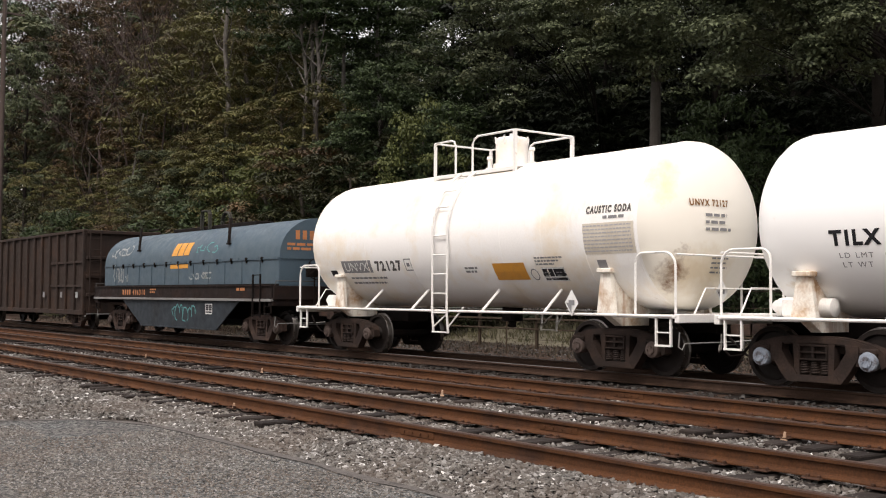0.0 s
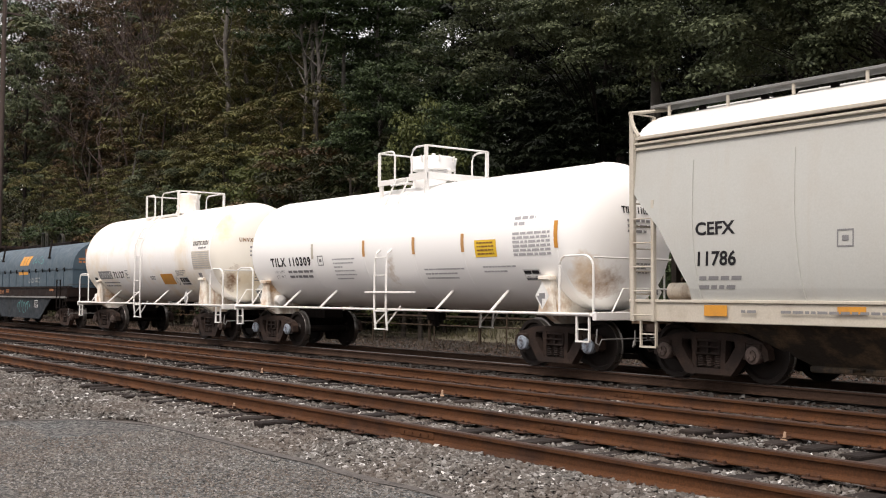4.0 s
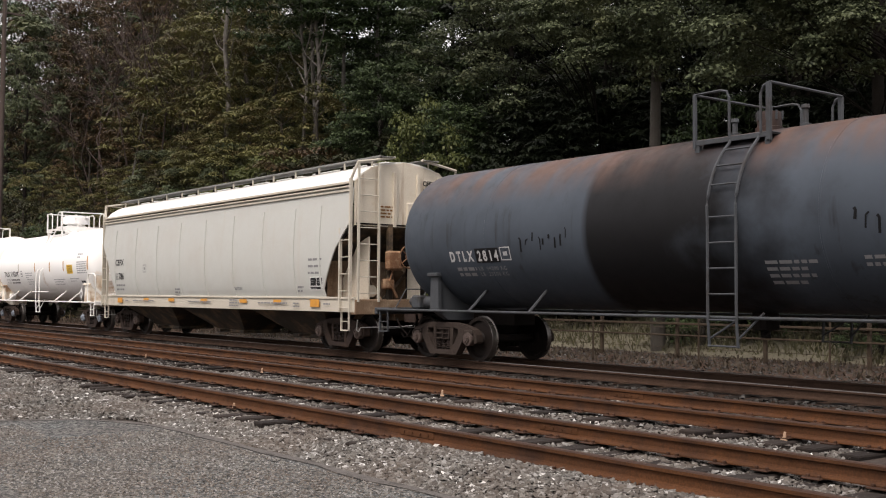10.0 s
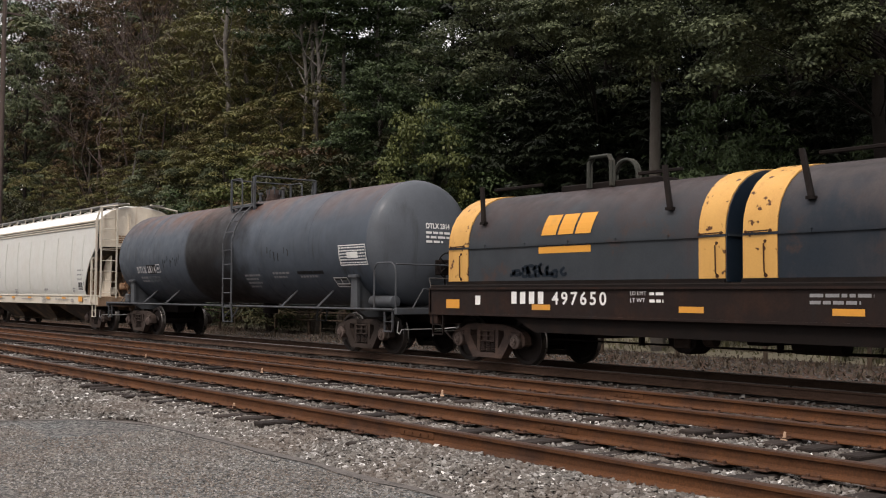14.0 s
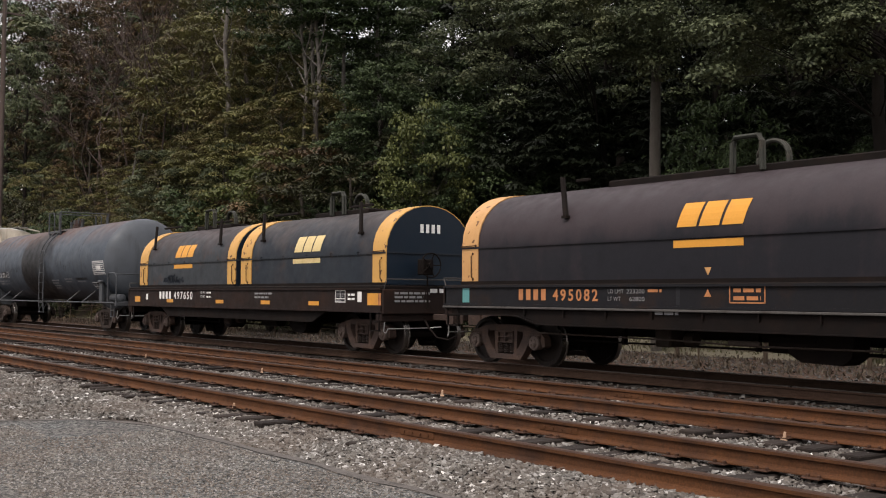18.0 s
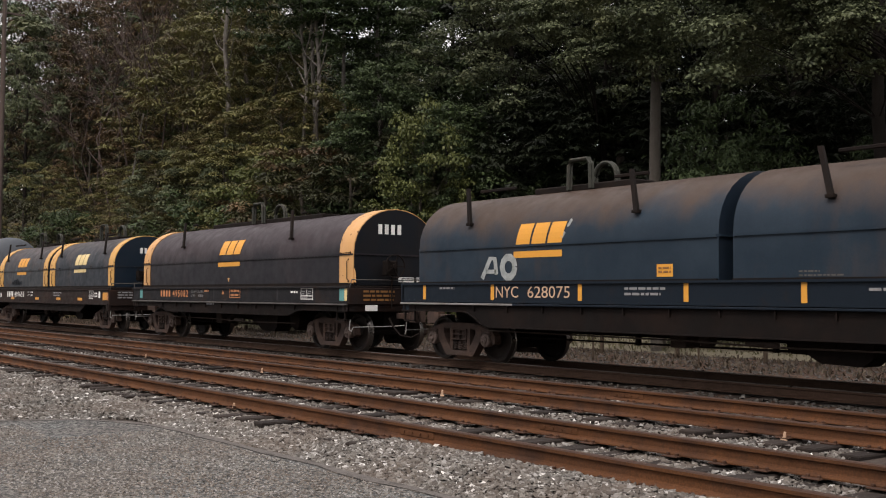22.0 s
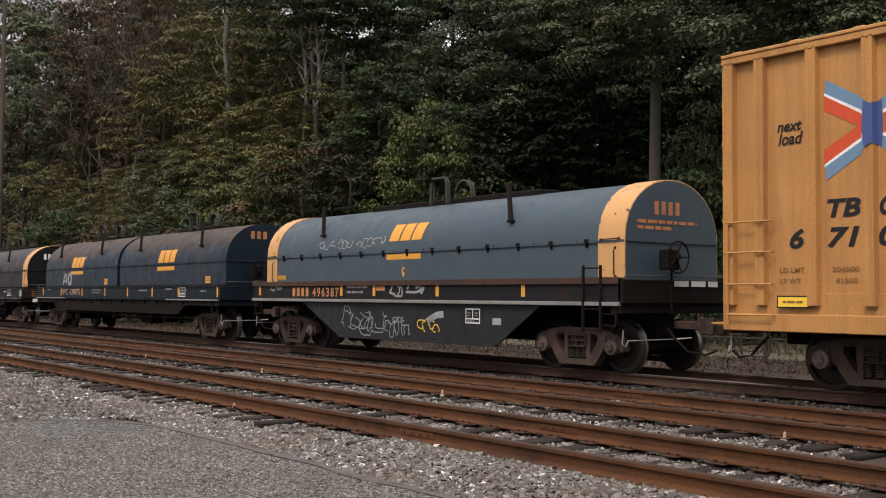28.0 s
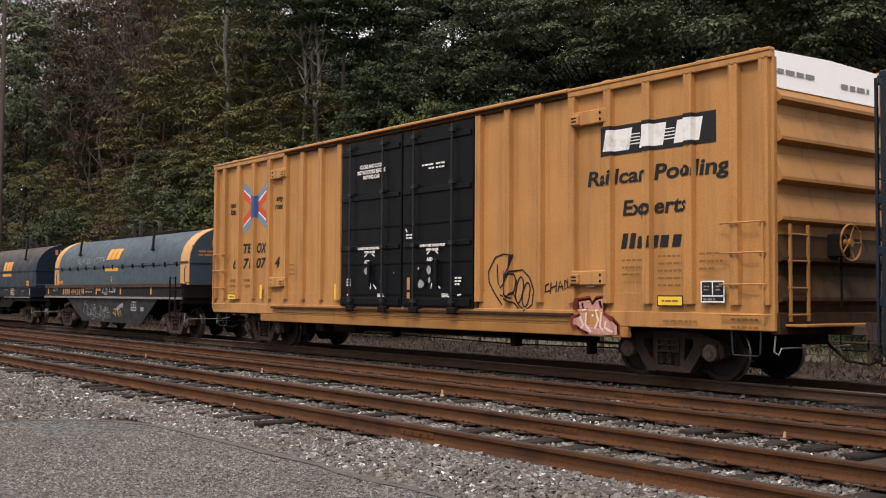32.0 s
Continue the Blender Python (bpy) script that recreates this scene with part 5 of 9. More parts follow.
        for s in (-1, 1):
            y = s * py
            bm = bmesh.new()
            box(bm, x0 - 0.02, x0 + 0.035, y - 0.025, y + 0.025, z - 0.1, zt)
            tube(bm, [(x0, y, z), (x0, y, zt), (ga - 0.16, y, zt), (ga - 0.05, y, zt - 0.03), (ga, y, zt - 0.13), (ga, y, z)], 0.024)
            part("platform_railing", bm, M[trim], car)
            bm = bmesh.new()
            tube(bm, [(gb, y, z), (gb, y, zt - 0.16), (gb + 0.06, y, zt - 0.05), (gb + 0.18, y, zt), (x1, y, zt)], 0.024)
            box(bm, x1 - 0.055, x1 + 0.02, y - 0.03, y + 0.03, z - 0.1, zt)
            part("platform_railing", bm, M[trim], car)
        bm = bmesh.new()
        tube(bm, [(x0, -py, zt), (x0, py, zt)], 0.022)
        part("platform_railing", bm, M[trim], car)
        bm = bmesh.new()
        tube(bm, [(x1, -py, zt), (x1, py, zt)], 0.024)
        part("platform_railing", bm, M[trim], car)
        # side ladder
        for s in (-1, 1):
            bm = bmesh.new()
            lx0, lx1 = ((0.14, 0.60) if thick else ((-0.36, 0.14) if x1 > 1.3 else (0.46, 1.0)))
            zl = 2.34 if thick else zc + 0.2
            for lx in (lx0, lx1):
                arc = [(lx, s * 1.52, 0.58), (lx, s * 1.56, 1.04), (lx, s * 1.56, 2.0 if thick else zc - 0.15)]
                if thick:
                    arc += [(lx, s * 1.52, 2.3), (lx, s * 1.42, 2.38)]
                else:
                    a0 = math.acos(min(1, (py - 0.02) / r))
                    for k in range(1, 9):
                        a = a0 * k / 8
                        arc.append((lx, s * (r + 0.08) * math.cos(a), zc + (r + 0.08) * math.sin(a)))
                    arc.append((lx, s * (py - 0.04), z + 0.02))
                tube(bm, arc, 0.026)
            tube(bm, [(lx0, s * 1.53, 0.70), (lx1 + 0.02, s * 1.5, 1.03)], 0.018)
            tube(bm, [(lx1 + 0.42, s * 1.45, 1.12), (lx1, s * 1.53, 0.70)], 0.018)
            ladder = part("side_ladder", bm, M[trim], car)
            steps = [(s * 1.555, 0.60 + 0.40 * i) for i in range(int((zl - 0.60) / 0.40) + 1)]
            if not thick:
                steps += [(s * (r + 0.08) * math.cos(a0 * k / 8), zc + (r + 0.08) * math.sin(a0 * k / 8)) for k in (3, 5, 7)]
            for ys, zs in steps:
                bm = bmesh.new()
                tube(bm, [(lx0, ys, zs), (lx1, ys, zs)], 0.017)
                part("rung", bm, M[trim], ladder)
            if thick:
                bm = bmesh.new()
                y0, y1 = sorted((s * 1.50, s * 1.62))
                bbox(bm, lx0 - 0.32, lx1 + 1.05, y0, y1, 1.40, 1.44, 0.008)
                part("step_board", bm, M[trim], car)
                bm = bmesh.new()
                for lx in (ga + 0.05, gb - 0.12):
                    tube(bm, [(lx, s * py, z), (lx - 0.12, s * (py + 0.22), zc + math.sqrt(r * r - (py + 0.22) ** 2) + 0.03)], 0.024)
                tube(bm, [(ga, s * (py + 0.1), z - 0.13), (gb - 0.15, s * (py + 0.1), z - 0.13)], 0.02)
                part("deck_step", bm, M[trim], car)
    if dome:
        bm = bmesh.new()
        x, dr, dz = dome
        top = zc + r
        spin(bm, [(-0.12, dr * 0.85), (dz - 0.40, dr * 0.85), (dz - 0.38, dr * 0.70), (dz - 0.33, dr * 0.70), (dz - 0.31, dr), (dz - 0.03, dr), (dz, dr * 0.92), (dz + 0.02, 0.05)] if dr > 0.45 else [(-0.12, dr * 1.15), (0.06, dr * 1.15), (0.07, dr), (dz - 0.05, dr), (dz, dr * 0.9), (dz, 0.05)], (x, 0, top), "z", 24)
        vd = part("valve_dome", bm, M[mat], car, smooth=30)
        for k in range(8):
            bm = bmesh.new()
            a = math.pi * (k + 0.5) / 4
            tube(bm, [(x + dr * 1.02 * math.cos(a), dr * 1.02 * math.sin(a), top + dz - 0.14), (x + dr * 1.06 * math.cos(a), dr * 1.06 * math.sin(a), top + dz + 0.01)], 0.02, 6)
            part("lid_bolt", bm, M[trim], vd)
        for dx, hh in ((-0.62, 0.28), (0.75, 0.34)):
            bm = bmesh.new()
            spin(bm, [(-0.1, 0.09), (0.03, 0.09), (0.04, 0.045), (hh - 0.08, 0.045), (hh - 0.06, 0.07), (hh, 0.06)], (x + dx, -0.1, top), "z", 10)
            part("relief_valve", bm, M[trim], car, smooth=30)
        bm = bmesh.new()
        tube(bm, [(x, 0, top + dz), (x, 0, top + dz + 0.10)], 0.05, 8)
        part("dome_knob", bm, M[trim], car)
    bm = bmesh.new()
    spin(bm, [(-0.18, 0.05), (-0.16, 0.22), (0.16, 0.22), (0.18, 0.05)], (0.4, 0, zc - r - 0.12), "z", 14)
    tube(bm, [(0.4, 0, zc - r - 0.25), (0.4, 0, zc - r - 0.42)], 0.08, 10)
    tube(bm, [(0.4, -0.1, zc - r - 0.36), (0.62, -0.3, zc - r - 0.38), (0.7, -0.3, zc - r - 0.3)], 0.02)
    part("bottom_outlet", bm, M["under"], car)
    for s in ((-1, 1) if low_rail else (-1,)):
        bm = bmesh.new()
        spin(bm, [(-0.5, 0.03), (-0.46, 0.14), (0.46, 0.14), (0.5, 0.03)], (s * (half - 1.25), -0.95, 1.21), "x", 14)
        part("air_tank" if s > 0 else "brake_cylinder", bm, M[trim], car, smooth=30)
    bm = bmesh.new()
    bbox(bm, -half + 0.95, -half + 1.25, -1.2, -0.85, 1.06, 1.36, 0.04)
    spin(bm, [(0, 0.06), (0.05, 0.10), (0.25, 0.10), (0.3, 0.05)], (-half + 0.7, -1.0, 1.22), "x", 12)
    part("brake_valve", bm, M[trim], car)
    truck(car, -tc / 2, truck_mat, cap)
    truck(car, tc / 2, truck_mat, cap)
    couplers(car, -half, half, 0.62)
    return car


def frame_mark(c, wall, x, z, w, h, mat):
    """A small square frame with a mark in it."""
    bm = wall.bm()
    for a, b, e, f in ((x, x + w, z, z + 0.022), (x, x + w, z + h - 0.022, z + h), (x, x + 0.022, z, z + h), (x + w - 0.022, x + w, z, z + h)):
        wall.quad(bm, a, b, e, f, steps=2)
    part("class_mark", bm, M[mat], c)
    plain_bars(c, wall, x + w * 0.3, z + h * 0.35, [w * 0.4], mat, h * 0.3, 0.02, 2)


def head_face(half, depth, r, zc):
    return Wall(lambda a, z, off: (half + depth * math.sqrt(max(0.02, 1 - (a * a + (z - zc) ** 2) / (r * r))) + off + 0.008, a, z))


def build_tank_cars():
    rail_wall = flat_side(-1.53)
    # caustic tank, yellowed white
    r, zc = 1.50, 2.61
    w = tank_side(r, zc)
    c = tank_car(-17.6, "white tank car with yellowed stains and rust near the saddles", 6.15, r, zc, 0.72, 8.8, 5.30, "white_tank", "white_rail", (-1.30, 1.40, 3.96, 0.76, 0.80, (-0.56, 0.02)), dome=(0.37, 0.35, 0.62), saddle_mat="white_rusty", head_mat="head_rust_shade", seams=(-4.31, -3.08, -1.36, 1.70, 2.88, 3.99, 5.24))
    sheet(c, w, -4.2, -2.95, 1.88, 2.16, "ink", "faded_patch", 0.004)
    words(c, w, "UNVX", -4.08, 1.92, 0.20, "white", width=1.0)
    words(c, w, "72127", -2.78, 1.92, 0.21, "ink_dark", width=1.02, bold=0.012, name="fleet_number", space=1.25)
    frame_mark(c, w, -1.62, 1.90, 0.26, 0.26, "ink")
    words(c, w, "CAUSTIC SODA", 4.08, 2.82, 0.12, "ink_dark", width=1.08, bold=0.010, space=1.3)
    plain_bars(c, w, 4.5, 2.71, [0.5], "ink", 0.05)
    for k in range(8):
        plain_bars(c, w, 4.02, 2.58 - k * 0.063, [1.14], "pale_ink", 0.024, 0.0, 60 + k, "data_panel")
    sheet(c, w, 3.98, 5.22, 2.10, 2.64, "tan_panel", "data_panel", 0.003)
    plain_bars(c, w, -4.0, 1.74, [1.5, 1.4], "ink", 0.04, 0.07, 5)
    sheet(c, w, 1.36, 2.30, 1.68, 2.00, "placard", "orange_panel", 0.014)
    bm = w.bm()
    w.stroke(bm, [(2.50 + 0.10 * math.cos(k * 0.524), 1.77 + 0.10 * math.sin(k * 0.524)) for k in range(13)], 0.02)
    part("round_mark", bm, M["ink"], c)
    plain_bars(c, w, 2.62, 2.06, [0.75, 0.65, 0.5], "ink", 0.03, 0.03, 7)
    acf_panel(c, w, 2.72, 1.64, 0.62, 0.25)
    plain_bars(c, w, 0.45, 1.90, [0.4, 0.35], "ink", 0.04, 0.03, 8)
    placard(c, rail_wall, 3.79, 1.24)
    sheet(c, w, 4.24, 4.46, 1.86, 2.0, "ink", "data_panel")
    sheet(c, w, -4.78, -4.50, 1.81, 1.95, "black", "data_panel")
    en = head_face(5.30, 0.72, r, zc)
    bm = en.bm()
    en.text(bm, "UNVX 72127", -0.85, 2.90, 0.11, width=0.85, bold=0.006, space=1.3)
    part("fleet_number", bm, M["brown_ink"], c)
    plain_bars(c, en, -0.55, 2.72, [0.5, 0.45, 0.6], "ink", 0.05, 0.07, 9, "end_marking")
    plain_bars(c, en, -0.35, 2.0, [0.4, 0.35, 0.4, 0.3], "ink", 0.03, 0.05, 10, "end_marking")
    placard(c, flat_end(6.05), -0.25, 1.45, 0.22)

    # clean white tank
    r, zc = 1.43, 2.50
    w = tank_side(r, zc)
    c = tank_car(-3.68, "clean white tank car with small orange seam stains", 6.98, r, zc, 0.70, 11.1, 6.02, "white_streaked", "white_rail", (-0.72, 1.17, 4.02, 0.69, 0.88, (-0.07, 0.60)), dome=(0.25, 0.52, 0.66), saddle_mat="white_rusty", cap="cap_blue", seams=(-2.88, -0.54, 1.44, 3.16, 5.93), head_mat="head_tilx")
    words(c, w, "TILX 110309", -5.07, 2.10, 0.21, "black", width=2.07, bold=0.012, name="fleet_number", space=1.25)
    frame_mark(c, w, -2.65, 2.08, 0.26, 0.24, "ink")
    words(c, w, "LD LMT", -4.95, 1.92, 0.075, "ink", width=0.52, space=1.3)
    words(c, w, "LT WT", -4.93, 1.79, 0.075, "ink", width=0.46, space=1.3)
    plain_bars(c, w, -4.25, 1.92, [1.25, 1.20], "ink", 0.06, 0.065, 5)
    for x, z, rows, sd in ((-1.95, 2.20, [1.0, 0.9, 0.4, 0.9, 0.9, 0.7], 1), (1.7, 1.90, [1.4, 1.1, 1.1], 2), (3.7, 1.92, [1.0, 0.7], 4)):
        plain_bars(c, w, x, z, rows, "pale_ink", 0.032, 0.06, sd)
    for x, m in ((-2.88, "hopper_sill"), (-0.54, "yellow_band"), (1.44, "yellow_band"), (3.16, "yellow_band"), (5.93, "placard")):
        sheet(c, w, x - 0.05, x + 0.05, 2.25, 2.62 if x < 5 else 2.75, m, "stain_streak", 0.009)
    sheet(c, w, 3.55, 4.22, 2.13, 2.47, "sign_yellow", "yellow_panel")
    plain_bars(c, w, 3.63, 2.40, [0.5, 0.52, 0.5, 0.52], "brown_ink", 0.028, 0.045, 3).location.y -= 0.004
    for k in range(6):
        plain_bars(c, w, 4.72, 2.53 - k * 0.08, [1.05], "pale_ink", 0.045, 0.0, 20 + k, "data_panel")
    plain_bars(c, w, 4.75, 2.82, [0.6, 0.3], "pale_ink", 0.06, 0.05, 9)
    acf_panel(c, w, 4.86, 1.65, 0.46, 0.22)
    placard(c, rail_wall, 5.70, 1.36, 0.26)
    placard(c, flat_end(6.75), 0.32, 1.44, 0.26)
    en = head_face(6.02, 0.70, r, zc)
    bm = en.bm()
    en.text(bm, "TILX 110309", -0.46, 2.90, 0.13, width=0.85, bold=0.006)
    part("fleet_number", bm, M["black"], c)
    plain_bars(c, en, -0.35, 2.74, [0.6, 0.6, 0.5], "ink", 0.05, 0.05, 9, "end_marking")
    plain_bars(c, en, -0.1, 1.95, [0.4, 0.3, 0.4], "ink", 0.03, 0.05, 10, "end_marking")

    # slate grey tank
    r, zc = 1.50, 2.60
    w = tank_side(r, zc)
    c = tank_car(30.6, "weathered slate-grey tank car with a black band and rust streaks", 8.95, r, zc, 0.55, 13.95, 7.76, "tank_soot", "grey_paint", (-0.26, 1.21, 3.90, 0.80, 0.98, (0.44, 1.04)), dome=(0.5, 0.20, 0.32), low_rail=True, truck_mat="truck_grey", head_mat="head_slate", seams=(-5.1, 2.4, 5.1, 7.74))
    sheet(c, w, -5.45, -4.72, 2.02, 2.30, "tank_black", "painted_patch", 0.006)
    words(c, w, "DTLX", -6.28, 2.06, 0.20, "grey_white", width=0.76, bold=0.012, name="fleet_number", space=1.55)
    bm = w.bm()
    w.text(bm, "2814", -5.38, 2.06, 0.20, 1.0, width=0.64, bold=0.010, off=0.014, space=1.5)
    part("fleet_number", bm, M["grey_white"], c)
    frame_mark(c, w, -4.68, 2.05, 0.30, 0.26, "grey_white")
    for s_, z in (("LB  94200 KG", 1.87), ("LB  35500 KG", 1.76)):
        words(c, w, s_, -5.46, z, 0.075, "ink", width=0.85, space=1.2)
    plain_bars(c, w, -6.15, 1.87, [0.62, 0.56], "ink", 0.065, 0.045, 4)
    for k in range(6):
        plain_bars(c, w, 6.56, 2.46 - k * 0.07, [1.1], "white", 0.026, 0.0, 40 + k, "data_panel")
    frame_mark(c, w, 6.52, 2.06, 1.18, 0.48, "white")
    acf_panel(c, w, 5.94, 1.56, 0.62, 0.23)
    for x, z, rows, sd in ((1.35, 1.86, [0.9, 0.7, 0.8, 0.6], 2), (3.0, 1.90, [0.9, 0.7], 3), (4.4, 1.80, [0.9], 4)):
        plain_bars(c, w, x, z, rows, "ink", 0.05, 0.05, sd)
    sheet(c, w, 4.3, 5.6, 1.88, 1.96, "tank_black", "painted_patch")
    rng = random.Random(8)
    for x in (-4.05, -3.9, -3.7, -3.5, -3.42, -3.25, -3.1, -2.95, -2.8, 2.95, 3.1, 3.3, 3.5, 3.85, 4.05):
        z1 = rng.uniform(2.42, 2.62)
        bm = w.bm()
        w.stroke(bm, [(x, z1 - rng.uniform(0.05, 0.28)), (x + 0.015, z1 - 0.04), (x + rng.uniform(-0.03, 0.08), z1)], rng.uniform(0.02, 0.05))
        part("scuff_mark", bm, M["tank_black"], c)
    en = head_face(7.76, 0.55, r, zc)
    bm = en.bm()
    en.text(bm, "DTLX 2814", -0.2, 2.93, 0.12, width=0.72, bold=0.006)
    part("fleet_number", bm, M["white"], c)
    plain_bars(c, en, -0.2, 2.80, [0.72, 0.72, 0.5], "white", 0.055, 0.05, 9, "end_marking")
    brake_wheel(c, 8.72, 0.15, 2.05, M["under"], 0.30)
# ---- covered hopper ----
def hopper_bulge(z):
    u = min(1.0, max(0.0, (z - 1.29) / 2.61))
    return 0.12 * math.sin(math.pi * u ** 0.7)


def build_hopper():
    car = car_root("covered_hopper", 12.45, "light grey covered hopper car with orange reflectors", "hopper car")
    L = 8.20
    z0, z1 = 1.29, 3.90
    for s in (-1, 1):
        bm = bmesh.new()
        y = s * 1.48
        notch = [(1.2, z0), (1.2, 1.50), (0.87, 2.07), (0.62, 2.47), (0.18, 2.92), (0.0, 3.12), (0.0, z1)]
        rows = []
        for z in sorted([b for a, b in notch[1:]] + [z0 + (z1 - z0) * k / 15 for k in range(15)]):
            a = next((p[0] + (q[0] - p[0]) * (z - p[1]) / (q[1] - p[1]) for p, q in zip(notch, notch[1:]) if p[1] <= z <= q[1]))
            yo = s * (1.48 + hopper_bulge(z))
            rows.append([bm.verts.new(p) for p in ((-L + a, yo, z), (L - a, yo, z), (L - a, yo - s * 0.03, z), (-L + a, yo - s * 0.03, z))])
        for p, q in zip(rows, rows[1:]):
            for i in range(4):
                bm.faces.new((p[i], p[(i + 1) % 4], q[(i + 1) % 4], q[i]))
        bm.faces.new(rows[0])
        bm.faces.new(rows[-1])
        bmesh.ops.recalc_face_normals(bm, faces=bm.faces)
        sd = part("side_sheet", bm, M["hopper"], car, smooth=30)
        for x in (-6.94, -5.07, -3.31, -1.53, 0.27, 2.08, 3.84, 5.54, 6.81):
            bm = bmesh.new()
            curve = [s * (1.48 + hopper_bulge(z0 + 2.25 * k / 12)) for k in range(13)]
            prism(bm, [(c + s * 0.020, z0 + 2.25 * k / 12) for k, c in enumerate(curve)] + [(c - s * 0.005, z0 + 2.25 * k / 12) for k, c in reversed(list(enumerate(curve)))], "x", x - 0.030, x + 0.030)
            for v in bm.verts:
                v.co.x += 0.14 * (1 - (v.co.z - z0) / 2.25) ** 2
            bmesh.ops.recalc_face_normals(bm, faces=bm.faces)
            part("side_rib", bm, M["hopper"], sd)
        for z, h, d in ((3.80, 0.05, 0.05), (3.895, 0.04, 0.07), (3.985, 0.06, 0.05)):
            bm = bmesh.new()
            bbox(bm, -L, L, min(y, y + s * d), max(y, y + s * d), z, z + h, 0.008)
            part("top_chord", bm, M["hopper_sill"], car)
        bm = bmesh.new()
        bbox(bm, -L - 0.1, L + 0.12, min(y + s * 0.03, y - s * 0.1), max(y + s * 0.03, y - s * 0.1), 0.95, z0 - 0.03, 0.01)
        bbox(bm, -L - 0.1, L + 0.12, min(y + s * 0.06, y - s * 0.1), max(y + s * 0.06, y - s * 0.1), z0 - 0.03, z0 + 0.02, 0.008)
        part("side_sill", bm, M["hopper_sill"], car)
    # roof
    bm = bmesh.new()
    pr = [(-1.48, 4.05)] + [(1.42 * math.sin(radians(-70 + 140 * k / 12)) / math.sin(radians(70)), 4.07 + 0.52 * (math.cos(radians(-70 + 140 * k / 12)) - math.cos(radians(70))) / (1 - math.cos(radians(70)))) for k in range(13)] + [(1.48, 4.05), (1.4, 4.0), (-1.4, 4.0)]
    prism(bm, pr, "x", -L, L)
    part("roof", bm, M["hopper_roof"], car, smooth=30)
    for s in (-1, 1):
        bm = bmesh.new()
        e = s * L
        prism(bm, [(-1.45, 3.0), (1.45, 3.0), (1.45, 4.05), (1.0, 4.4), (0.0, 4.58), (-1.0, 4.4), (-1.45, 4.05)], "x", e - 0.03, e + 0.03)
        ew = part("end_wall", bm, M["hopper_end"], car)
        for y in (-0.35, 0.35, 0.95):
            bm = bmesh.new()
            box(bm, e - 0.02, e + 0.09, y - 0.04, y + 0.04, 3.0, 4.3)
            part("wall_rib", bm, M["hopper_end"], ew)
        bm = bmesh.new()
        x0, x1 = e, e - s * 3.2
        prism(bm, [(e, 3.02), (e - s * 3.3, 1.05), (e - s * 3.3, 1.0), (e - s * 0.03, 2.95)], "y", -1.42, 1.42)
        part("slope_sheet", bm, M["pit"], car)
        # cross plate added to keep back light out of the notch, with two gussets
        bm = bmesh.new()
        prism(bm, [(-1.38, 1.2), (1.38, 1.2), (1.38, 2.2), (-1.38, 2.2)], "x", e - s * 1.32 - 0.02, e - s * 1.32 + 0.02)
        prism(bm, [(e - s * 0.1, 1.26), (e - s * 1.3, 1.26), (e - s * 1.3, 2.1), (e - s * 0.75, 1.9)], "y", -0.62, -0.58)
        prism(bm, [(e - s * 0.1, 1.26), (e - s * 1.3, 1.26), (e - s * 1.3, 2.1), (e - s * 0.75, 1.9)], "y", 0.58, 0.62)
        part("shear_plate", bm, M["hopper_grime"], car)
        bm = bmesh.new()
        bbox(bm, min(e, e - s * 2.4), max(e, e - s * 2.4), -0.3, 0.3, 0.75, 1.12, 0.02)
        bbox(bm, e - 0.08, e + 0.14, -1.5, 1.5, 0.90, 1.25, 0.015)
        bbox(bm, min(e, e - s * 1.3), max(e, e - s * 1.3), -1.4, 1.4, 1.22, 1.26, 0.01)
        part("end_platform", bm, M["hopper_grime"], car)
        bm = bmesh.new()
        for y in (-0.45, 0.3, 1.2):
            box(bm, e - 0.05, e + 0.06, y - 0.06, y + 0.06, 1.25, 3.05)
        prism(bm, [(-0.6, 1.25), (-0.5, 1.25), (1.2, 2.9), (1.1, 2.95)], "x", e - 0.12, e - 0.07)
        part("end_post", bm, M["pit"], car)
        # corner ladder on the side and on the end
        bm = bmesh.new()
        xs = (e - s * 0.02, e - s * 0.46)
        for x in xs:
            box(bm, x - 0.03, x + 0.03, -1.58, -1.51, 0.95, 2.95 if x != xs[0] else 4.1)
        rungs(bm, min(xs), max(xs), -1.57, [1.05 + 0.4 * k for k in range(5)])
        part("side_ladder", bm, M["hopper_sill"], car)
        bm = bmesh.new()
        xe = e + s * 0.14
        for y in (-1.42, -0.85):
            box(bm, xe - 0.025, xe + 0.025, y - 0.025, y + 0.025, 1.2, 4.48)
        for k in range(9):
            tube(bm, [(xe, -1.42, 1.4 + 0.385 * k), (xe, -0.85, 1.4 + 0.385 * k)], 0.014)
        tube(bm, [(e - s * 0.1, -1.5, 4.05), (e, -1.5, 4.2), (xe, -1.45, 4.48), (xe, -0.4, 4.66)], 0.035)
        tube(bm, [(e - s * 0.1, 1.5, 4.05), (e, 1.5, 4.2), (xe, 1.45, 4.48), (xe, 0.4, 4.66)], 0.035)
        part("end_ladder", bm, M["hopper_sill"], car)
        stirrup(car, e - s * 0.3, -1.5, 0.96, M["hopper_sill"], 0.36, 0.45)
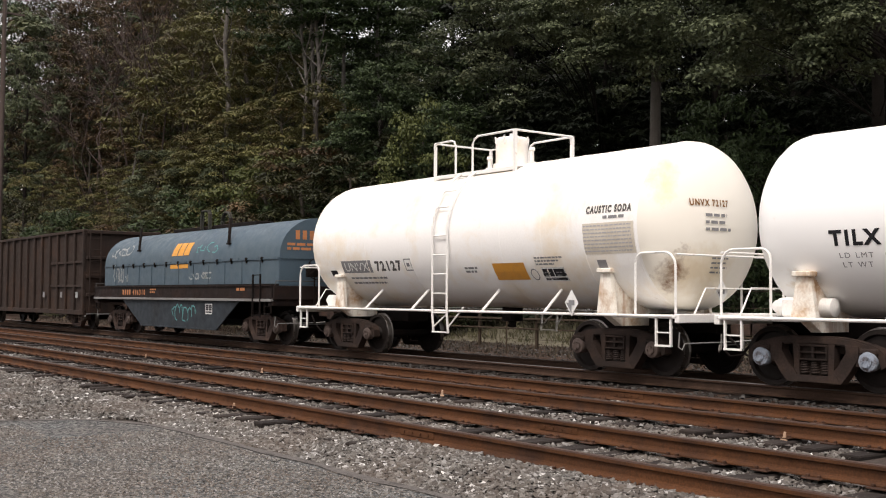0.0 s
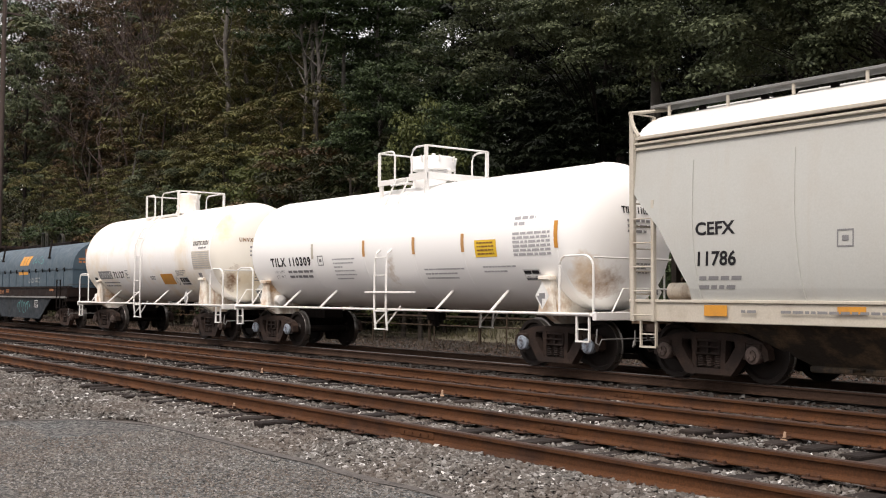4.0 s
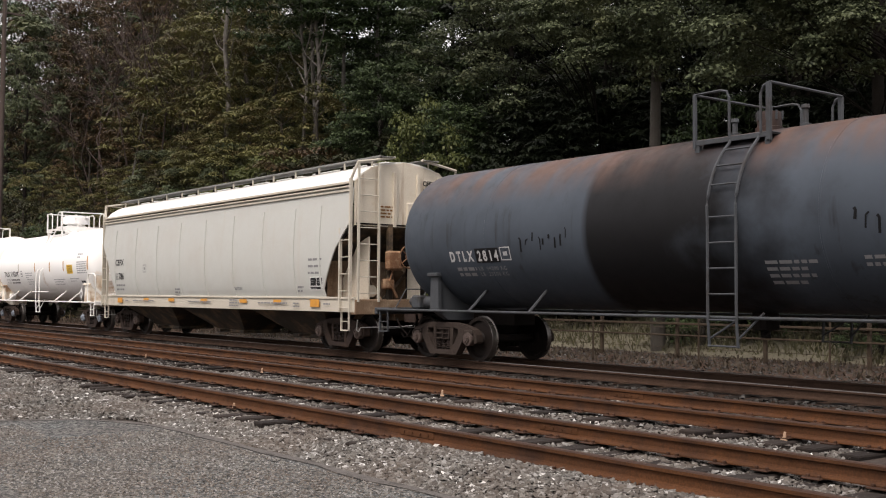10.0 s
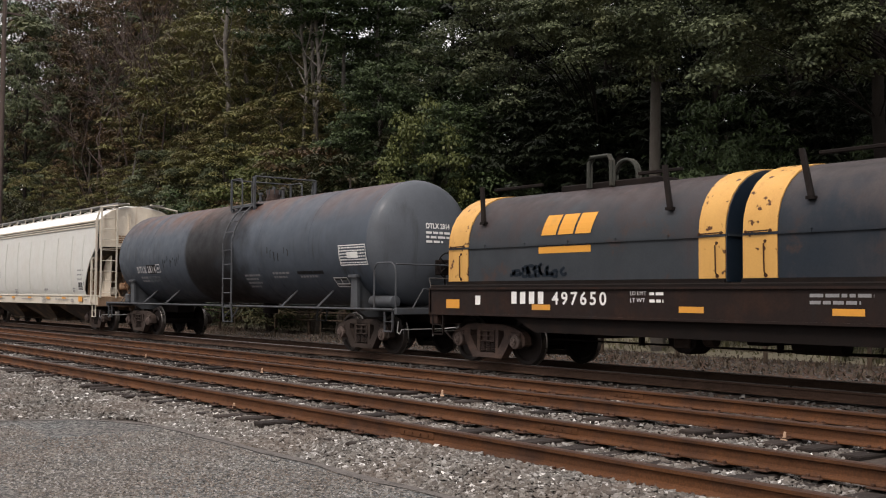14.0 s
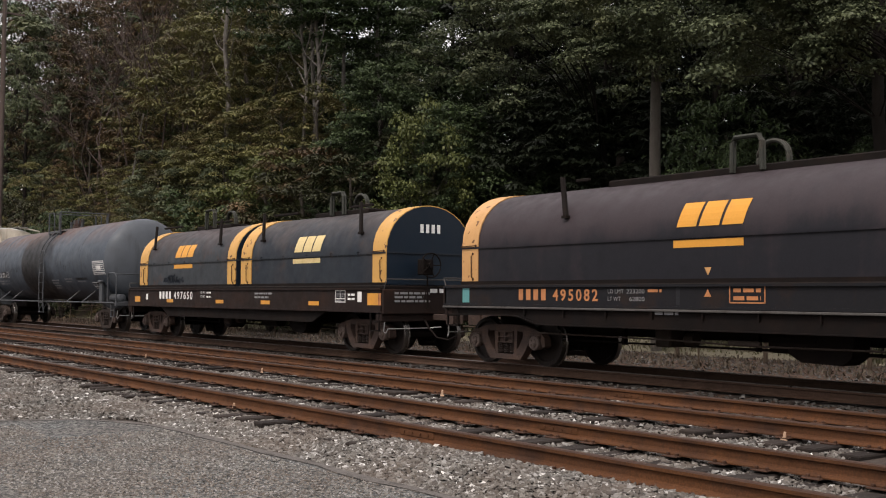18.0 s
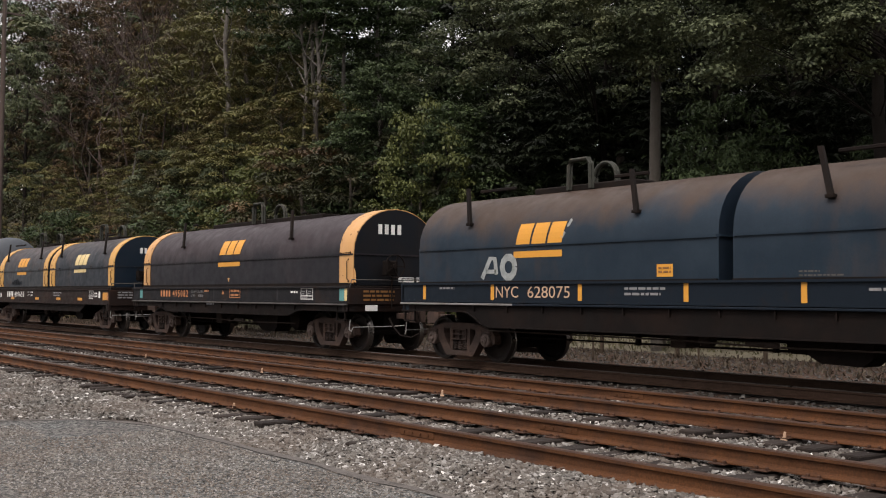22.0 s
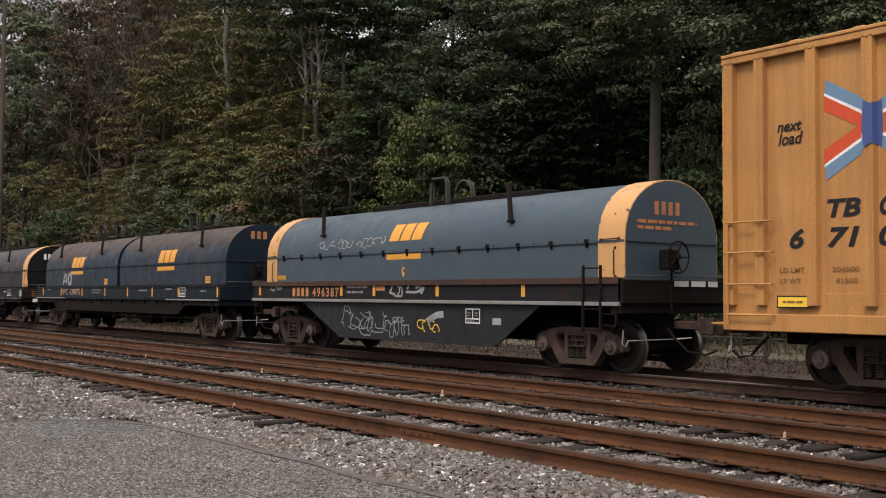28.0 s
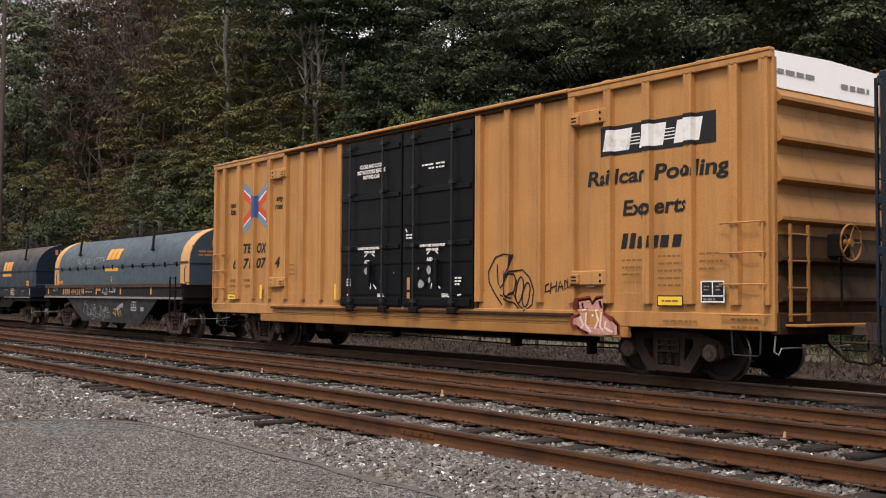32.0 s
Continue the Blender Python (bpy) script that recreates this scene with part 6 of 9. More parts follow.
    # roof walk with its brackets
    for s in (-1, 1):
        bm = bmesh.new()
        y0, y1 = sorted((s * 0.42, s * 0.86))
        bbox(bm, -L - 0.2, L + 0.2, y0, y1, 4.645, 4.665, 0.006)
        bbox(bm, -L - 0.2, L + 0.2, s * 0.86 - 0.012, s * 0.86 + 0.012, 4.635, 4.68, 0.005)
        rw = part("roof_walk", bm, M["grey_rail"], car)
        for k in range(14):
            x = -L + 0.2 + (2 * L - 0.4) * k / 13
            bm = bmesh.new()
            box(bm, x - 0.022, x + 0.022, s * 0.84 - 0.015, s * 0.84 + 0.015, 4.34, 4.64)
            part("bracket", bm, M["hopper_sill"], rw)
    for k in range(8):
        x = -L + 1.1 + (2 * L - 2.2) * k / 7
        bm = bmesh.new()
        bbox(bm, x - 0.75, x + 0.75, -0.36, 0.36, 4.53, 4.62, 0.03)
        part("hatch_cover", bm, M["hopper"], car)
    
    for k in range(13):
        x = -L + 0.7 + (2 * L - 1.4) * k / 12
        bm = bmesh.new()
        bbox(bm, x - 0.06, x + 0.06, -0.62, -0.52, 4.50, 4.60, 0.02)
        part("hatch_lock", bm, M["under"], car)
    # discharge bays
    for xc in (-4.55, 0.05, 4.75):
        bm = bmesh.new()
        lo = [(xc - 0.85, -0.55, 0.30), (xc + 0.85, -0.55, 0.30), (xc + 0.85, 0.55, 0.30), (xc - 0.85, 0.55, 0.30)]
        hi = [(xc - 2.0, -1.38, 1.0), (xc + 2.0, -1.38, 1.0), (xc + 2.0, 1.38, 1.0), (xc - 2.0, 1.38, 1.0)]
        v = [bm.verts.new(p) for p in lo + hi]
        for i in range(4):
            bm.faces.new((v[i], v[(i + 1) % 4], v[4 + (i + 1) % 4], v[4 + i]))
        bm.faces.new(v[:4][::-1])
        bm.faces.new(v[4:])
        bbox(bm, xc - 0.9, xc + 0.9, -0.62, 0.62, 0.22, 0.32, 0.02)
        tube(bm, [(xc, -0.95, 0.30), (xc, 0.9, 0.30)], 0.03)
        part("discharge_bay", bm, M["pit"], car)
    bm = bmesh.new()
    bbox(bm, -L + 0.3, L - 0.3, -0.2, 0.2, 0.85, 1.05, 0.02)
    part("centre_sill", bm, M["under"], car)
    w = Wall(lambda x, z, off: (x + 1.5 * hopper_bulge(z), -1.48 - hopper_bulge(z) - off, z))
    bm = w.bm()
    w.text(bm, "CEFX", -7.0, 2.33, 0.20, width=0.76, bold=0.008)
    w.text(bm, "11786", -6.95, 1.85, 0.22, width=0.73, bold=0.008)
    part("fleet_number", bm, M["black"], car)
    plain_bars(car, w, -6.9, 1.62, [0.8, 0.7], "ink", 0.06, 0.08, 3)
    frame_mark(car, w, -4.52, 2.06, 0.26, 0.25, "ink")
    words(car, w, "CAUTION", 2.06, 1.48, 0.08, "ink", width=0.52, bold=0.006)
    for x, z, rows, sd in ((-1.95, 1.48, [0.35, 0.35, 0.3], 1), (5.65, 1.52, [0.3, 0.25], 2), (6.15, 2.20, [0.65, 0.6, 0.6], 5)):
        plain_bars(car, w, x, z, rows, "ink", 0.055, 0.11 if sd == 5 else 0.04, sd)
    acf_panel(car, w, 6.26, 1.47, 0.60, 0.33)
    sw = flat_side(-1.545)
    for i, x in enumerate((-6.70, -4.38, -2.36, 0.0, 2.52, 4.46)):
        sheet(car, sw, x, x + 0.44, 1.13 if i else 1.06, 1.23, "placard", "reflector")
    sheet(car, sw, 6.36, 6.80, 1.06, 1.25, "placard", "reflector")
    for x, rows, sd in ((-6.0, [0.3], 1), (-5.3, [1.8], 2), (-0.9, [1.6], 3), (1.9, [0.5, 0.6, 0.55], 4), (3.6, [1.6], 5), (5.5, [0.3, 0.35], 6), (7.0, [0.3], 7)):
        plain_bars(car, sw, x, 1.12 if len(rows) < 3 else 1.18, rows, "ink", 0.04, 0.035, sd)
    en = flat_end(L + 0.04)
    bm = en.bm()
    en.text(bm, "CEFX", 0.50, 4.05, 0.12, width=0.38, bold=0.006)
    part("end_marking", bm, M["black"], car)
    bm = en.bm()
    en.text(bm, "11786", 0.50, 3.85, 0.12, width=0.36, bold=0.006)
    part("end_marking", bm, M["black"], car)
    plain_bars(car, en, -0.75, 3.45, [0.35, 0.35, 0.3, 0.35], "brown_ink", 0.04, 0.04, 8)
    # dark strip painted as shadow along the foot of the end wall
    sheet(car, en, -1.42, 1.42, 3.02, 3.06, "under", "shadow_gap", 0.002)
    brake_wheel(car, L + 0.35, -0.1, 2.28, M["rust_orange"], 0.28)
    bm = bmesh.new()
    bbox(bm, L + 0.02, L + 0.22, -0.62, -0.16, 1.95, 2.42, 0.05)
    bbox(bm, L + 0.0, L + 0.16, -0.70, -0.38, 1.50, 1.75, 0.04)
    tube(bm, [(L + 0.12, -0.4, 2.0), (L + 0.16, -0.55, 1.7), (L + 0.12, -0.3, 1.3)], 0.035)
    part("brake_housing", bm, M["rust_orange"], car)
    bm = bmesh.new()
    bbox(bm, L + 0.0, L + 0.10, 0.02, 0.42, 1.25, 3.6, 0.02)
    part("end_column", bm, M["hopper_end"], car)
    bm = bmesh.new()
    prism(bm, [(L - 0.1, 1.26), (L - 1.25, 1.26), (L - 1.25, 1.75), (L - 0.55, 2.6), (L - 0.1, 2.75)], "y", -0.98, -0.94)
    part("corner_gusset", bm, M["hopper_end"], car)
    for x in (L - 0.55, -L + 0.55):
        bm = bmesh.new()
        spin(bm, [(-0.35, 0.03), (-0.33, 0.15), (0.33, 0.15), (0.35, 0.03)], (x, -0.8, 1.45), "x", 14)
        part("air_tank", bm, M["hopper_end"], car, smooth=30)
    truck(car, -7.0, "truck_dark")
    truck(car, 6.97, "truck_dark")
    couplers(car, -L - 0.1, L + 0.12, 0.8)


# ---- box car ----
POSTS = sorted([s * (2.62 + 0.885 * k) for k in range(8) for s in (-1, 1)] + [-9.37, 9.37])


def drape(bm, dx=0.0, flanks=False):
    """Bends flat lettering, drawn on the plane y = 0, over the side posts of the box car."""
    for v in bm.verts:
        v.co.x += dx
    x0, x1 = min(v.co.x for v in bm.verts), max(v.co.x for v in bm.verts)
    for p in POSTS:
        for d in (-0.104, -0.080, 0.080, 0.104):
            if x0 < p + d < x1:
                bmesh.ops.bisect_plane(bm, geom=bm.verts[:] + bm.edges[:] + bm.faces[:], plane_co=(p + d, 0, 0), plane_no=(1, 0, 0))
    # stencilled letters miss the steep flanks of the posts
    if not flanks:
        bare = [f for f in bm.faces if 0.081 < min(abs(f.calc_center_median().x - p) for p in POSTS) < 0.103]
        bmesh.ops.delete(bm, geom=bare, context="FACES")
    for v in bm.verts:
        a = min(abs(v.co.x - p) for p in POSTS)
        v.co.y = v.co.y - 1.463 - 0.101 * max(0.0, min(1.0, (0.104 - a) / 0.024))
    return bm



def over_sill(bm):
    """Brings lettering that reaches below the side sheet out onto the sill."""
    bmesh.ops.bisect_plane(bm, geom=bm.verts[:] + bm.edges[:] + bm.faces[:], plane_co=(0, 0, 1.13), plane_no=(0, 0, 1))
    bmesh.ops.bisect_plane(bm, geom=bm.verts[:] + bm.edges[:] + bm.faces[:], plane_co=(0, 0, 1.425), plane_no=(0, 0, 1))
    for v in bm.verts:
        v.co.y = min(v.co.y, -1.518 if v.co.z < 1.129 else (-1.481 if v.co.z < 1.426 else 0.0))
    return bm


def build_box_car():
    car = car_root("box_car", 118.4, "mustard yellow high-cube box car with black double doors", "box car")
    L = 9.47
    ZB, ZT = 0.85, 5.08
    for s in (-1, 1):
        y = s * 1.46
        bm = bmesh.new()
        ya, yb = sorted((y, y - s * 0.04))
        box(bm, -L, -2.55, ya, yb, ZB + 0.15, ZT - 0.1)
        side = part("side_sheet", bm, M["box_yellow"], car)
        bm = bmesh.new()
        box(bm, 2.52, L, ya, yb, ZB + 0.15, ZT - 0.1)
        part("side_sheet", bm, M["box_yellow"], car)
        bm = bmesh.new()
        box(bm, -2.55, 2.52, ya, yb, 4.86, ZT - 0.1)
        part("door_header", bm, M["box_yellow"], car)
        for x0, x1 in ((-L, -2.55), (2.52, L)):
            for k in range(9):
                x = (2.62 + 0.885 * k if k < 8 else 9.37) * (1 if x0 > 0 else -1)
                bm = bmesh.new()
                prism(bm, [(x - 0.095, y), (x - 0.080, y + s * 0.10), (x - 0.036, y + s * 0.10), (x - 0.026, y + s * 0.088), (x + 0.026, y + s * 0.088), (x + 0.036, y + s * 0.10), (x + 0.080, y + s * 0.10), (x + 0.095, y)], "z", 1.24, ZT - 0.12)
                part("side_post", bm, M["box_yellow"], side)
        for x0, x1 in ((-L - 0.03, -5.30), (5.18, L + 0.03)):
            bm = bmesh.new()
            ya, yb = sorted((y - s * 0.03, y + s * 0.10))
            bbox(bm, x0, x1, ya, yb, ZT - 0.15, ZT - 0.045, 0.012)
            ya, yb = sorted((y - s * 0.03, y + s * 0.115))
            bbox(bm, x0, x1, ya, yb, ZT - 0.045, ZT + 0.012, 0.012)
            part("top_chord", bm, M["box_yellow"], car)
        bm = bmesh.new()
        ya, yb = sorted((y - s * 0.03, y + s * 0.17))
        bbox(bm, -5.30, 5.18, ya, yb, ZT - 0.055, ZT + 0.01, 0.015)
        part("door_hood", bm, M["box_yellow"], car)
        # upper track as a dark strip: the lip's shadow is in its colour
        bm = bmesh.new()
        ya, yb = sorted((y, y + s * 0.10))
        bbox(bm, -5.28, 5.16, ya, yb, ZT - 0.13, ZT - 0.055, 0.008)
        part("door_hood_track", bm, M["door_edge"], car)
        for k in range(19):
            bm = bmesh.new()
            x = -L + 0.26 + (2 * L - 0.52) * k / 18
            ya, yb = sorted((y + s * 0.02, y + s * 0.10))
            bbox(bm, x - 0.09, x + 0.09, ya, yb, ZT + 0.005, ZT + 0.03, 0.01)
            part("roof_seam_cap", bm, M["box_yellow"], car)
        # the lower strake on which the posts stand
        for x0, x1 in ((-L, -2.60), (2.57, L)):
            bm = bmesh.new()
            ya, yb = sorted((y - s * 0.01, y + s * 0.014))
            bbox(bm, x0, x1, ya, yb, ZB + 0.2, 1.42, 0.005)
            part("side_strake", bm, M["box_yellow"], car)
        # rusty strips whose dark colour also paints the shadow gap at the doors
        for x in (-2.555, 2.525):
            bm = bmesh.new()
            ya, yb = sorted((y - s * 0.01, y + s * 0.05))
            bbox(bm, x - 0.055, x + 0.055, ya, yb, 1.10, ZT - 0.16, 0.01)
            part("door_frame", bm, M["door_edge"], car)
        bm = bmesh.new()
        ya, yb = sorted((y - s * 0.05, y + s * 0.05))
        bbox(bm, -L, L, ya, yb, ZB, ZB + 0.26, 0.012)
        part("side_sill", bm, M["box_yellow"], car)
        bm = bmesh.new()
        bbox(bm, -6.6, 6.6, ya, yb, 0.66, ZB - 0.003, 0.012)
        part("lower_sill", bm, M["box_dirty"], car)
        ya, yb = sorted((y - s * 0.02, y + s * 0.13))
        bm = bmesh.new()
        bbox(bm, -5.9, 5.3, ya, yb, 1.00, 1.055, 0.008)
        part("door_track", bm, M["door_edge"], car)
        bm = bmesh.new()
        ya, yb = sorted((y - s * 0.02, y + s * 0.075))
        bbox(bm, -5.9, 5.3, ya, yb, 0.90, 0.945, 0.008)
        part("track_lip", bm, M["box_dirty"], car)
        # door pair
        for x0, x1 in ((-2.5, -0.03), (0.03, 2.47)):
            bm = bmesh.new()
            ya, yb = sorted((y + s * 0.02, y + s * 0.09))
            bbox(bm, x0, x1, ya, yb, 1.10, 4.91, 0.015)
            d = part("door", bm, M["door_black"], car, "black plug door")
            for z, hh in ((1.14, 0.16), (1.36, 0.03), (2.04, 0.03), (2.38, 0.11), (2.86, 0.03), (3.53, 0.11), (4.60, 0.12)):
                bm = bmesh.new()
                ya, yb = sorted((y + s * 0.09, y + s * (0.13 if hh > 0.05 else 0.105)))
                bbox(bm, x0 + 0.05, x1 - 0.05, ya, yb, z, z + hh, 0.012)
                part("door_rib", bm, M["door_black"], d)
            bm = bmesh.new()
            ya, yb = sorted((y + s * 0.12, y + s * 0.20))
            bbox(bm, x0 + 1.26, x0 + 1.36, ya, yb, 1.55, 2.12, 0.02)
            part("door_lever", bm, M["door_black"], d)
            for x in (x0 + 0.50, x0 + 1.84):
                bm = bmesh.new()
                tube(bm, [(x, y + s * 0.17, 1.14), (x, y + s * 0.17, 4.90)], 0.022, 8)
                for z in (1.2, 2.4, 3.65, 4.72):
                    box(bm, x - 0.07, x + 0.07, min(y + s * 0.1, y + s * 0.2), max(y + s * 0.1, y + s * 0.2), z, z + 0.08)
                part("lock_bar", bm, M["lock_steel"], d)
            for x in (x0 + 0.50, x0 + 1.84):
                bm = bmesh.new()
                bbox(bm, x - 0.14, x + 0.14, min(y + s * 0.08, y + s * 0.2), max(y + s * 0.08, y + s * 0.2), 0.98, 1.12, 0.02)
                part("door_roller", bm, M["under"], d)
        for x in (-5.6, 5.72):
            for z in (1.55, 4.38):
                bm = bmesh.new()
                ya, yb = sorted((y, y + s * 0.12))
                bbox(bm, x - 0.42, x + 0.42, ya, yb, z, z + 0.26, 0.02)
                end = -0.30 if x > 0 else 0.30
                bbox(bm, x + end - 0.10, x + end + 0.10, *sorted((y + s * 0.11, y + s * 0.17)), z + 0.02, z + 0.20, 0.015)
                stop = part("door_stop", bm, M["box_yellow"], side)
                for dz in (0.07, 0.18):
                    bm = bmesh.new()
                    disc(bm, (x - end, y + s * 0.118, z + dz), 0.026, s * 0.008, "y", 8)
                    part("bolt_hole", bm, M["under"], stop)
                for dz in (0.07, 0.13):
                    bm = bmesh.new()
                    box(bm, x + end - 0.06, x + end + 0.06, *sorted((y + s * 0.165, y + s * 0.175)), z + dz, z + dz + 0.025)
                    part("slot", bm, M["under"], stop)
        # ladder at the corners
        for e in (-L, L):
            bm = bmesh.new()
            a, b = sorted((e, e - math.copysign(0.95, e)))
            for z in (1.09, 1.55, 2.03, 2.49):
                tube(bm, [(a + 0.06, y + s * 0.07, z), (a + 0.06, y + s * 0.13, z), (b - 0.06, y + s * 0.13, z), (b - 0.06, y + s * 0.07, z)], 0.016)
            xs = e - math.copysign(0.10, e)
            tube(bm, [(xs, y + s * 0.13, 0.95), (xs, y + s * 0.13, 2.52)], 0.016)
            part("side_ladder", bm, M["box_yellow"], car)
            bm = bmesh.new()
            xm = e - math.copysign(0.5, e)
            tube(bm, [(xm - 0.27, y, ZB + 0.05), (xm - 0.25, y, 0.50), (xm - 0.22, y, 0.47), (xm + 0.22, y, 0.47), (xm + 0.25, y, 0.50), (xm + 0.27, y, ZB + 0.05)], 0.014)
            part("step_stirrup", bm, M["lock_steel"], car)
    bm = bmesh.new()
    pr = [(-1.46, ZT - 0.06), (-1.0, ZT - 0.01), (0, ZT + 0.02), (1.0, ZT - 0.01), (1.46, ZT - 0.06), (1.4, ZT - 0.12), (-1.4, ZT - 0.12)]
    prism(bm, pr, "x", -L + 0.06, L - 0.06)
    part("roof", bm, M["grey_rail"], car)
    for e in (-L, L):
        s = math.copysign(1, e)
        bm = bmesh.new()
        x0, x1 = sorted((e, e - s * 0.05))
        box(bm, x0, x1, -1.42, 1.42, 2.30, 4.50)
        ew = part("end_wall", bm, M["box_dirty"], car)
        bm = bmesh.new()
        box(bm, x0, x1, -1.42, 1.42, ZB + 0.1, 2.298)
        part("lower_end_sheet", bm, M["end_dark"], ew, "dark brown lower end sheet")
        bm = bmesh.new()
        prism(bm, [(-1.45, 4.50), (1.45, 4.50), (1.45, ZT - 0.03), (0, ZT + 0.01), (-1.45, ZT - 0.03)], "x", min(e + s * 0.02, e - s * 0.05), max(e + s * 0.02, e - s * 0.05))
        part("white_end_band", bm, M["band_white"], ew, "white warning band")
        for k in range(6):
            z = 4.36 - 0.60 * k
            bm = bmesh.new()
            prism(bm, [(e, z - 0.11), (e + s * 0.13, z - 0.05), (e + s * 0.13, z), (e, z + 0.34)] if k else [(e, z - 0.11), (e + s * 0.13, z - 0.05), (e + s * 0.13, z), (e, z + 0.13)], "y", -1.42, 1.42)
            part("end_rib", bm, M["box_dirty" if k < 4 else "end_dark"], ew)
        bm = bmesh.new()
        bbox(bm, e - 0.08, e + 0.08, -1.44, 1.44, ZB - 0.05, ZB + 0.28, 0.015)
        part("end_sill", bm, M["end_dark"], car)
        for y in (-1.45, 1.45):
            bm = bmesh.new()
            bbox(bm, e - 0.06, e + 0.04, y - 0.05, y + 0.05, ZB, ZT - 0.12, 0.012)
            part("corner_post", bm, M["box_yellow"], car)
        bm = bmesh.new()
        for y in (-1.25, -0.80):
            box(bm, e + s * 0.14 - 0.02, e + s * 0.14 + 0.02, y - 0.02, y + 0.02, 1.0, 2.45)
        for k in range(4):
            tube(bm, [(e + s * 0.14, -1.3, 1.1 + 0.4 * k), (e + s * 0.14, -0.75, 1.1 + 0.4 * k)], 0.016)
        bbox(bm, min(e, e + s * 0.45), max(e, e + s * 0.45), -1.3, 0.9, 0.92, 0.96, 0.01)
        part("end_ladder", bm, M["box_dirty"], car)
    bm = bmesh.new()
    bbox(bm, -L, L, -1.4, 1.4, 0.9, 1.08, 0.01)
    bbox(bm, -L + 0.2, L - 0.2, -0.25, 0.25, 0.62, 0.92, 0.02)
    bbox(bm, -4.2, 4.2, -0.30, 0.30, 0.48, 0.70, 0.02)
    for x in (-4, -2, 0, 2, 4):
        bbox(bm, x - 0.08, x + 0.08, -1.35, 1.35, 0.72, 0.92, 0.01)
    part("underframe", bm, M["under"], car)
    bm = bmesh.new()
    spin(bm, [(-0.5, 0.05), (-0.47, 0.2), (0.47, 0.2), (0.5, 0.05)], (-3.4, -0.7, 0.62), "x", 14)
    bbox(bm, -4.6, -4.2, -1.0, -0.6, 0.45, 0.78, 0.03)
    tube(bm, [(-6, -0.4, 0.5), (6, -0.4, 0.5)], 0.025)
    part("brake_gear", bm, M["truck_grey"], car)
    for x, wd, zb in ((-5.2, 0.10, 0.34), (-1.2, 0.06, 0.40), (3.0, 0.08, 0.36), (5.1, 0.05, 0.30)):
        bm = bmesh.new()
        bbox(bm, x - wd, x + wd, -0.95, -0.75, zb, 0.92, 0.015)
        part("hanger", bm, M["under"], car)
    bm = bmesh.new()
    tube(bm, [(-6.2, -0.85, 0.42), (-1.0, -0.85, 0.46), (3.0, -0.85, 0.40), (6.0, -0.85, 0.44)], 0.016)
    part("pipe", bm, M["under"], car)
    w = flat_side(-1.54)
    fl = flat_side(-1.463)
    flat = flat_side(0.0)
    # crossed chevron emblem
    for sx in (-1, 1):
        for sz in (-1, 1):
            for m, pts in (("pale_blue", ((0.74, 0.72), (0.77, 0.53), (0.115, 0.17), (0.09, 0.33))), ("white", ((0.77, 0.53), (0.775, 0.493), (0.135, 0.13), (0.115, 0.17))), ("red", ((0.775, 0.493), (0.78, 0.285), (0.25, 0.0), (0.15, 0.0), (0.135, 0.13)))):
                bm = flat.bm()
                flat.poly(bm, [(-6.86 + sx * a, 3.74 + sz * b) for a, b in pts], 0.004)
                part("emblem", drape(bm, -0.13, True), M[m], car, "chevron arm of an emblem")
    bm = flat.bm()
    flat.poly(bm, [(-6.97, 3.41), (-6.86, 3.47), (-6.75, 3.41), (-6.745, 3.60), (-6.735, 3.74), (-6.745, 3.88), (-6.75, 4.07), (-6.86, 4.01), (-6.97, 4.07), (-6.985, 3.88), (-6.995, 3.74), (-6.985, 3.60)], 0.006)
    part("emblem", drape(bm, -0.13, True), M["purple"], car, "violet heart of an emblem")
    bm = flat.bm()
    flat.text(bm, "next", -8.42, 3.80, 0.16, slant=0.25, bold=0.006, width=0.42)
    flat.text(bm, "load", -8.40, 3.60, 0.18, slant=0.25, bold=0.006, width=0.42)
    flat.text(bm, "any", -5.74, 3.82, 0.15, slant=0.25, bold=0.006, width=0.40)
    flat.text(bm, "road", -5.80, 3.60, 0.17, slant=0.25, bold=0.006, width=0.45)
    flat.text(bm, "TB", -7.60, 2.50, 0.25, slant=0.22, bold=0.012, width=0.52)
    flat.text(bm, "OX", -6.80, 2.49, 0.26, slant=0.22, bold=0.012, width=0.56)
    for s_, x, wd in (("6", -8.22, 0.24), ("71", -7.60, 0.5), ("07", -6.82, 0.57), ("4", -5.78, 0.27)):
        flat.text(bm, s_, x, 2.08, 0.27, slant=0.22, bold=0.012, width=wd)
    part("lettering", drape(bm, -0.13), M["black"], car)
    bm = flat.bm()
    for s_, x, z, wd in (("LD LMT", -8.42, 1.72, 0.42), ("LT WT", -8.42, 1.56, 0.36), ("204500", -7.56, 1.72, 0.42), ("81500", -7.50, 1.56, 0.34)):
        flat.text(bm, s_, x, z, 0.07, width=wd, bold=0.003)
    part("lettering", drape(bm, -0.10), M["brown_ink"], car)
    bm = flat.bm()
    flat.text(bm, "Railcar Pooling", 5.68, 3.30, 0.26, slant=0.12, bold=0.010, width=3.10)
    flat.text(bm, "Experts", 6.52, 2.74, 0.26, slant=0.12, bold=0.010, width=1.45)
    part("lettering", drape(bm, -0.07), M["black"], car)
    bm = flat.bm()
    for k, (a, h) in enumerate(((0, 0.26), (0.18, 0.26), (0.36, 0.20), (0.64, 0.20), (0.86, 0.20), (1.12, 0.20))):
        flat.quad(bm, 6.48 + a, 6.48 + a + (0.12 if h > 0.2 else 0.17), 2.17, 2.17 + h, 0.006, 0.2, 1)
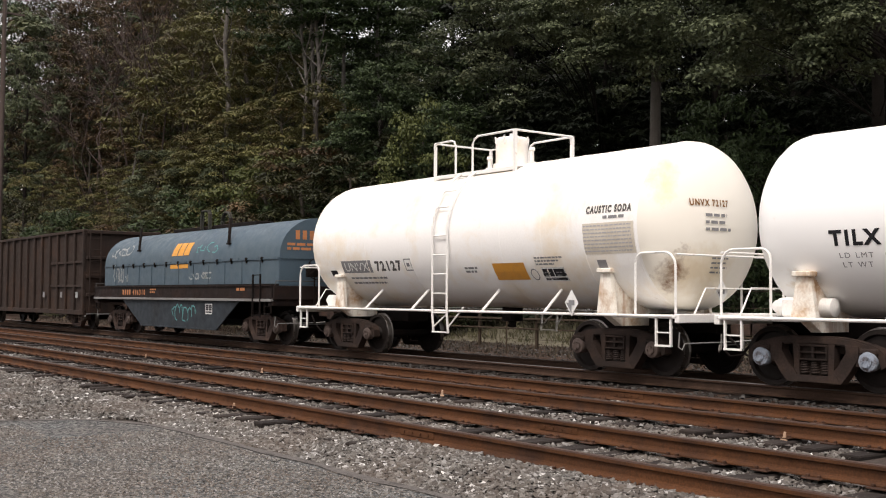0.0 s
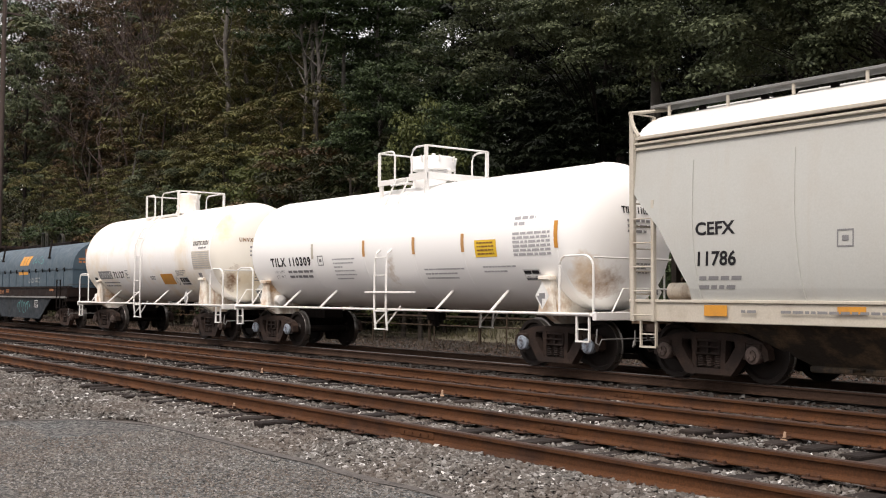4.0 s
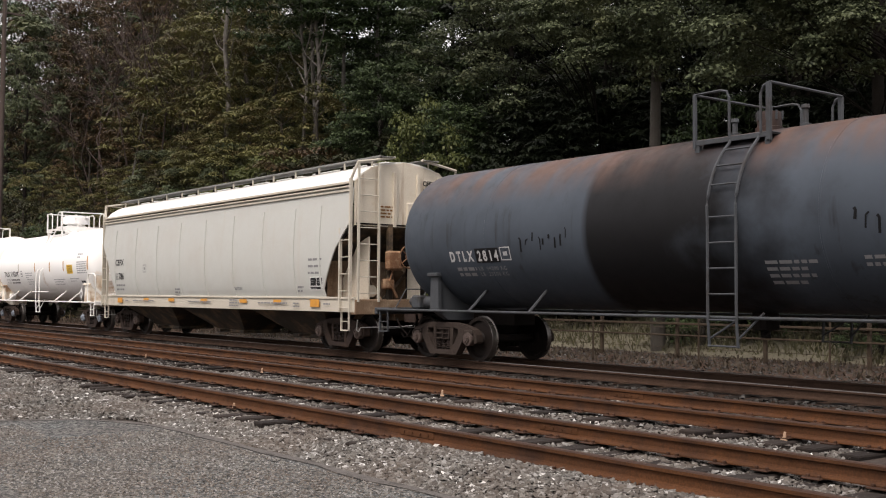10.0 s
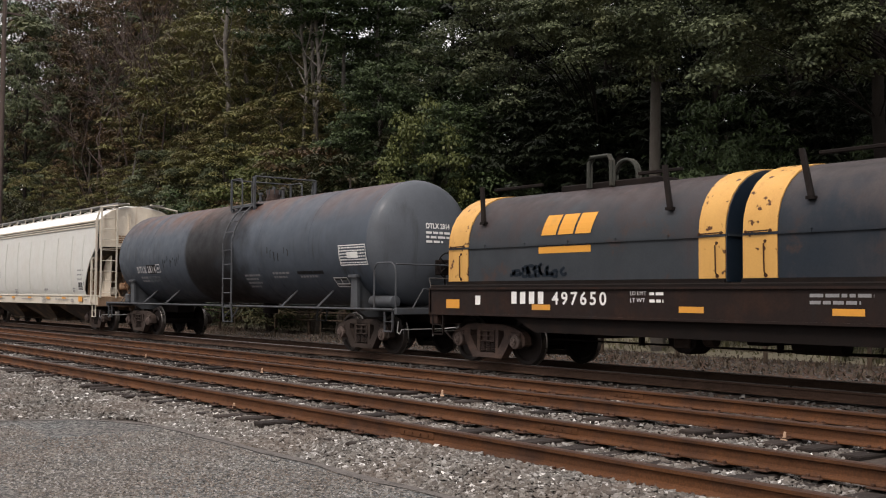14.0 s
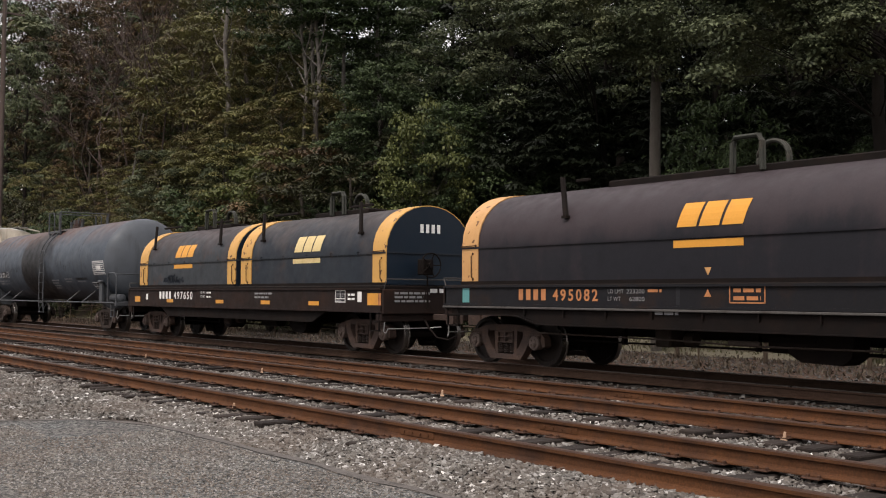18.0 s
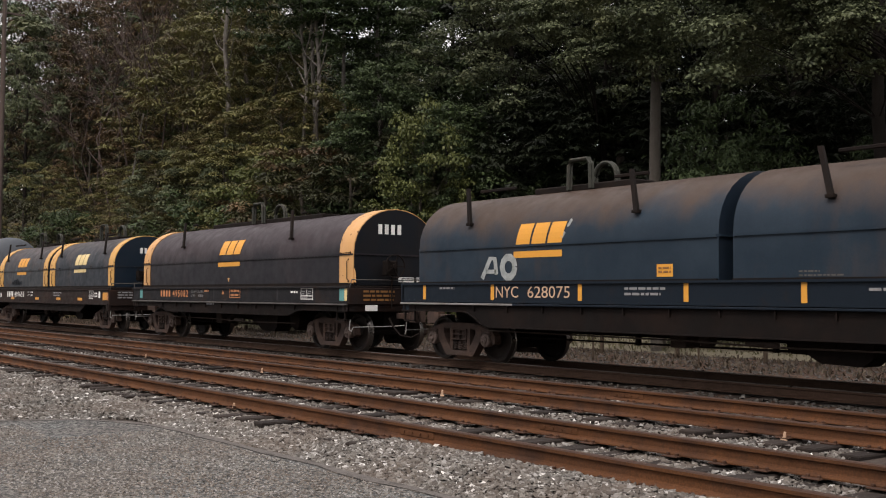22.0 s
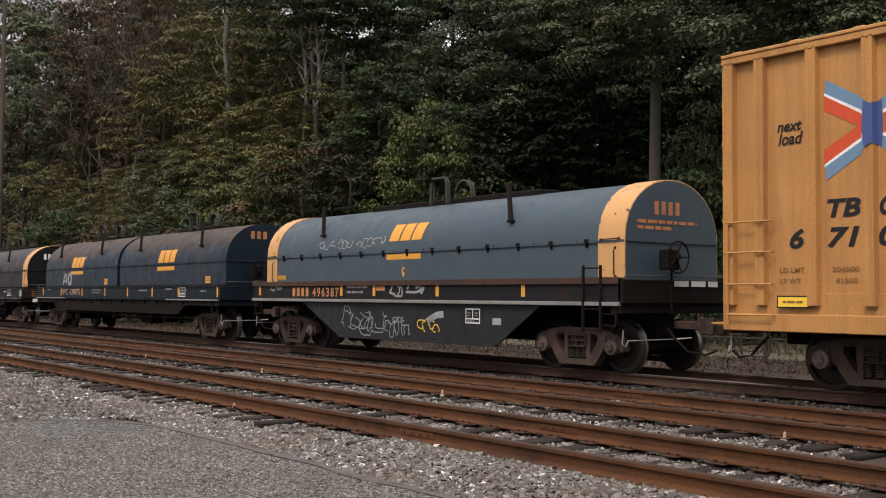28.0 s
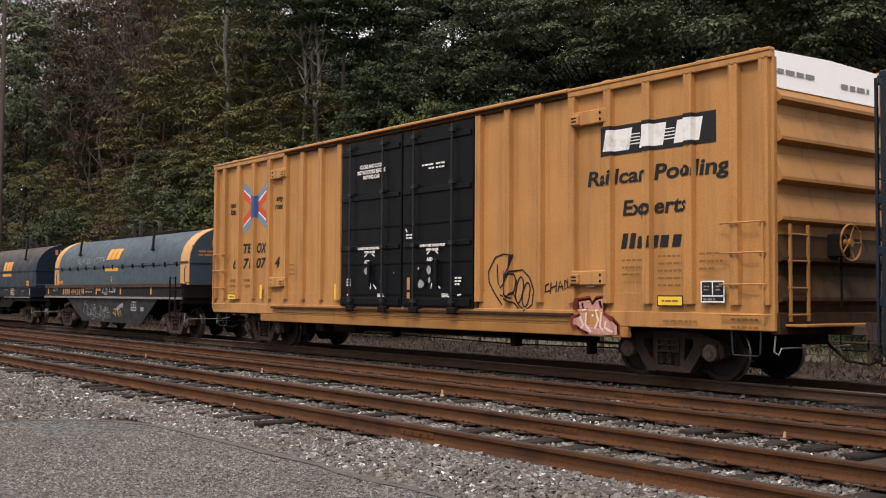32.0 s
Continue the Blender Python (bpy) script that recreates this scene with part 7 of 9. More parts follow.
    part("lettering", drape(bm, -0.07), M["black"], car)
    # owner's panel: plain white slabs on black
    bm = flat.bm()
    flat.quad(bm, 6.0, 8.5, 3.79, 4.30, 0.004, 0, 1)
    part("owner_panel", drape(bm, -0.07, True), M["black"], car)
    for x in (6.15, 6.9, 7.65):
        bm = flat.bm()
        flat.quad(bm, x, x + 0.52, 3.86, 4.23, 0.008, 0.2, 1)
        part("owner_mark", drape(bm, -0.07, True), M["white"], car)
    for k in range(4):
        for x0, x1 in ((6.69, 6.92), (7.44, 7.67)):
            bm = flat.bm()
            flat.quad(bm, x0, x1, 3.94 + 0.055 * k, 3.958 + 0.055 * k, 0.008, 0, 1)
            part("owner_mark", drape(bm, -0.07, True), M["white"], car)
    for x, z, rows, m, sd in ((6.5, 1.95, [0.5, 0.45, 0.4], "brown_ink", 3), (7.3, 2.0, [0.5, 0.5, 0.5, 0.5, 0.5], "brown_ink", 4), (8.15, 2.02, [0.5, 0.45, 0.3], "brown_ink", 5), (7.4, 0.95, [0.7], "brown_ink", 6), (8.75, 1.0, [0.5, 0.5], "brown_ink", 7), (-5.0, 2.1, [0.3, 0.25, 0.3], "brown_ink", 8)):
        plain_bars(car, w, x, z, rows, m, 0.034, 0.085, sd)
    for x in (-8.5, 7.3):
        sheet(car, w, x - 0.02, x + 0.52, 1.20, 1.38, "black", "yellow_label", 0.003)
        sheet(car, w, x, x + 0.50, 1.22, 1.36, "sign_yellow", "yellow_label", 0.006)
        plain_bars(car, w, x + 0.08, 1.275, [0.36], "brown_ink", 0.03, 0.02).location.y -= 0.005
    acf_panel(car, w, 8.18, 1.27, 0.46, 0.34)
    dw = flat_side(-1.60)
    for s_, x, z, ht, wd in (("CLOSE AND LOCK", -1.61, 4.25, 0.085, 0.92), ("BOTH DOORS BEFORE", -1.72, 4.125, 0.085, 1.14), ("MOVING CAR", -1.48, 4.005, 0.085, 0.68), ("CLOSE THIS DOOR FIRST", -1.69, 2.395, 0.05, 0.94), ("OPEN CLOSE", -1.41, 2.31, 0.045, 0.44), ("ASD", -1.41, 2.08, 0.075, 0.22), ("SEAL", -0.86, 1.325, 0.07, 0.27),
                              ("OPEN THIS DOOR FIRST", 0.74, 2.385, 0.05, 0.90), ("OPEN CLOSE", 0.97, 2.30, 0.045, 0.43), ("ASD", 0.99, 2.08, 0.075, 0.21), ("SEAL", 1.52, 1.325, 0.075, 0.26)):
        words(car, dw, s_, x, z, ht, "white", width=wd, bold=0.005)
    for x, z, rows, sd in ((0.81, 4.10, [0.42], 1), (1.30, 4.10, [0.30], 2), (1.04, 4.02, [0.20], 3), (1.30, 4.02, [0.30], 4), (-2.15, 1.70, [0.19, 0.18, 0.19], 7), (1.96, 1.70, [0.22, 0.21, 0.16], 8), (0.24, 2.64, [0.22, 0.22], 9)):
        plain_bars(car, dw, x, z, rows, "white", 0.035, 0.03, sd)
    for a, b in (((-1.40, 2.23), (-1.29, 2.29)), ((-1.09, 2.29), (-0.98, 2.23)), ((-1.14, 1.49), (-1.14, 1.62)), ((-1.02, 1.59), (-0.90, 1.49)), ((1.00, 2.23), (1.10, 2.29)), ((1.30, 2.29), (1.40, 2.23)), ((1.15, 1.50), (1.18, 1.62)), ((1.42, 1.55), (1.48, 1.50)), ((0.22, 2.80), (0.28, 2.72)), ((-2.13, 1.36), (-2.0, 1.37)), ((2.05, 1.37), (2.18, 1.38))):
        bm = dw.bm()
        dw.stroke(bm, [a, b], 0.03)
        part("arrow_mark", bm, M["white"], car)
    rng = random.Random(5)
    for x, z, rx, rz in ((-1.32, 1.90, 0.09, 0.09), (1.07, 1.90, 0.08, 0.10), (0.79, 1.60, 0.12, 0.11), (-0.72, 1.68, 0.03, 0.03), (-0.22, 1.85, 0.03, 0.02), (0.70, 1.93, 0.04, 0.03), (1.09, 1.68, 0.05, 0.06)):
        bm = dw.bm()
        dw.poly(bm, [(x + rx * rng.uniform(0.7, 1.1) * math.cos(k * 0.628), z + rz * rng.uniform(0.7, 1.1) * math.sin(k * 0.628)) for k in range(10)])
        part("scraped_patch", bm, M["tag_white"], car)
    for z0, z1 in ((1.48, 1.74), (1.29, 1.42)):
        sheet(car, dw, 0.28, 0.39, z0, z1, "box_yellow", "label_sheet")
    for x in (-5.0 + 2.2, -6.6):
        sheet(car, w, x, x + 0.12, 1.25, 1.62, "sign_yellow", "painted_patch", 0.002)
    # graffiti
    def tag(mat, width, lines, ovals=()):
        bm = flat.bm()
        for pts in lines:
            flat.stroke(bm, pts, width)
        for a, b, ra, rb in ovals:
            flat.stroke(bm, [(a + ra * math.cos(k * 0.45) + 0.35 * ra * math.sin(k * 0.45), b + rb * math.sin(k * 0.45)) for k in range(15)], width)
        part("graffiti", over_sill(drape(bm, 0.0, True)), M[mat], car)

    tag("black", 0.035, [[(3.30, 1.18), (3.13, 1.34), (2.89, 1.62), (2.87, 1.84), (3.08, 2.11), (3.35, 2.17), (3.60, 2.14), (3.57, 1.89), (3.35, 1.62)],
        [(3.13, 1.97), (3.16, 1.62), (3.23, 1.51), (3.40, 1.67)],
        [(3.38, 1.49), (3.47, 1.73), (3.60, 1.83), (3.88, 1.85), (4.08, 1.70), (4.20, 1.45), (4.16, 1.19), (3.96, 1.08), (3.77, 1.19), (3.63, 1.40), (3.71, 1.67)],
        [(3.23, 1.38), (3.47, 1.29), (3.67, 1.21), (3.86, 1.05)],
        [(3.43, 1.84), (3.37, 1.62), (3.44, 1.38), (3.60, 1.31)]],
        [(3.55, 1.56, 0.12, 0.22), (3.80, 1.47, 0.10, 0.25), (3.99, 1.38, 0.10, 0.23)])
    tag("black", 0.028, [[(4.61, 1.59), (4.52, 1.55), (4.52, 1.43), (4.64, 1.46)],
        [(4.67, 1.61), (4.66, 1.40)],
        [(4.67, 1.51), (4.82, 1.55)],
        [(4.81, 1.63), (4.81, 1.42)],
        [(4.85, 1.44), (4.91, 1.64), (4.99, 1.46)],
        [(4.87, 1.52), (4.99, 1.54)],
        [(5.03, 1.65), (5.03, 1.48), (5.15, 1.56), (5.03, 1.65)],
        [(5.19, 1.69), (5.21, 1.51), (5.28, 1.53)],
        [(5.28, 1.71), (5.29, 1.54), (5.38, 1.56)],
        [(5.48, 1.74), (5.39, 1.73), (5.38, 1.57), (5.48, 1.59)]])
    bm = flat.bm()
    flat.poly(bm, [(5.67, 0.69), (5.46, 0.76), (5.31, 0.85), (5.32, 0.98), (5.46, 1.04), (5.38, 1.14), (5.38, 1.29), (5.67, 1.33), (5.74, 1.24), (5.84, 1.33), (6.04, 1.35), (6.06, 1.09), (6.23, 0.99), (6.39, 0.87), (6.40, 0.70)], 0.004)
    part("graffiti", over_sill(drape(bm, 0.0, True)), M["tag_pink"], car)
    tag("maroon", 0.075, [[(5.67, 0.69), (5.46, 0.76), (5.31, 0.85), (5.32, 0.98), (5.46, 1.04), (5.38, 1.14), (5.38, 1.29), (5.67, 1.33), (5.74, 1.24), (5.84, 1.33), (6.04, 1.35), (6.06, 1.09), (6.23, 0.99), (6.39, 0.87), (6.40, 0.70)]])
    tag("tag_blush", 0.045, [[(5.46, 1.00), (5.55, 0.85), (5.46, 0.77)], [(5.63, 1.08), (5.60, 0.86), (5.74, 0.73)], [(5.77, 1.01), (5.85, 1.13), (5.91, 0.93), (5.83, 0.79)], [(5.99, 1.09), (5.96, 0.83), (6.07, 0.74)], [(6.15, 0.94), (6.12, 0.82), (6.28, 0.75)], [(5.49, 1.24), (5.52, 1.10), (5.63, 1.14)], [(5.91, 1.28), (5.96, 1.15)]])
    sheet(car, w, 5.65, 5.85, 1.52, 1.64, "tag_white", "label_sheet")
    en = flat_end(L + 0.026)
    plain_bars(car, en, -1.38, 4.72, [0.95], "ink", 0.07, 0.03, 3)
    plain_bars(car, en, 0.30, 4.68, [0.8], "ink", 0.08, 0.03, 4)
    brake_wheel(car, L + 0.42, -0.1, 2.2, M["box_dirty"], 0.28)
    # darker steel here stands for the car's shadow on its trucks
    truck(car, -7.2, "truck_dark")
    truck(car, 7.12, "truck_dark")
    couplers(car, -L, L, 0.85)


# ---- high-sided gondolas at both ends of the stretch seen ----
def gondola(place, half, top, mat, label, ribs, tc):
    car = car_root("gondola_car", place, label, "gondola car")
    for s in (-1, 1):
        y = s * 1.42
        bm = bmesh.new()
        box(bm, -half, half, min(y, y - s * 0.03), max(y, y - s * 0.03), 0.62, top)
        sd = part("side_sheet", bm, M[mat], car)
        for k in range(ribs):
            x = -half + 0.08 + (2 * half - 0.16) * k / (ribs - 1)
            bm = bmesh.new()
            bbox(bm, x - 0.07, x + 0.07, min(y, y + s * 0.09), max(y, y + s * 0.09), 0.66, top - 0.04, 0.015)
            part("side_rib", bm, M[mat], sd)
        bm = bmesh.new()
        bbox(bm, -half, half, y - 0.09, y + 0.09, top - 0.06, top + 0.05, 0.015)
        bbox(bm, -half, half, y - 0.08, y + 0.08, 0.56, 0.74, 0.015)
        part("side_chord", bm, M[mat], car)
    for e in (-half, half):
        s = math.copysign(1, e)
        bm = bmesh.new()
        box(bm, min(e, e - s * 0.04), max(e, e - s * 0.04), -1.4, 1.4, 0.62, top)
        ew = part("end_wall", bm, M[mat], car)
        for z in (1.3, 2.0, 2.7, top - 0.05):
            bm = bmesh.new()
            bbox(bm, min(e, e + s * 0.10), max(e, e + s * 0.10), -1.4, 1.4, z - 0.07, z + 0.07, 0.02)
            part("end_rib", bm, M[mat], ew)
        bm = bmesh.new()
        for y in (-1.3, -0.9):
            box(bm, e + s * 0.16 - 0.02, e + s * 0.16 + 0.02, y - 0.02, y + 0.02, 0.7, top)
        for k in range(7):
            tube(bm, [(e + s * 0.16, -1.3, 0.9 + 0.42 * k), (e + s * 0.16, -0.9, 0.9 + 0.42 * k)], 0.015)
        part("end_ladder", bm, M[mat], car)
        stirrup(car, e - s * 0.3, -1.46, 0.6, M[mat], 0.4, 0.3)
    bm = bmesh.new()
    bbox(bm, -half + 0.03, half - 0.03, -1.4, 1.4, 0.95, 1.1, 0.01)
    bbox(bm, -half, half, -0.3, 0.3, 0.62, 0.95, 0.01)
    part("floor", bm, M["under"], car)
    truck(car, -tc / 2)
    truck(car, tc / 2)
    couplers(car, -half, half, 0.8)
    brake_wheel(car, half + 0.35, 0.0, top - 0.55, M[mat], 0.25)
    return car


def build_gondolas():
    c = gondola(-47.95, 8.15, 3.72, "gondola", "rust-brown high-sided gondola car with vertical ribs", 17, 12.6)
    w = flat_side(-1.52)
    for x in (3.4, 5.6, 7.4):
        sheet(c, w, x, x + 0.25, 1.2, 1.42, "tag_white" if x > 7 else "ink", "label_sheet")
    bm = bmesh.new()
    for z in (1.6, 2.5):
        bbox(bm, 4.2, 8.1, -1.49, -1.44, z, z + 0.09, 0.01)
    part("side_brace", bm, M["gondola"], c)
    c = gondola(138.0, 8.4, 4.40, "coil_navy", "dark navy high-sided gondola car", 14, 12.8)
    sheet(c, w, -8.2, -7.9, 1.25, 1.55, "white", "label_sheet")


build_gondolas()
build_coil_cars()
build_tank_cars()
build_hopper()
build_box_car()
# ---- ground ----
def hill(x, y):
    """Height of the land: level by the tracks, a bank of woods behind that climbs away to the left."""
    d = max(0.0, y - 25.5)
    k = max(0.0, min(1.0, (-x - 38.0) / 60.0))
    rise = 0.17 + 0.83 * k * k * (3 - 2 * k)
    return -0.36 + min(rise * d, 7 + 5 * k) + 0.5 * math.sin(x * 0.11) * min(1.0, d / 12)


M["soil"] = surface("brown_woodland_soil", (0.036, 0.028, 0.019), 0.95, blotch=(0.075, 0.070, 0.030), blotch_at=(0.42, 0.66), blotch_scale=0.5, grain=0.35, grain_scale=12, bump=0.8, bump_scale=9)
M["cinder"] = surface("grey_brown_cinder_gravel", (0.057, 0.035, 0.024), 0.95, blotch=(0.034, 0.020, 0.014), blotch_at=(0.4, 0.7), blotch_scale=1.1, grain=0.5, grain_scale=22, bump=1.0, bump_scale=24)
M["ballast"] = surface("grey_ballast_fines", (0.050, 0.043, 0.038), 0.95, blotch=(0.043, 0.029, 0.022), blotch_at=(0.42, 0.7), blotch_scale=0.9, grain=0.5, grain_scale=28, bump=1.0, bump_scale=28)


def asphalt_material():
    m, n, l, p = shader("worn_grey_asphalt")
    co = n.new("ShaderNodeTexCoord").outputs["Object"]
    vor = n.new("ShaderNodeTexVoronoi")
    vor.inputs["Scale"].default_value = 34
    l.new(co, vor.inputs["Vector"])
    sep = n.new("ShaderNodeSeparateColor")
    l.new(vor.outputs["Color"], sep.inputs["Color"])
    c = mixc(n, l, ramp(n, l, sep.outputs["Red"], 0.25, 1.0), (0.012, 0.0128, 0.0124), (0.180, 0.179, 0.168))
    c = mixc(n, l, ramp(n, l, noise_node(n, l, co, 0.5, 6), 0.35, 0.7), c, mixc(n, l, 0.4, c, (0.040, 0.042, 0.042)))
    c = mixc(n, l, ramp(n, l, noise_node(n, l, co, 3.0, 6), 0.55, 0.8, 0, 0.5), c, (0.066, 0.060, 0.054))
    c = mixc(n, l, 1.0, c, mixc(n, l, ramp(n, l, noise_node(n, l, co, 0.55, 3), 0.40, 0.60), (0.97, 1.02, 1.05), (1.14, 1.03, 0.96)), "MULTIPLY")
    l.new(c, p.inputs["Base Color"])
    p.inputs["Roughness"].default_value = 0.9
    b = n.new("ShaderNodeBump")
    b.inputs["Strength"].default_value, b.inputs["Distance"].default_value = 1.0, 0.022
    l.new(vor.outputs["Distance"], b.inputs["Height"])
    l.new(b.outputs["Normal"], p.inputs["Normal"])
    return m


M["asphalt"] = asphalt_material()
M["edge_strip"] = surface("worn_asphalt_edge", (0.092, 0.084, 0.077), 0.9, blotch=(0.050, 0.045, 0.042), blotch_scale=4, grain=0.4, grain_scale=40, bump=0.6, bump_scale=40)
M["crack"] = surface("dark_crack", (0.016, 0.0145, 0.013), 0.95, blotch=(0.07, 0.06, 0.05), blotch_at=(0.5, 0.6), blotch_scale=5, grain=0.4)
M["field"] = surface("pale_dry_grass_field", (0.132, 0.120, 0.086), 0.95, blotch=(0.084, 0.077, 0.056), blotch_at=(0.4, 0.7), blotch_scale=0.8, grain=0.4, grain_scale=18, bump=0.8, bump_scale=20)


def build_ground():
    xs = sorted(set([-1500, -1000, -700, -500, -380, -300] + list(range(-250, 61, 5)) + [100, 200, 500, 1000, 1500]))
    ys = sorted(set([-1500, -800, -300, -100, -40, -15, 0, 10, 18, 22, 25, 25.5, 27] + list(range(30, 141, 5)) + [160, 200, 300, 500, 900, 1500]))
    bm = bmesh.new()
    g = [[bm.verts.new((x, y, hill(x, y) if y > 18 else -0.42)) for x in xs] for y in ys]
    for j in range(len(ys) - 1):
        for i in range(len(xs) - 1):
            bm.faces.new((g[j][i], g[j][i + 1], g[j + 1][i + 1], g[j + 1][i]))
    tagged(part("ground", bm, M["soil"], smooth=60), "brown wooded ground that climbs to a hillside", "ground", "", "structure")
    # track bed: one profile across the tracks
    prof = [(-3.0, -0.40), (3.0, -0.36), (5.0, -0.345), (5.35, -0.355), (5.85, -0.275), (6.1, -0.25), (8.8, -0.25), (9.3, -0.275), (9.7, -0.255), (12.2, -0.25), (12.8, -0.275), (13.4, -0.23), (16.4, -0.215), (17.4, -0.28), (19.0, -0.35), (25.3, -0.345)]
    bm = bmesh.new()
    bxs = [-600, -300, -150] + [-120 + 2 * i for i in range(73)] + [60, 120]
    rows = [[bm.verts.new((x, y, z + (0.012 * math.sin(x * 1.7 + y * 3) if -120 < x < 26 else 0))) for x in bxs] for y, z in prof]
    for j in range(len(prof) - 1):
        for i in range(len(bxs) - 1):
            f = bm.faces.new((rows[j][i], rows[j][i + 1], rows[j + 1][i + 1], rows[j + 1][i]))
            f.material_index = 1 if prof[j][0] >= 12.8 else 0
    tagged(part("track_bed", bm, [M["ballast"], M["cinder"]], smooth=60), "grey stone ballast bed under the tracks", "track bed", "", "structure")
    # ballast heaped against the first rail
    bm = bmesh.new()
    hx = [-11.6, -11.0, -10.2, -9.6, -9.0, -7.5, -6.0, -4.0, -2.0]
    heap = []
    for i, x in enumerate(hx):
        f = min(1.0, max(0.0, (x + 11.6) / 2.2))
        heap.append([bm.verts.new((x, y, low + f * (z - low))) for y, z, low in ((5.50, -0.345, -0.36), (6.06, -0.215, -0.31), (6.58, -0.196, -0.30))])
    for a, b in zip(heap, heap[1:]):
        for j in range(2):
            bm.faces.new((a[j], b[j], b[j + 1], a[j + 1]))
    tagged(part("ballast_shoulder", bm, M["ballast"], smooth=60), "grey ballast heaped against the rail", "track bed", "", "structure")
    bm = bmesh.new()
    fx = [-80 + 4 * i for i in range(22)]
    top = [bm.verts.new((x, 36.0, hill(x, 36.0) + 0.05)) for x in fx]
    mid = [bm.verts.new((x, 26.4, -0.15)) for x in fx]
    low = [bm.verts.new((x, 24.9 + 0.3 * math.sin(x * 0.7), -0.335)) for x in fx]
    for i in range(len(fx) - 1):
        bm.faces.new((low[i], low[i + 1], mid[i + 1], mid[i]))
        bm.faces.new((mid[i], mid[i + 1], top[i + 1], top[i]))
    tagged(part("field", bm, M["field"], smooth=60), "pale dry grass field between fence and wood", "field", "", "structure")
    # asphalt apron with a rounded corner
    pts = [(14.0, 5.40)] + [(-4.0 - 0.5 * k, 5.40 + 0.02 * math.sin(k * 1.3)) for k in range(17)]
    for k in range(1, 9):
        a = math.pi / 2 * k / 8
        pts.append((-12.6 - 1.9 * math.sin(a), 3.5 + 1.85 * math.cos(a) ** 0.9))
    pts += [(-14.1, 2.0), (-13.6, 0.5), (-13.0, -2.0), (-12.6, -30.0), (14.0, -30.0)]
    bm = bmesh.new()
    prism(bm, pts, "z", -0.40, -0.295)
    edge = pts[2:26]
    for name, a, b, z, m, lab in (("road_edge", 0.0, 0.11, -0.291, "edge_strip", "brown-grey worn strip along the asphalt edge"), ("road_crack", 0.11, 0.135, -0.2935, "crack", "dark crack along the asphalt edge")):
        eb = bmesh.new()
        rng = random.Random(4)
        rows = []
        for i, (x, y) in enumerate(edge):
            p, q = Vector(edge[max(0, i - 1)]), Vector(edge[min(len(edge) - 1, i + 1)])
            nrm = Vector((-(q - p).y, (q - p).x)).normalized()
            w = 1 + 0.25 * math.sin(i * 1.9) + rng.uniform(-0.1, 0.1)
            rows.append([eb.verts.new((x + nrm.x * k * w, y + nrm.y * k * w, z)) for k in (a - 0.01, b)])
        for i in range(len(rows) - 1):
            eb.faces.new((rows[i][0], rows[i + 1][0], rows[i + 1][1], rows[i][1]))
        bmesh.ops.recalc_face_normals(eb, faces=eb.faces)
        tagged(part(name, eb, M[m]), lab, "road", "", "structure")
    tagged(part("road", bm, M["asphalt"]), "worn grey asphalt road surface with a ragged edge", "road", "", "structure")


RAIL = [(-0.075, -0.172), (0.075, -0.172), (0.075, -0.160), (0.018, -0.140), (0.009, -0.125), (0.009, -0.050), (0.036, -0.040), (0.037, -0.012), (0.028, -0.001), (-0.028, -0.001), (-0.037, -0.012), (-0.036, -0.040), (-0.009, -0.050), (-0.009, -0.125), (-0.018, -0.140), (-0.075, -0.160)]


def rail(track, y, mat, top):
    bm = bmesh.new()
    prism(bm, [(y + a, z) for a, z in RAIL], "x", -420, 60)
    for f in bm.faces:
        if f.calc_center_median().z > -0.008 and abs(f.normal.x) < 0.5:
            f.material_index = 1
    return part("rail", bm, [mat, top], track)


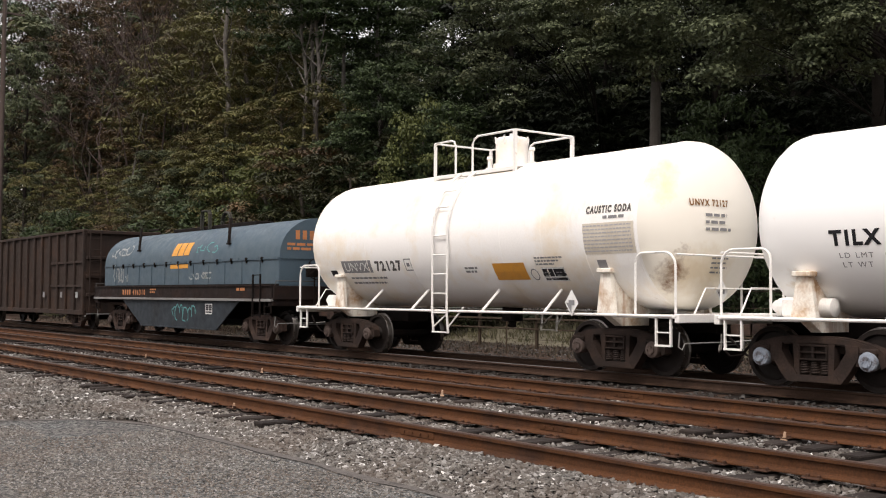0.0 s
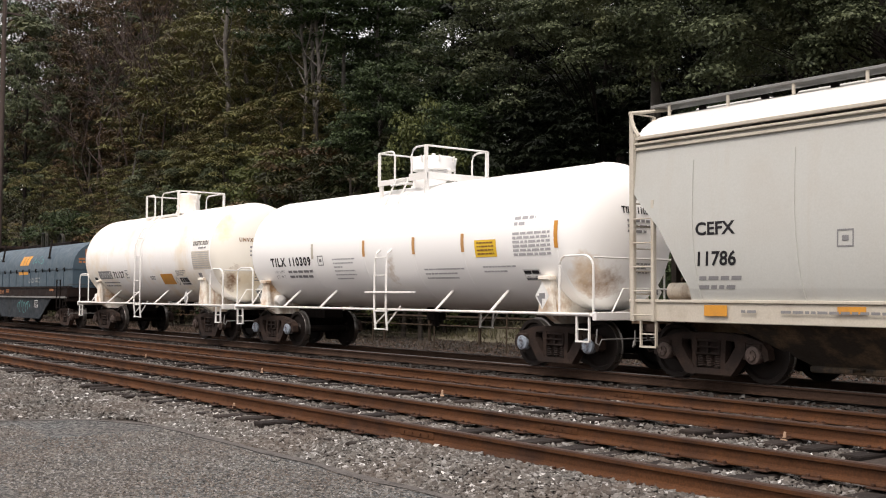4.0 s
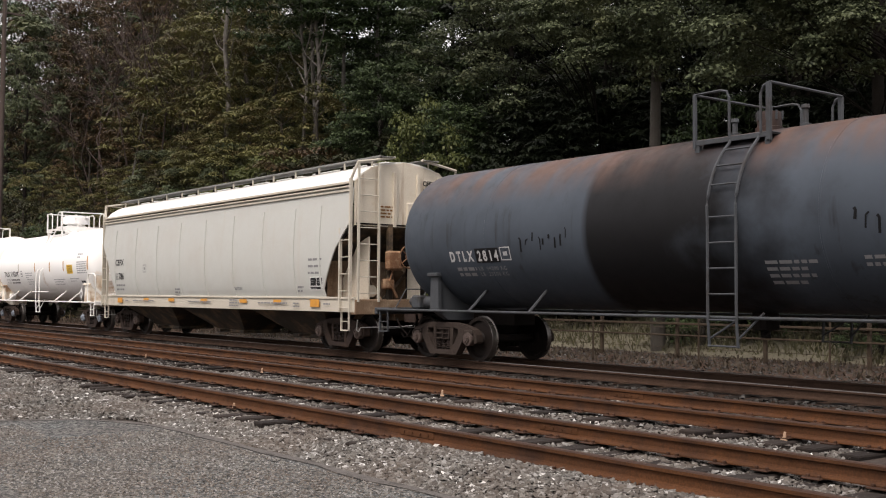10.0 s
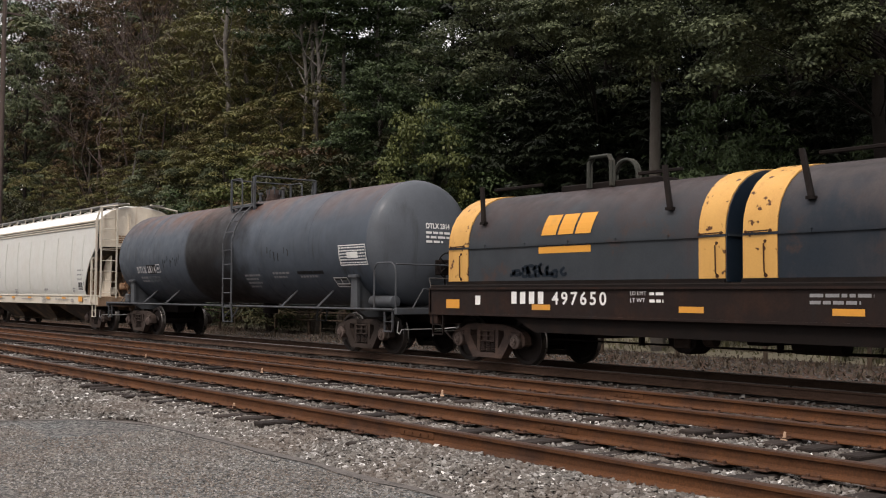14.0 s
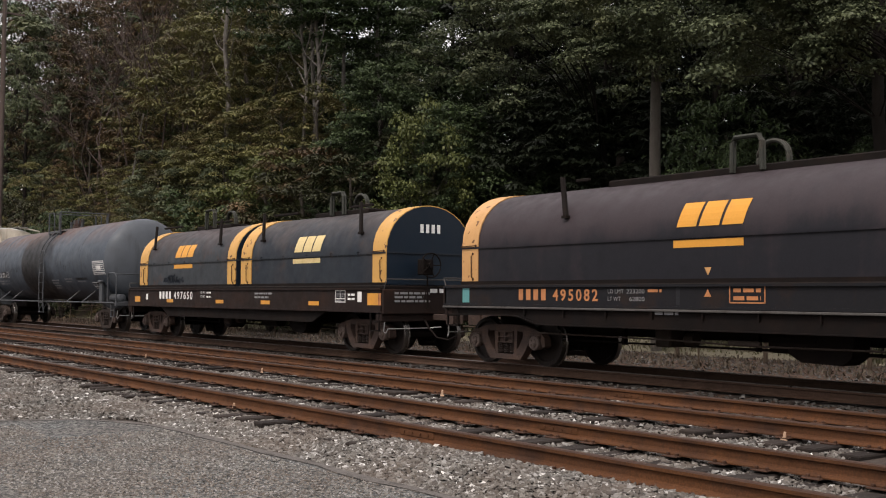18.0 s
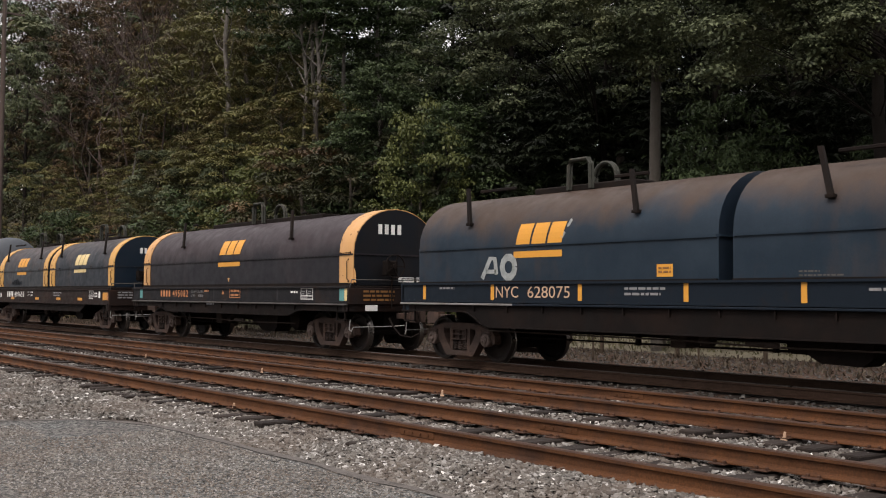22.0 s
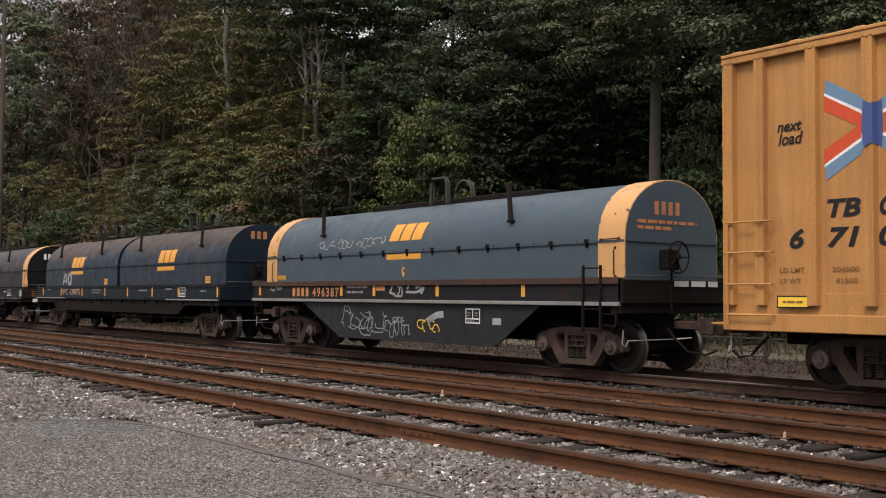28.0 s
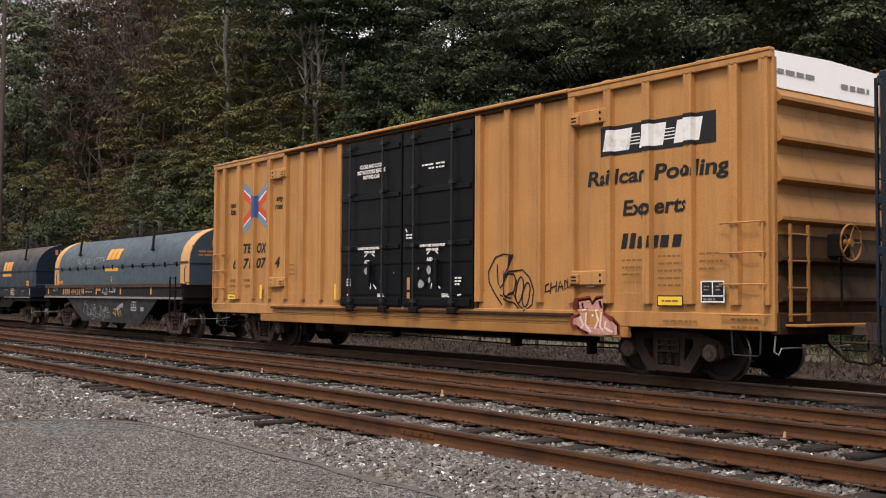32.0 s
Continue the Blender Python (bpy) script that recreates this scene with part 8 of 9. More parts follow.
def build_tracks():
    rng = random.Random(7)
    bm = bmesh.new()
    bbox(bm, -0.115, 0.115, -1.28, 1.28, -0.34, -0.180, 0.015)
    me = bpy.data.meshes.new("tie")
    bm.to_mesh(me)
    bm.free()
    me.materials.append(M["tie"])
    bm = bmesh.new()
    bbox(bm, -0.09, 0.09, -0.15, 0.15, -0.183, -0.170, 0.004)
    for dx in (-0.055, 0.055):
        for dy in (-0.09, 0.09):
            bbox(bm, dx - 0.014, dx + 0.014, dy - 0.016, dy + 0.016, -0.172, -0.145, 0.004)
    pm = bpy.data.meshes.new("tie_plate")
    bm.to_mesh(pm)
    bm.free()
    pm.materials.append(M["plate"])
    for yc, mats, name, lab, x0, n in ((7.3625, ("rail_rust", "rail_top"), "railway_track", "disused railway track with rust-brown rails on weathered timber ties", -44.0, 84), (10.938, ("rail_rust", "rail_top"), "railway_track", "rust-brown railway track on weathered timber ties", -50.0, 90), (YC, ("rail_dark", "rail_shine"), "railway_track", "railway track in use with grimy dark rails", -60.0, 100)):
        track = new(name)
        track.location = (0, yc, 0)
        tagged(track, lab, "railway track", "parallel tracks", "structure")
        for s in (-1, 1):
            rail(track, s * GAUGE, M[mats[0]], M[mats[1]])
        for k in range(n):
            x = x0 + k * 0.53 + rng.uniform(-0.06, 0.06)
            t = link_mesh("tie", me, track)
            t.matrix_basis = pose(x, rng.uniform(-0.05, 0.05), rng.uniform(-0.042, -0.002), rng.uniform(-0.6, 0.6), 0, rng.uniform(-2.5, 2.5))
            if x > -32 and yc < 14:
                for s in (-1, 1):
                    link_mesh("tie_plate", pm, track).location = (x, s * GAUGE, 0)
        # joint bars
        if yc < 14:
            for s, xj in ((-1, -9.1), (-1, -21.0), (1, -8.55), (1, -20.4)):
                y = s * GAUGE
                xj2 = xj if yc < 8 else xj - 2.3
                for q in (-1, 1):
                    bm = bmesh.new()
                    bbox(bm, xj2 - 0.30, xj2 + 0.30, y + q * 0.006 if q > 0 else y - 0.020, y + 0.020 if q > 0 else y - 0.006, -0.128, -0.054, 0.005)
                    for k in range(4):
                        disc(bm, (xj2 - 0.21 + 0.14 * k, y + q * 0.020, -0.09), 0.013, q * 0.012, "y", 6)
                    part("joint_bar", bm, M["rail_rust"], track)
    # small pale markers clipped to the rails
    for x, y in ((-19.11, 10.05), (-13.2, 10.05), (-7.05, 10.05), (-13.18, 6.52), (-25.1, 10.05)):
        bm = bmesh.new()
        prism(bm, [(-0.045, 0), (0.035, 0), (0.030, 0.012), (0.012, 0.03), (0.012, 0.085), (-0.002, 0.095), (-0.014, 0.04), (-0.045, 0.012)], "y", -0.012, 0.012)
        m = part("rail_marker", bm, M["leaf_litter"])
        m.location = (x, y, -0.20)
        tagged(m, "small pale wedge marker beside the rail", "marker", "rail markers")


build_ground()
build_tracks()
# ---- woods ----
def leaf_material(name, lo, hi, odd=None, spray=0.9, share=0.3):
    m, n, l, p = shader(name)
    rnd = n.new("ShaderNodeNewGeometry").outputs["Random Per Island"]
    co = n.new("ShaderNodeTexCoord").outputs["Object"]
    tone = n.new("ShaderNodeMath")
    tone.operation = "MULTIPLY_ADD"
    l.new(ramp(n, l, noise_node(n, l, co, spray, 3), 0.36, 0.64), tone.inputs[0])
    tone.inputs[1].default_value = share
    own = n.new("ShaderNodeMath")
    own.operation = "MULTIPLY"
    own.inputs[1].default_value = 1 - share
    l.new(rnd, own.inputs[0])
    l.new(own.outputs["Value"], tone.inputs[2])
    c = mixc(n, l, tone.outputs["Value"], lo, hi)
    if odd:
        c = mixc(n, l, ramp(n, l, noise_node(n, l, co, 0.45, 3), 0.52, 0.68), c, odd)
    info = n.new("ShaderNodeObjectInfo").outputs["Random"]
    c = mixc(n, l, 1.0, c, mixc(n, l, 1.0, ramp(n, l, info, 0, 1, 0.74, 1.30), (1, 1, 1), "MULTIPLY"), "MULTIPLY")
    l.new(c, p.inputs["Base Color"])
    p.inputs["Roughness"].default_value = 0.5
    p.inputs["Specular IOR Level"].default_value = 0.15
    tr = n.new("ShaderNodeBsdfTranslucent")
    l.new(c, tr.inputs["Color"])
    mx = n.new("ShaderNodeMixShader")
    mx.inputs["Fac"].default_value = 0.14
    l.new(p.outputs["BSDF"], mx.inputs[1])
    l.new(tr.outputs["BSDF"], mx.inputs[2])
    l.new(mx.outputs["Shader"], n["Material Output"].inputs["Surface"])
    return m


LEAF = {
    "green": leaf_material("dark_green_foliage", (0.007, 0.014, 0.006), (0.065, 0.091, 0.038)),
    "oak": leaf_material("oak_green_foliage", (0.007, 0.011, 0.006), (0.136, 0.160, 0.088), (0.098, 0.106, 0.054), share=0.42),
    "olive": leaf_material("olive_autumn_foliage", (0.018, 0.020, 0.008), (0.166, 0.160, 0.062), (0.108, 0.082, 0.038), spray=0.55, share=0.72),
    "brown": leaf_material("brown_autumn_foliage", (0.026, 0.018, 0.011), (0.135, 0.088, 0.044), (0.075, 0.076, 0.028), spray=0.55, share=0.72),
    "scrub": leaf_material("dull_olive_scrub_foliage", (0.011, 0.013, 0.006), (0.053, 0.056, 0.023), (0.045, 0.036, 0.019), spray=0.55, share=0.72),
    # leaf colour near black: the deep shade of the wood is painted in
    "hemlock": leaf_material("hemlock_foliage_in_deep_shade", (0.006, 0.009, 0.0055), (0.023, 0.029, 0.016), spray=0.55, share=0.72),
    "lime": leaf_material("yellow_green_foliage", (0.024, 0.034, 0.010), (0.112, 0.124, 0.042)),
    "weed": leaf_material("straw_green_weeds", (0.046, 0.045, 0.025), (0.115, 0.108, 0.060)),
    "dry": leaf_material("dry_brown_weeds", (0.040, 0.033, 0.026), (0.105, 0.085, 0.062)),
}
M["bark"] = surface("grey_brown_bark", (0.050, 0.043, 0.036), 0.9, blotch=(0.045, 0.040, 0.030), blotch_scale=3, streak=(0.030, 0.025, 0.020), streak_at=(0.5, 0.7), streak_scale=(16, 16, 1.2), grain=0.2, bump=0.9, bump_scale=14)
M["grey_bark"] = surface("lichened_grey_bark", (0.070, 0.063, 0.054), 0.9, blotch=(0.05, 0.044, 0.037), blotch_scale=2.5, streak=(0.05, 0.045, 0.038), streak_scale=(14, 14, 1.0), grain=0.2, bump=0.8, bump_scale=14)
# shade inside the wood is put into this bark colour
M["dark_bark"] = surface("dark_shaded_bark", (0.012, 0.010, 0.0085), 0.95, blotch=(0.020, 0.017, 0.014), blotch_scale=3, grain=0.2, bump=0.9, bump_scale=14, spec=0.1)
M["twig_bark"] = surface("brown_purple_twigs", (0.062, 0.047, 0.043), 0.9, blotch=(0.040, 0.030, 0.027), blotch_scale=1.5, grain=0.2, bump=0)
M["pale_bark"] = surface("pale_grey_bark", (0.135, 0.124, 0.112), 0.9, blotch=(0.07, 0.062, 0.055), blotch_scale=2.5, grain=0.2, bump=0.5, bump_scale=14)


def leaves(points, normals, size, rng, along=None, tri=False):
    """Coordinates of small folded leaves, or of narrow leaf sprays, at the points."""
    n = len(points)
    ax = rng.normal(size=(n, 3))
    ax[:, 2] -= 0.35
    if along is not None:
        t = along + ax * 0.33
        t -= normals * np.sum(t * normals, axis=1, keepdims=True)
    else:
        t = np.cross(normals, ax)
    t /= np.linalg.norm(t, axis=1, keepdims=True) + 1e-9
    b = np.cross(normals, t)
    s = (size * rng.uniform(0.6, 1.35, n))[:, None]
    lift = normals * s * 0.16
    co = np.empty((n, 3 if tri else 4, 3))
    if tri:
        co[:, 0] = points - t * s * 0.45 + b * s * 0.27
        co[:, 1] = points + t * s * 0.75
        co[:, 2] = points - t * s * 0.45 - b * s * 0.27
    else:
        co[:, 0] = points - t * s * 0.5
        co[:, 1] = points + b * s * 0.30 + lift
        co[:, 2] = points + t * s * 0.5
        co[:, 3] = points - b * s * 0.30 + lift
    return co


def leaf_mesh(name, co, material):
    n, k = co.shape[:2]
    me = bpy.data.meshes.new(name)
    me.vertices.add(n * k)
    me.vertices.foreach_set("co", co.astype(np.float32).ravel())
    me.loops.add(n * k)
    me.loops.foreach_set("vertex_index", np.arange(n * k, dtype=np.int32))
    me.polygons.add(n)
    me.polygons.foreach_set("loop_start", np.arange(0, n * k, k, dtype=np.int32))
    me.polygons.foreach_set("loop_total", np.full(n, k, dtype=np.int32))
    me.update(calc_edges=True)
    me.materials.append(material)
    return me


def clump_leaves(centres, radii, count, size, rng, flat=0.62, droop=0.0, tri=False):
    """Leaves about the ends of boughs; with droop, flat sprays that point outwards and hang at their tips."""
    k = rng.choice(len(centres), count, p=radii ** 2 / np.sum(radii ** 2))
    d = rng.normal(size=(count, 3))
    d /= np.linalg.norm(d, axis=1, keepdims=True)
    d[:, 2] = np.where(rng.random(count) < 0.3, d[:, 2], np.abs(d[:, 2]) * 0.9 - 0.12)
    f = rng.uniform(0.35, 1.12, count) ** 0.6
    pts = centres[k] + d * (radii[k] * f)[:, None] * np.array([1, 1, flat])
    along = None
    if droop:
        out = d * np.array([1, 1, 0])
        across = np.linalg.norm(out, axis=1)
        pts[:, 2] -= droop * radii[k] * (across * f) ** 2
        along = out / (across[:, None] + 1e-6) + np.array([0, 0, -0.55])
    nrm = d * (0.45 if droop else 0.7) + np.array([0, 0, 0.75]) + rng.normal(size=(count, 3)) * (0.18 if droop else 0.45)
    nrm /= np.linalg.norm(nrm, axis=1, keepdims=True)
    return leaves(pts, nrm, size, rng, along, tri)


def limb(bm, pts, r0, r1, seg=7, mi=0):
    pts = [Vector(p) for p in pts]
    rings = []
    for i, p in enumerate(pts):
        d = (pts[min(i + 1, len(pts) - 1)] - pts[max(i - 1, 0)]).normalized()
        a = d.orthogonal().normalized()
        b = d.cross(a)
        r = r0 + (r1 - r0) * i / (len(pts) - 1)
        rings.append([bm.verts.new(p + a * r * math.cos(2 * math.pi * k / seg) + b * r * math.sin(2 * math.pi * k / seg)) for k in range(seg)])
    for p, q in zip(rings, rings[1:]):
        o = min(range(seg), key=lambda j: (q[j].co - p[0].co).length)
        for k in range(seg):
            bm.faces.new((p[k], p[(k + 1) % seg], q[(k + 1 + o) % seg], q[(k + o) % seg])).material_index = mi


def grow(seed, height, spread, base, clumps, count, size, flat=0.62, wobble=1.0, tuft=0.36, front=0.0, droop=0.0, tri=False):
    """Wood and leaf coordinates of one tree: a tapered trunk, limbs, and clumps of leaves about their ends."""
    rng = np.random.default_rng(seed)
    r0 = (0.013 if wobble == 1.0 else 0.010) * height + 0.05
    trunk = bmesh.new()
    line = [(wobble * 0.25 * math.sin(z * 0.5 + seed), wobble * 0.2 * math.cos(z * 0.4 + seed), z) for z in np.linspace(-0.3, height * 0.86, 9)]
    limb(trunk, line, r0, r0 * 0.3, 10)
    cs, rs = [], []
    for i in range(clumps):
        f = rng.uniform(0, 1) ** 0.8
        z = base + (height - base) * f
        wide = spread * (0.45 + 0.75 * math.sin(math.pi * min(1, 0.22 + f * 0.78)))
        a = rng.uniform(0, 2 * math.pi)
        q = wide * rng.uniform(0.25, 1.0) ** 0.6
        c = np.array([math.cos(a) * q, math.sin(a) * q, z])
        cs.append(c)
        rs.append(spread * rng.uniform(tuft * 0.55, tuft))
        if i % (4 if droop else 2) == 0 and wobble == 1.0:
            zs = max(base, z - q * 0.55)
            k = min(8, max(0, int((zs + 0.3) / (height * 0.86 + 0.3) * 8)))
            s = np.array(line[k])
            mid = (s + c) / 2 + np.array([0, 0, 0.1 * q]) + rng.normal(size=3) * 0.15
            limb(trunk, [s, mid, c], r0 * 0.10, r0 * 0.03, 5)
    if front:
        for i in range(46):
            a = front + rng.uniform(-0.4, 0.4)
            q = rng.uniform(0.5, 2.6)
            cs.append(np.array([math.cos(a) * q, math.sin(a) * q, base + (height - base) * rng.uniform(0.0, 0.6)]))
            rs.append(spread * rng.uniform(tuft * 0.55, tuft))
    return trunk, clump_leaves(np.array(cs), np.array(rs), count, size, rng, flat, droop, tri)


def store(bm, name, material):
    me = bpy.data.meshes.new(name)
    for f in bm.faces:
        f.smooth = True
    bm.to_mesh(me)
    bm.free()
    me.materials.append(material)
    return me


def ray_x(u, y):
    """Where the line of sight at the share u (0 left to 1 right) of the view meets the depth y."""
    d = (-0.79390 + 0.60826 * (u - 0.5) * 0.8331, 0.60649 + 0.79466 * (u - 0.5) * 0.8331)
    return d[0] / d[1] * y


def ray_z(u, v, y):
    """The height of the line of sight at the shares u, v (0 top to 1 bottom) of the view over the depth y."""
    return 1.343 + (0.594 - v) * 0.4664 * y / (0.60649 + 0.79466 * (u - 0.5) * 0.8331)


class Species:
    def __init__(self, n, seed, leaf, bark, **kw):
        self.kinds, self.height = [], kw["height"]
        for i in range(n):
            t, co = grow(seed + i, **kw)
            self.kinds.append((store(t, "trunk", bark), leaf_mesh("crown", co, leaf)))

    def plant(self, i, x, y, turn, scale, label, name="tree", category="tree", group="trees of the wooded bank", wide=1.0):
        tree = new(name)
        tree.matrix_basis = pose(x, y, hill(x, y) - 0.05, 0, 0, turn) @ Matrix.Diagonal((scale * wide, scale * wide, scale, 1))
        tagged(tree, label, category, group)
        for part_name, me in zip(("trunk", "crown"), self.kinds[i % len(self.kinds)]):
            link_mesh(part_name, me, tree)
        return tree

    def reach(self, i, u, v, y, turn, label, *tags, wide=1.0):
        """Plants one on the line of sight u whose crown rises to the share v of the view."""
        x = ray_x(u, y)
        return self.plant(i, x, y, turn, (ray_z(u, v, y) - hill(x, y)) / self.height, label, *tags, wide=wide)


def bare_tree(seed, height):
    """A leafless tree: pale limbs (material 0) and a haze of thin brown twigs (material 1)."""
    rng = random.Random(seed)
    bm = bmesh.new()

    def twig(p, d, length, r, depth):
        q = p + d * length * 0.5 + Vector((rng.uniform(-0.1, 0.1), rng.uniform(-0.1, 0.1), 0.02)) * length
        e = p + d * length
        limb(bm, [p, q, e] if depth < 4 else [p, e], r, r * 0.5, 6 if depth < 2 else 3, 0 if depth < 2 else 1)
        if depth >= 5:
            return
        for k in range(4 if depth < 2 else 3):
            s = p.lerp(e, rng.uniform(0.40, 1.0))
            nd = (d + Vector((rng.uniform(-0.9, 0.9), rng.uniform(-0.9, 0.9), rng.uniform(-0.15, 0.55)))).normalized()
            twig(s, nd, length * rng.uniform(0.42, 0.66), max(r * 0.46, 0.011), depth + 1)
    twig(Vector((0, 0, -0.3)), Vector((rng.uniform(-0.12, 0.12), 0, 1)).normalized(), height * 0.5, height * 0.0042, 0)
    return bm


def build_woods():
    rng = random.Random(21)
    oak = Species(4, 100, LEAF["oak"], M["dark_bark"], height=15.0, spread=4.6, base=7.3, clumps=88, count=25000, size=0.135, flat=0.48, tuft=0.22)
    green = Species(3, 200, LEAF["green"], M["dark_bark"], height=14.0, spread=4.0, base=1.6, clumps=90, count=9500, size=0.27, tuft=0.30, tri=True)
    near_green = Species(2, 240, LEAF["green"], M["dark_bark"], height=14.0, spread=3.6, base=1.0, clumps=120, count=24000, size=0.17, flat=0.55, tuft=0.24)
    olive = Species(4, 300, LEAF["olive"], M["bark"], height=14.0, spread=4.4, base=0.8, clumps=190, count=19000, size=0.175, flat=0.15, tuft=0.21, droop=0.42, tri=True)
    brown = Species(2, 400, LEAF["brown"], M["bark"], height=14.0, spread=4.2, base=1.6, clumps=200, count=14000, size=0.165, flat=0.18, tuft=0.20, droop=0.40, tri=True)
    fresh = Species(1, 260, LEAF["oak"], M["dark_bark"], height=14.0, spread=3.6, base=1.0, clumps=110, count=11000, size=0.22, flat=0.5, tuft=0.24, tri=True)
    high = Species(2, 280, LEAF["green"], M["pale_bark"], height=20.0, spread=4.2, base=14.0, clumps=80, count=12000, size=0.22, flat=0.35, tuft=0.26, wobble=0.6, tri=True)
    lime = Species(2, 500, LEAF["lime"], M["bark"], height=5.2, spread=1.9, base=0.4, clumps=60, count=7000, size=0.115, flat=0.6, tuft=0.30)
    shrub = Species(3, 600, LEAF["green"], M["bark"], height=4.6, spread=2.3, base=0.3, clumps=60, count=8000, size=0.125, tuft=0.30, tri=True)
    scrub = Species(2, 700, LEAF["scrub"], M["bark"], height=5.4, spread=2.6, base=0.3, clumps=110, count=9000, size=0.115, flat=0.18, tuft=0.22, droop=0.42, tri=True)
    rust = Species(1, 800, LEAF["brown"], M["bark"], height=4.6, spread=2.2, base=0.3, clumps=80, count=8000, size=0.105, flat=0.2, tuft=0.22, droop=0.4, tri=True)
    olive_lab, brown_lab, green_lab = "tree with olive-green autumn leaves in drooping sprays", "tree with thin brown autumn leaves", "dense dark green broadleaf tree"
    # tall trees along the edge of the wood, from the open end of the view to the far end
    for u, y, sc, k in ((0.995, 25.6, 1.0, 2), (0.90, 33.0, 1.2, 0), (0.80, 33.0, 1.15, 1), (0.58, 31.5, 1.05, 2), (1.07, 27.0, 1.05, 3), (0.70, 34.5, 1.2, 2)):
        oak.plant(k, ray_x(u, y), y, rng.uniform(0, 360), sc, "tall broadleaf tree with dark oak-green leaves and a dark trunk")
    tall = Species(1, 140, LEAF["oak"], M["grey_bark"], height=17.0, spread=5.0, base=7.6, clumps=84, count=32000, size=0.120, flat=0.48, wobble=0.2, tuft=0.18, front=-0.85)
    tall.plant(0, ray_x(0.738, 25.4), 25.4, 0, 1.1, "tall broadleaf tree with a straight bare grey trunk")
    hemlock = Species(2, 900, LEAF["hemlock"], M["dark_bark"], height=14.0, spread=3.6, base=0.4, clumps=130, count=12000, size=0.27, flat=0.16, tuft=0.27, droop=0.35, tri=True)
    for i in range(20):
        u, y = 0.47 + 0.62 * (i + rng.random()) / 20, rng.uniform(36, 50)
        hemlock.reach(i, u, rng.uniform(-0.20, 0.02), y, rng.uniform(0, 360), "evergreen tree with layered drooping boughs, leaves darkened as deep shade")
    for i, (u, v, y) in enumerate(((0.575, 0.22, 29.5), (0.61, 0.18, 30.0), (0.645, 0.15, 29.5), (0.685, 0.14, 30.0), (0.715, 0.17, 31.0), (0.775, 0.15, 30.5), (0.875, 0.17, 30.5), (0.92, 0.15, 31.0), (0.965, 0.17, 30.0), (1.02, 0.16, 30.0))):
        hemlock.reach(i, u, v, y, 67 * i, "evergreen tree with layered drooping boughs, leaves darkened as deep shade")
    for u, v, y in ((0.50, 0.22, 28.0), (0.545, 0.14, 31.0), (0.63, 0.30, 30.0), (0.47, 0.10, 33.0)):
        green.reach(int(u * 100), u, v, y, rng.uniform(0, 360), green_lab)
    for u, v, y, w in ((0.425, 0.13, 26.6, 0.85), (0.385, 0.24, 25.8, 0.8), (0.50, 0.24, 26.0, 0.7)):
        near_green.reach(int(u * 100), u, v, y, rng.uniform(0, 360), green_lab, wide=w)
    # the left bank, row by row from the front
    for u, v, y in ((0.045, 0.33, 27.0), (0.09, 0.36, 26.6), (0.145, 0.33, 27.4), (0.19, 0.30, 26.8), (0.235, 0.26, 27.2), (0.275, 0.22, 27.0), (0.315, 0.19, 27.4), (0.355, 0.17, 27.8)):
        olive.reach(int(u * 100), u, v, y, rng.uniform(0, 360), olive_lab)
    for u, v, y in ((0.062, 0.16, 31.0), (0.10, 0.27, 30.0), (0.165, 0.20, 31.0)):
        brown.reach(int(u * 100), u, v, y, rng.uniform(0, 360), brown_lab)
    fresh.reach(1, 0.008, 0.02, 29.0, 30, "tree with fresh green leaves at the far end of the wood")
    fresh.reach(2, 0.028, 0.10, 27.6, 130, "tree with fresh green leaves at the far end of the wood", wide=0.7)
    for i, (u, v, y) in enumerate(((0.215, 0.05, 31.0), (0.275, -0.03, 31.5), (0.225, -0.05, 36.0), (0.305, 0.06, 30.5), (0.25, -0.06, 39.0), (0.325, 0.10, 34.0), (0.295, -0.04, 38.0))):
        olive.reach(i, u, v, y, rng.uniform(0, 360), olive_lab)
    for i, (u, v, y) in enumerate(((0.06, -0.01, 36.0), (0.095, 0.0, 38.0), (0.13, -0.02, 36.5), (0.17, -0.04, 38.0), (0.20, -0.05, 42.0), (0.115, -0.04, 46.0), (0.075, 0.0, 44.0))):
        brown.reach(i, u, v, y, rng.uniform(0, 360), brown_lab)
    for i, (u, v, y) in enumerate(((0.035, 0.0, 38.0), (0.395, 0.085, 41.0), (0.425, 0.08, 44.0), (0.375, 0.05, 47.0), (0.15, -0.06, 48.0), (0.19, -0.05, 50.0), (0.345, 0.13, 37.0), (0.375, 0.15, 34.0), (0.415, 0.16, 36.0), (0.44, 0.10, 36.0), (0.455, 0.02, 40.0), (0.34, 0.06, 44.0), (0.365, 0.13, 46.0), (0.44, 0.12, 46.0), (0.27, -0.04, 46.0), (0.315, -0.02, 48.0))):
        green.reach(i, u, v, y, rng.uniform(0, 360), green_lab)
    for k, u, v, y in ((0, 0.352, -0.10, 30.0), (1, 0.385, -0.08, 31.5), (0, 0.425, -0.09, 33.0)):
        high.reach(k, u, v, y, 77 * k + 20, "tall slender tree with a pale trunk and a high dark crown")
    # shrubs in front of the wood
    for i in range(34):
        u, y = -0.02 + 1.06 * (i + rng.random()) / 34, rng.uniform(23.6, 27.0)
        if 0.57 < u < 0.9:
            continue
        if u > 0.42:
            y += 9.0 if u > 0.60 else 4.0
        sp = (shrub, scrub, scrub, shrub, rust)[i % 5] if u < 0.5 else shrub
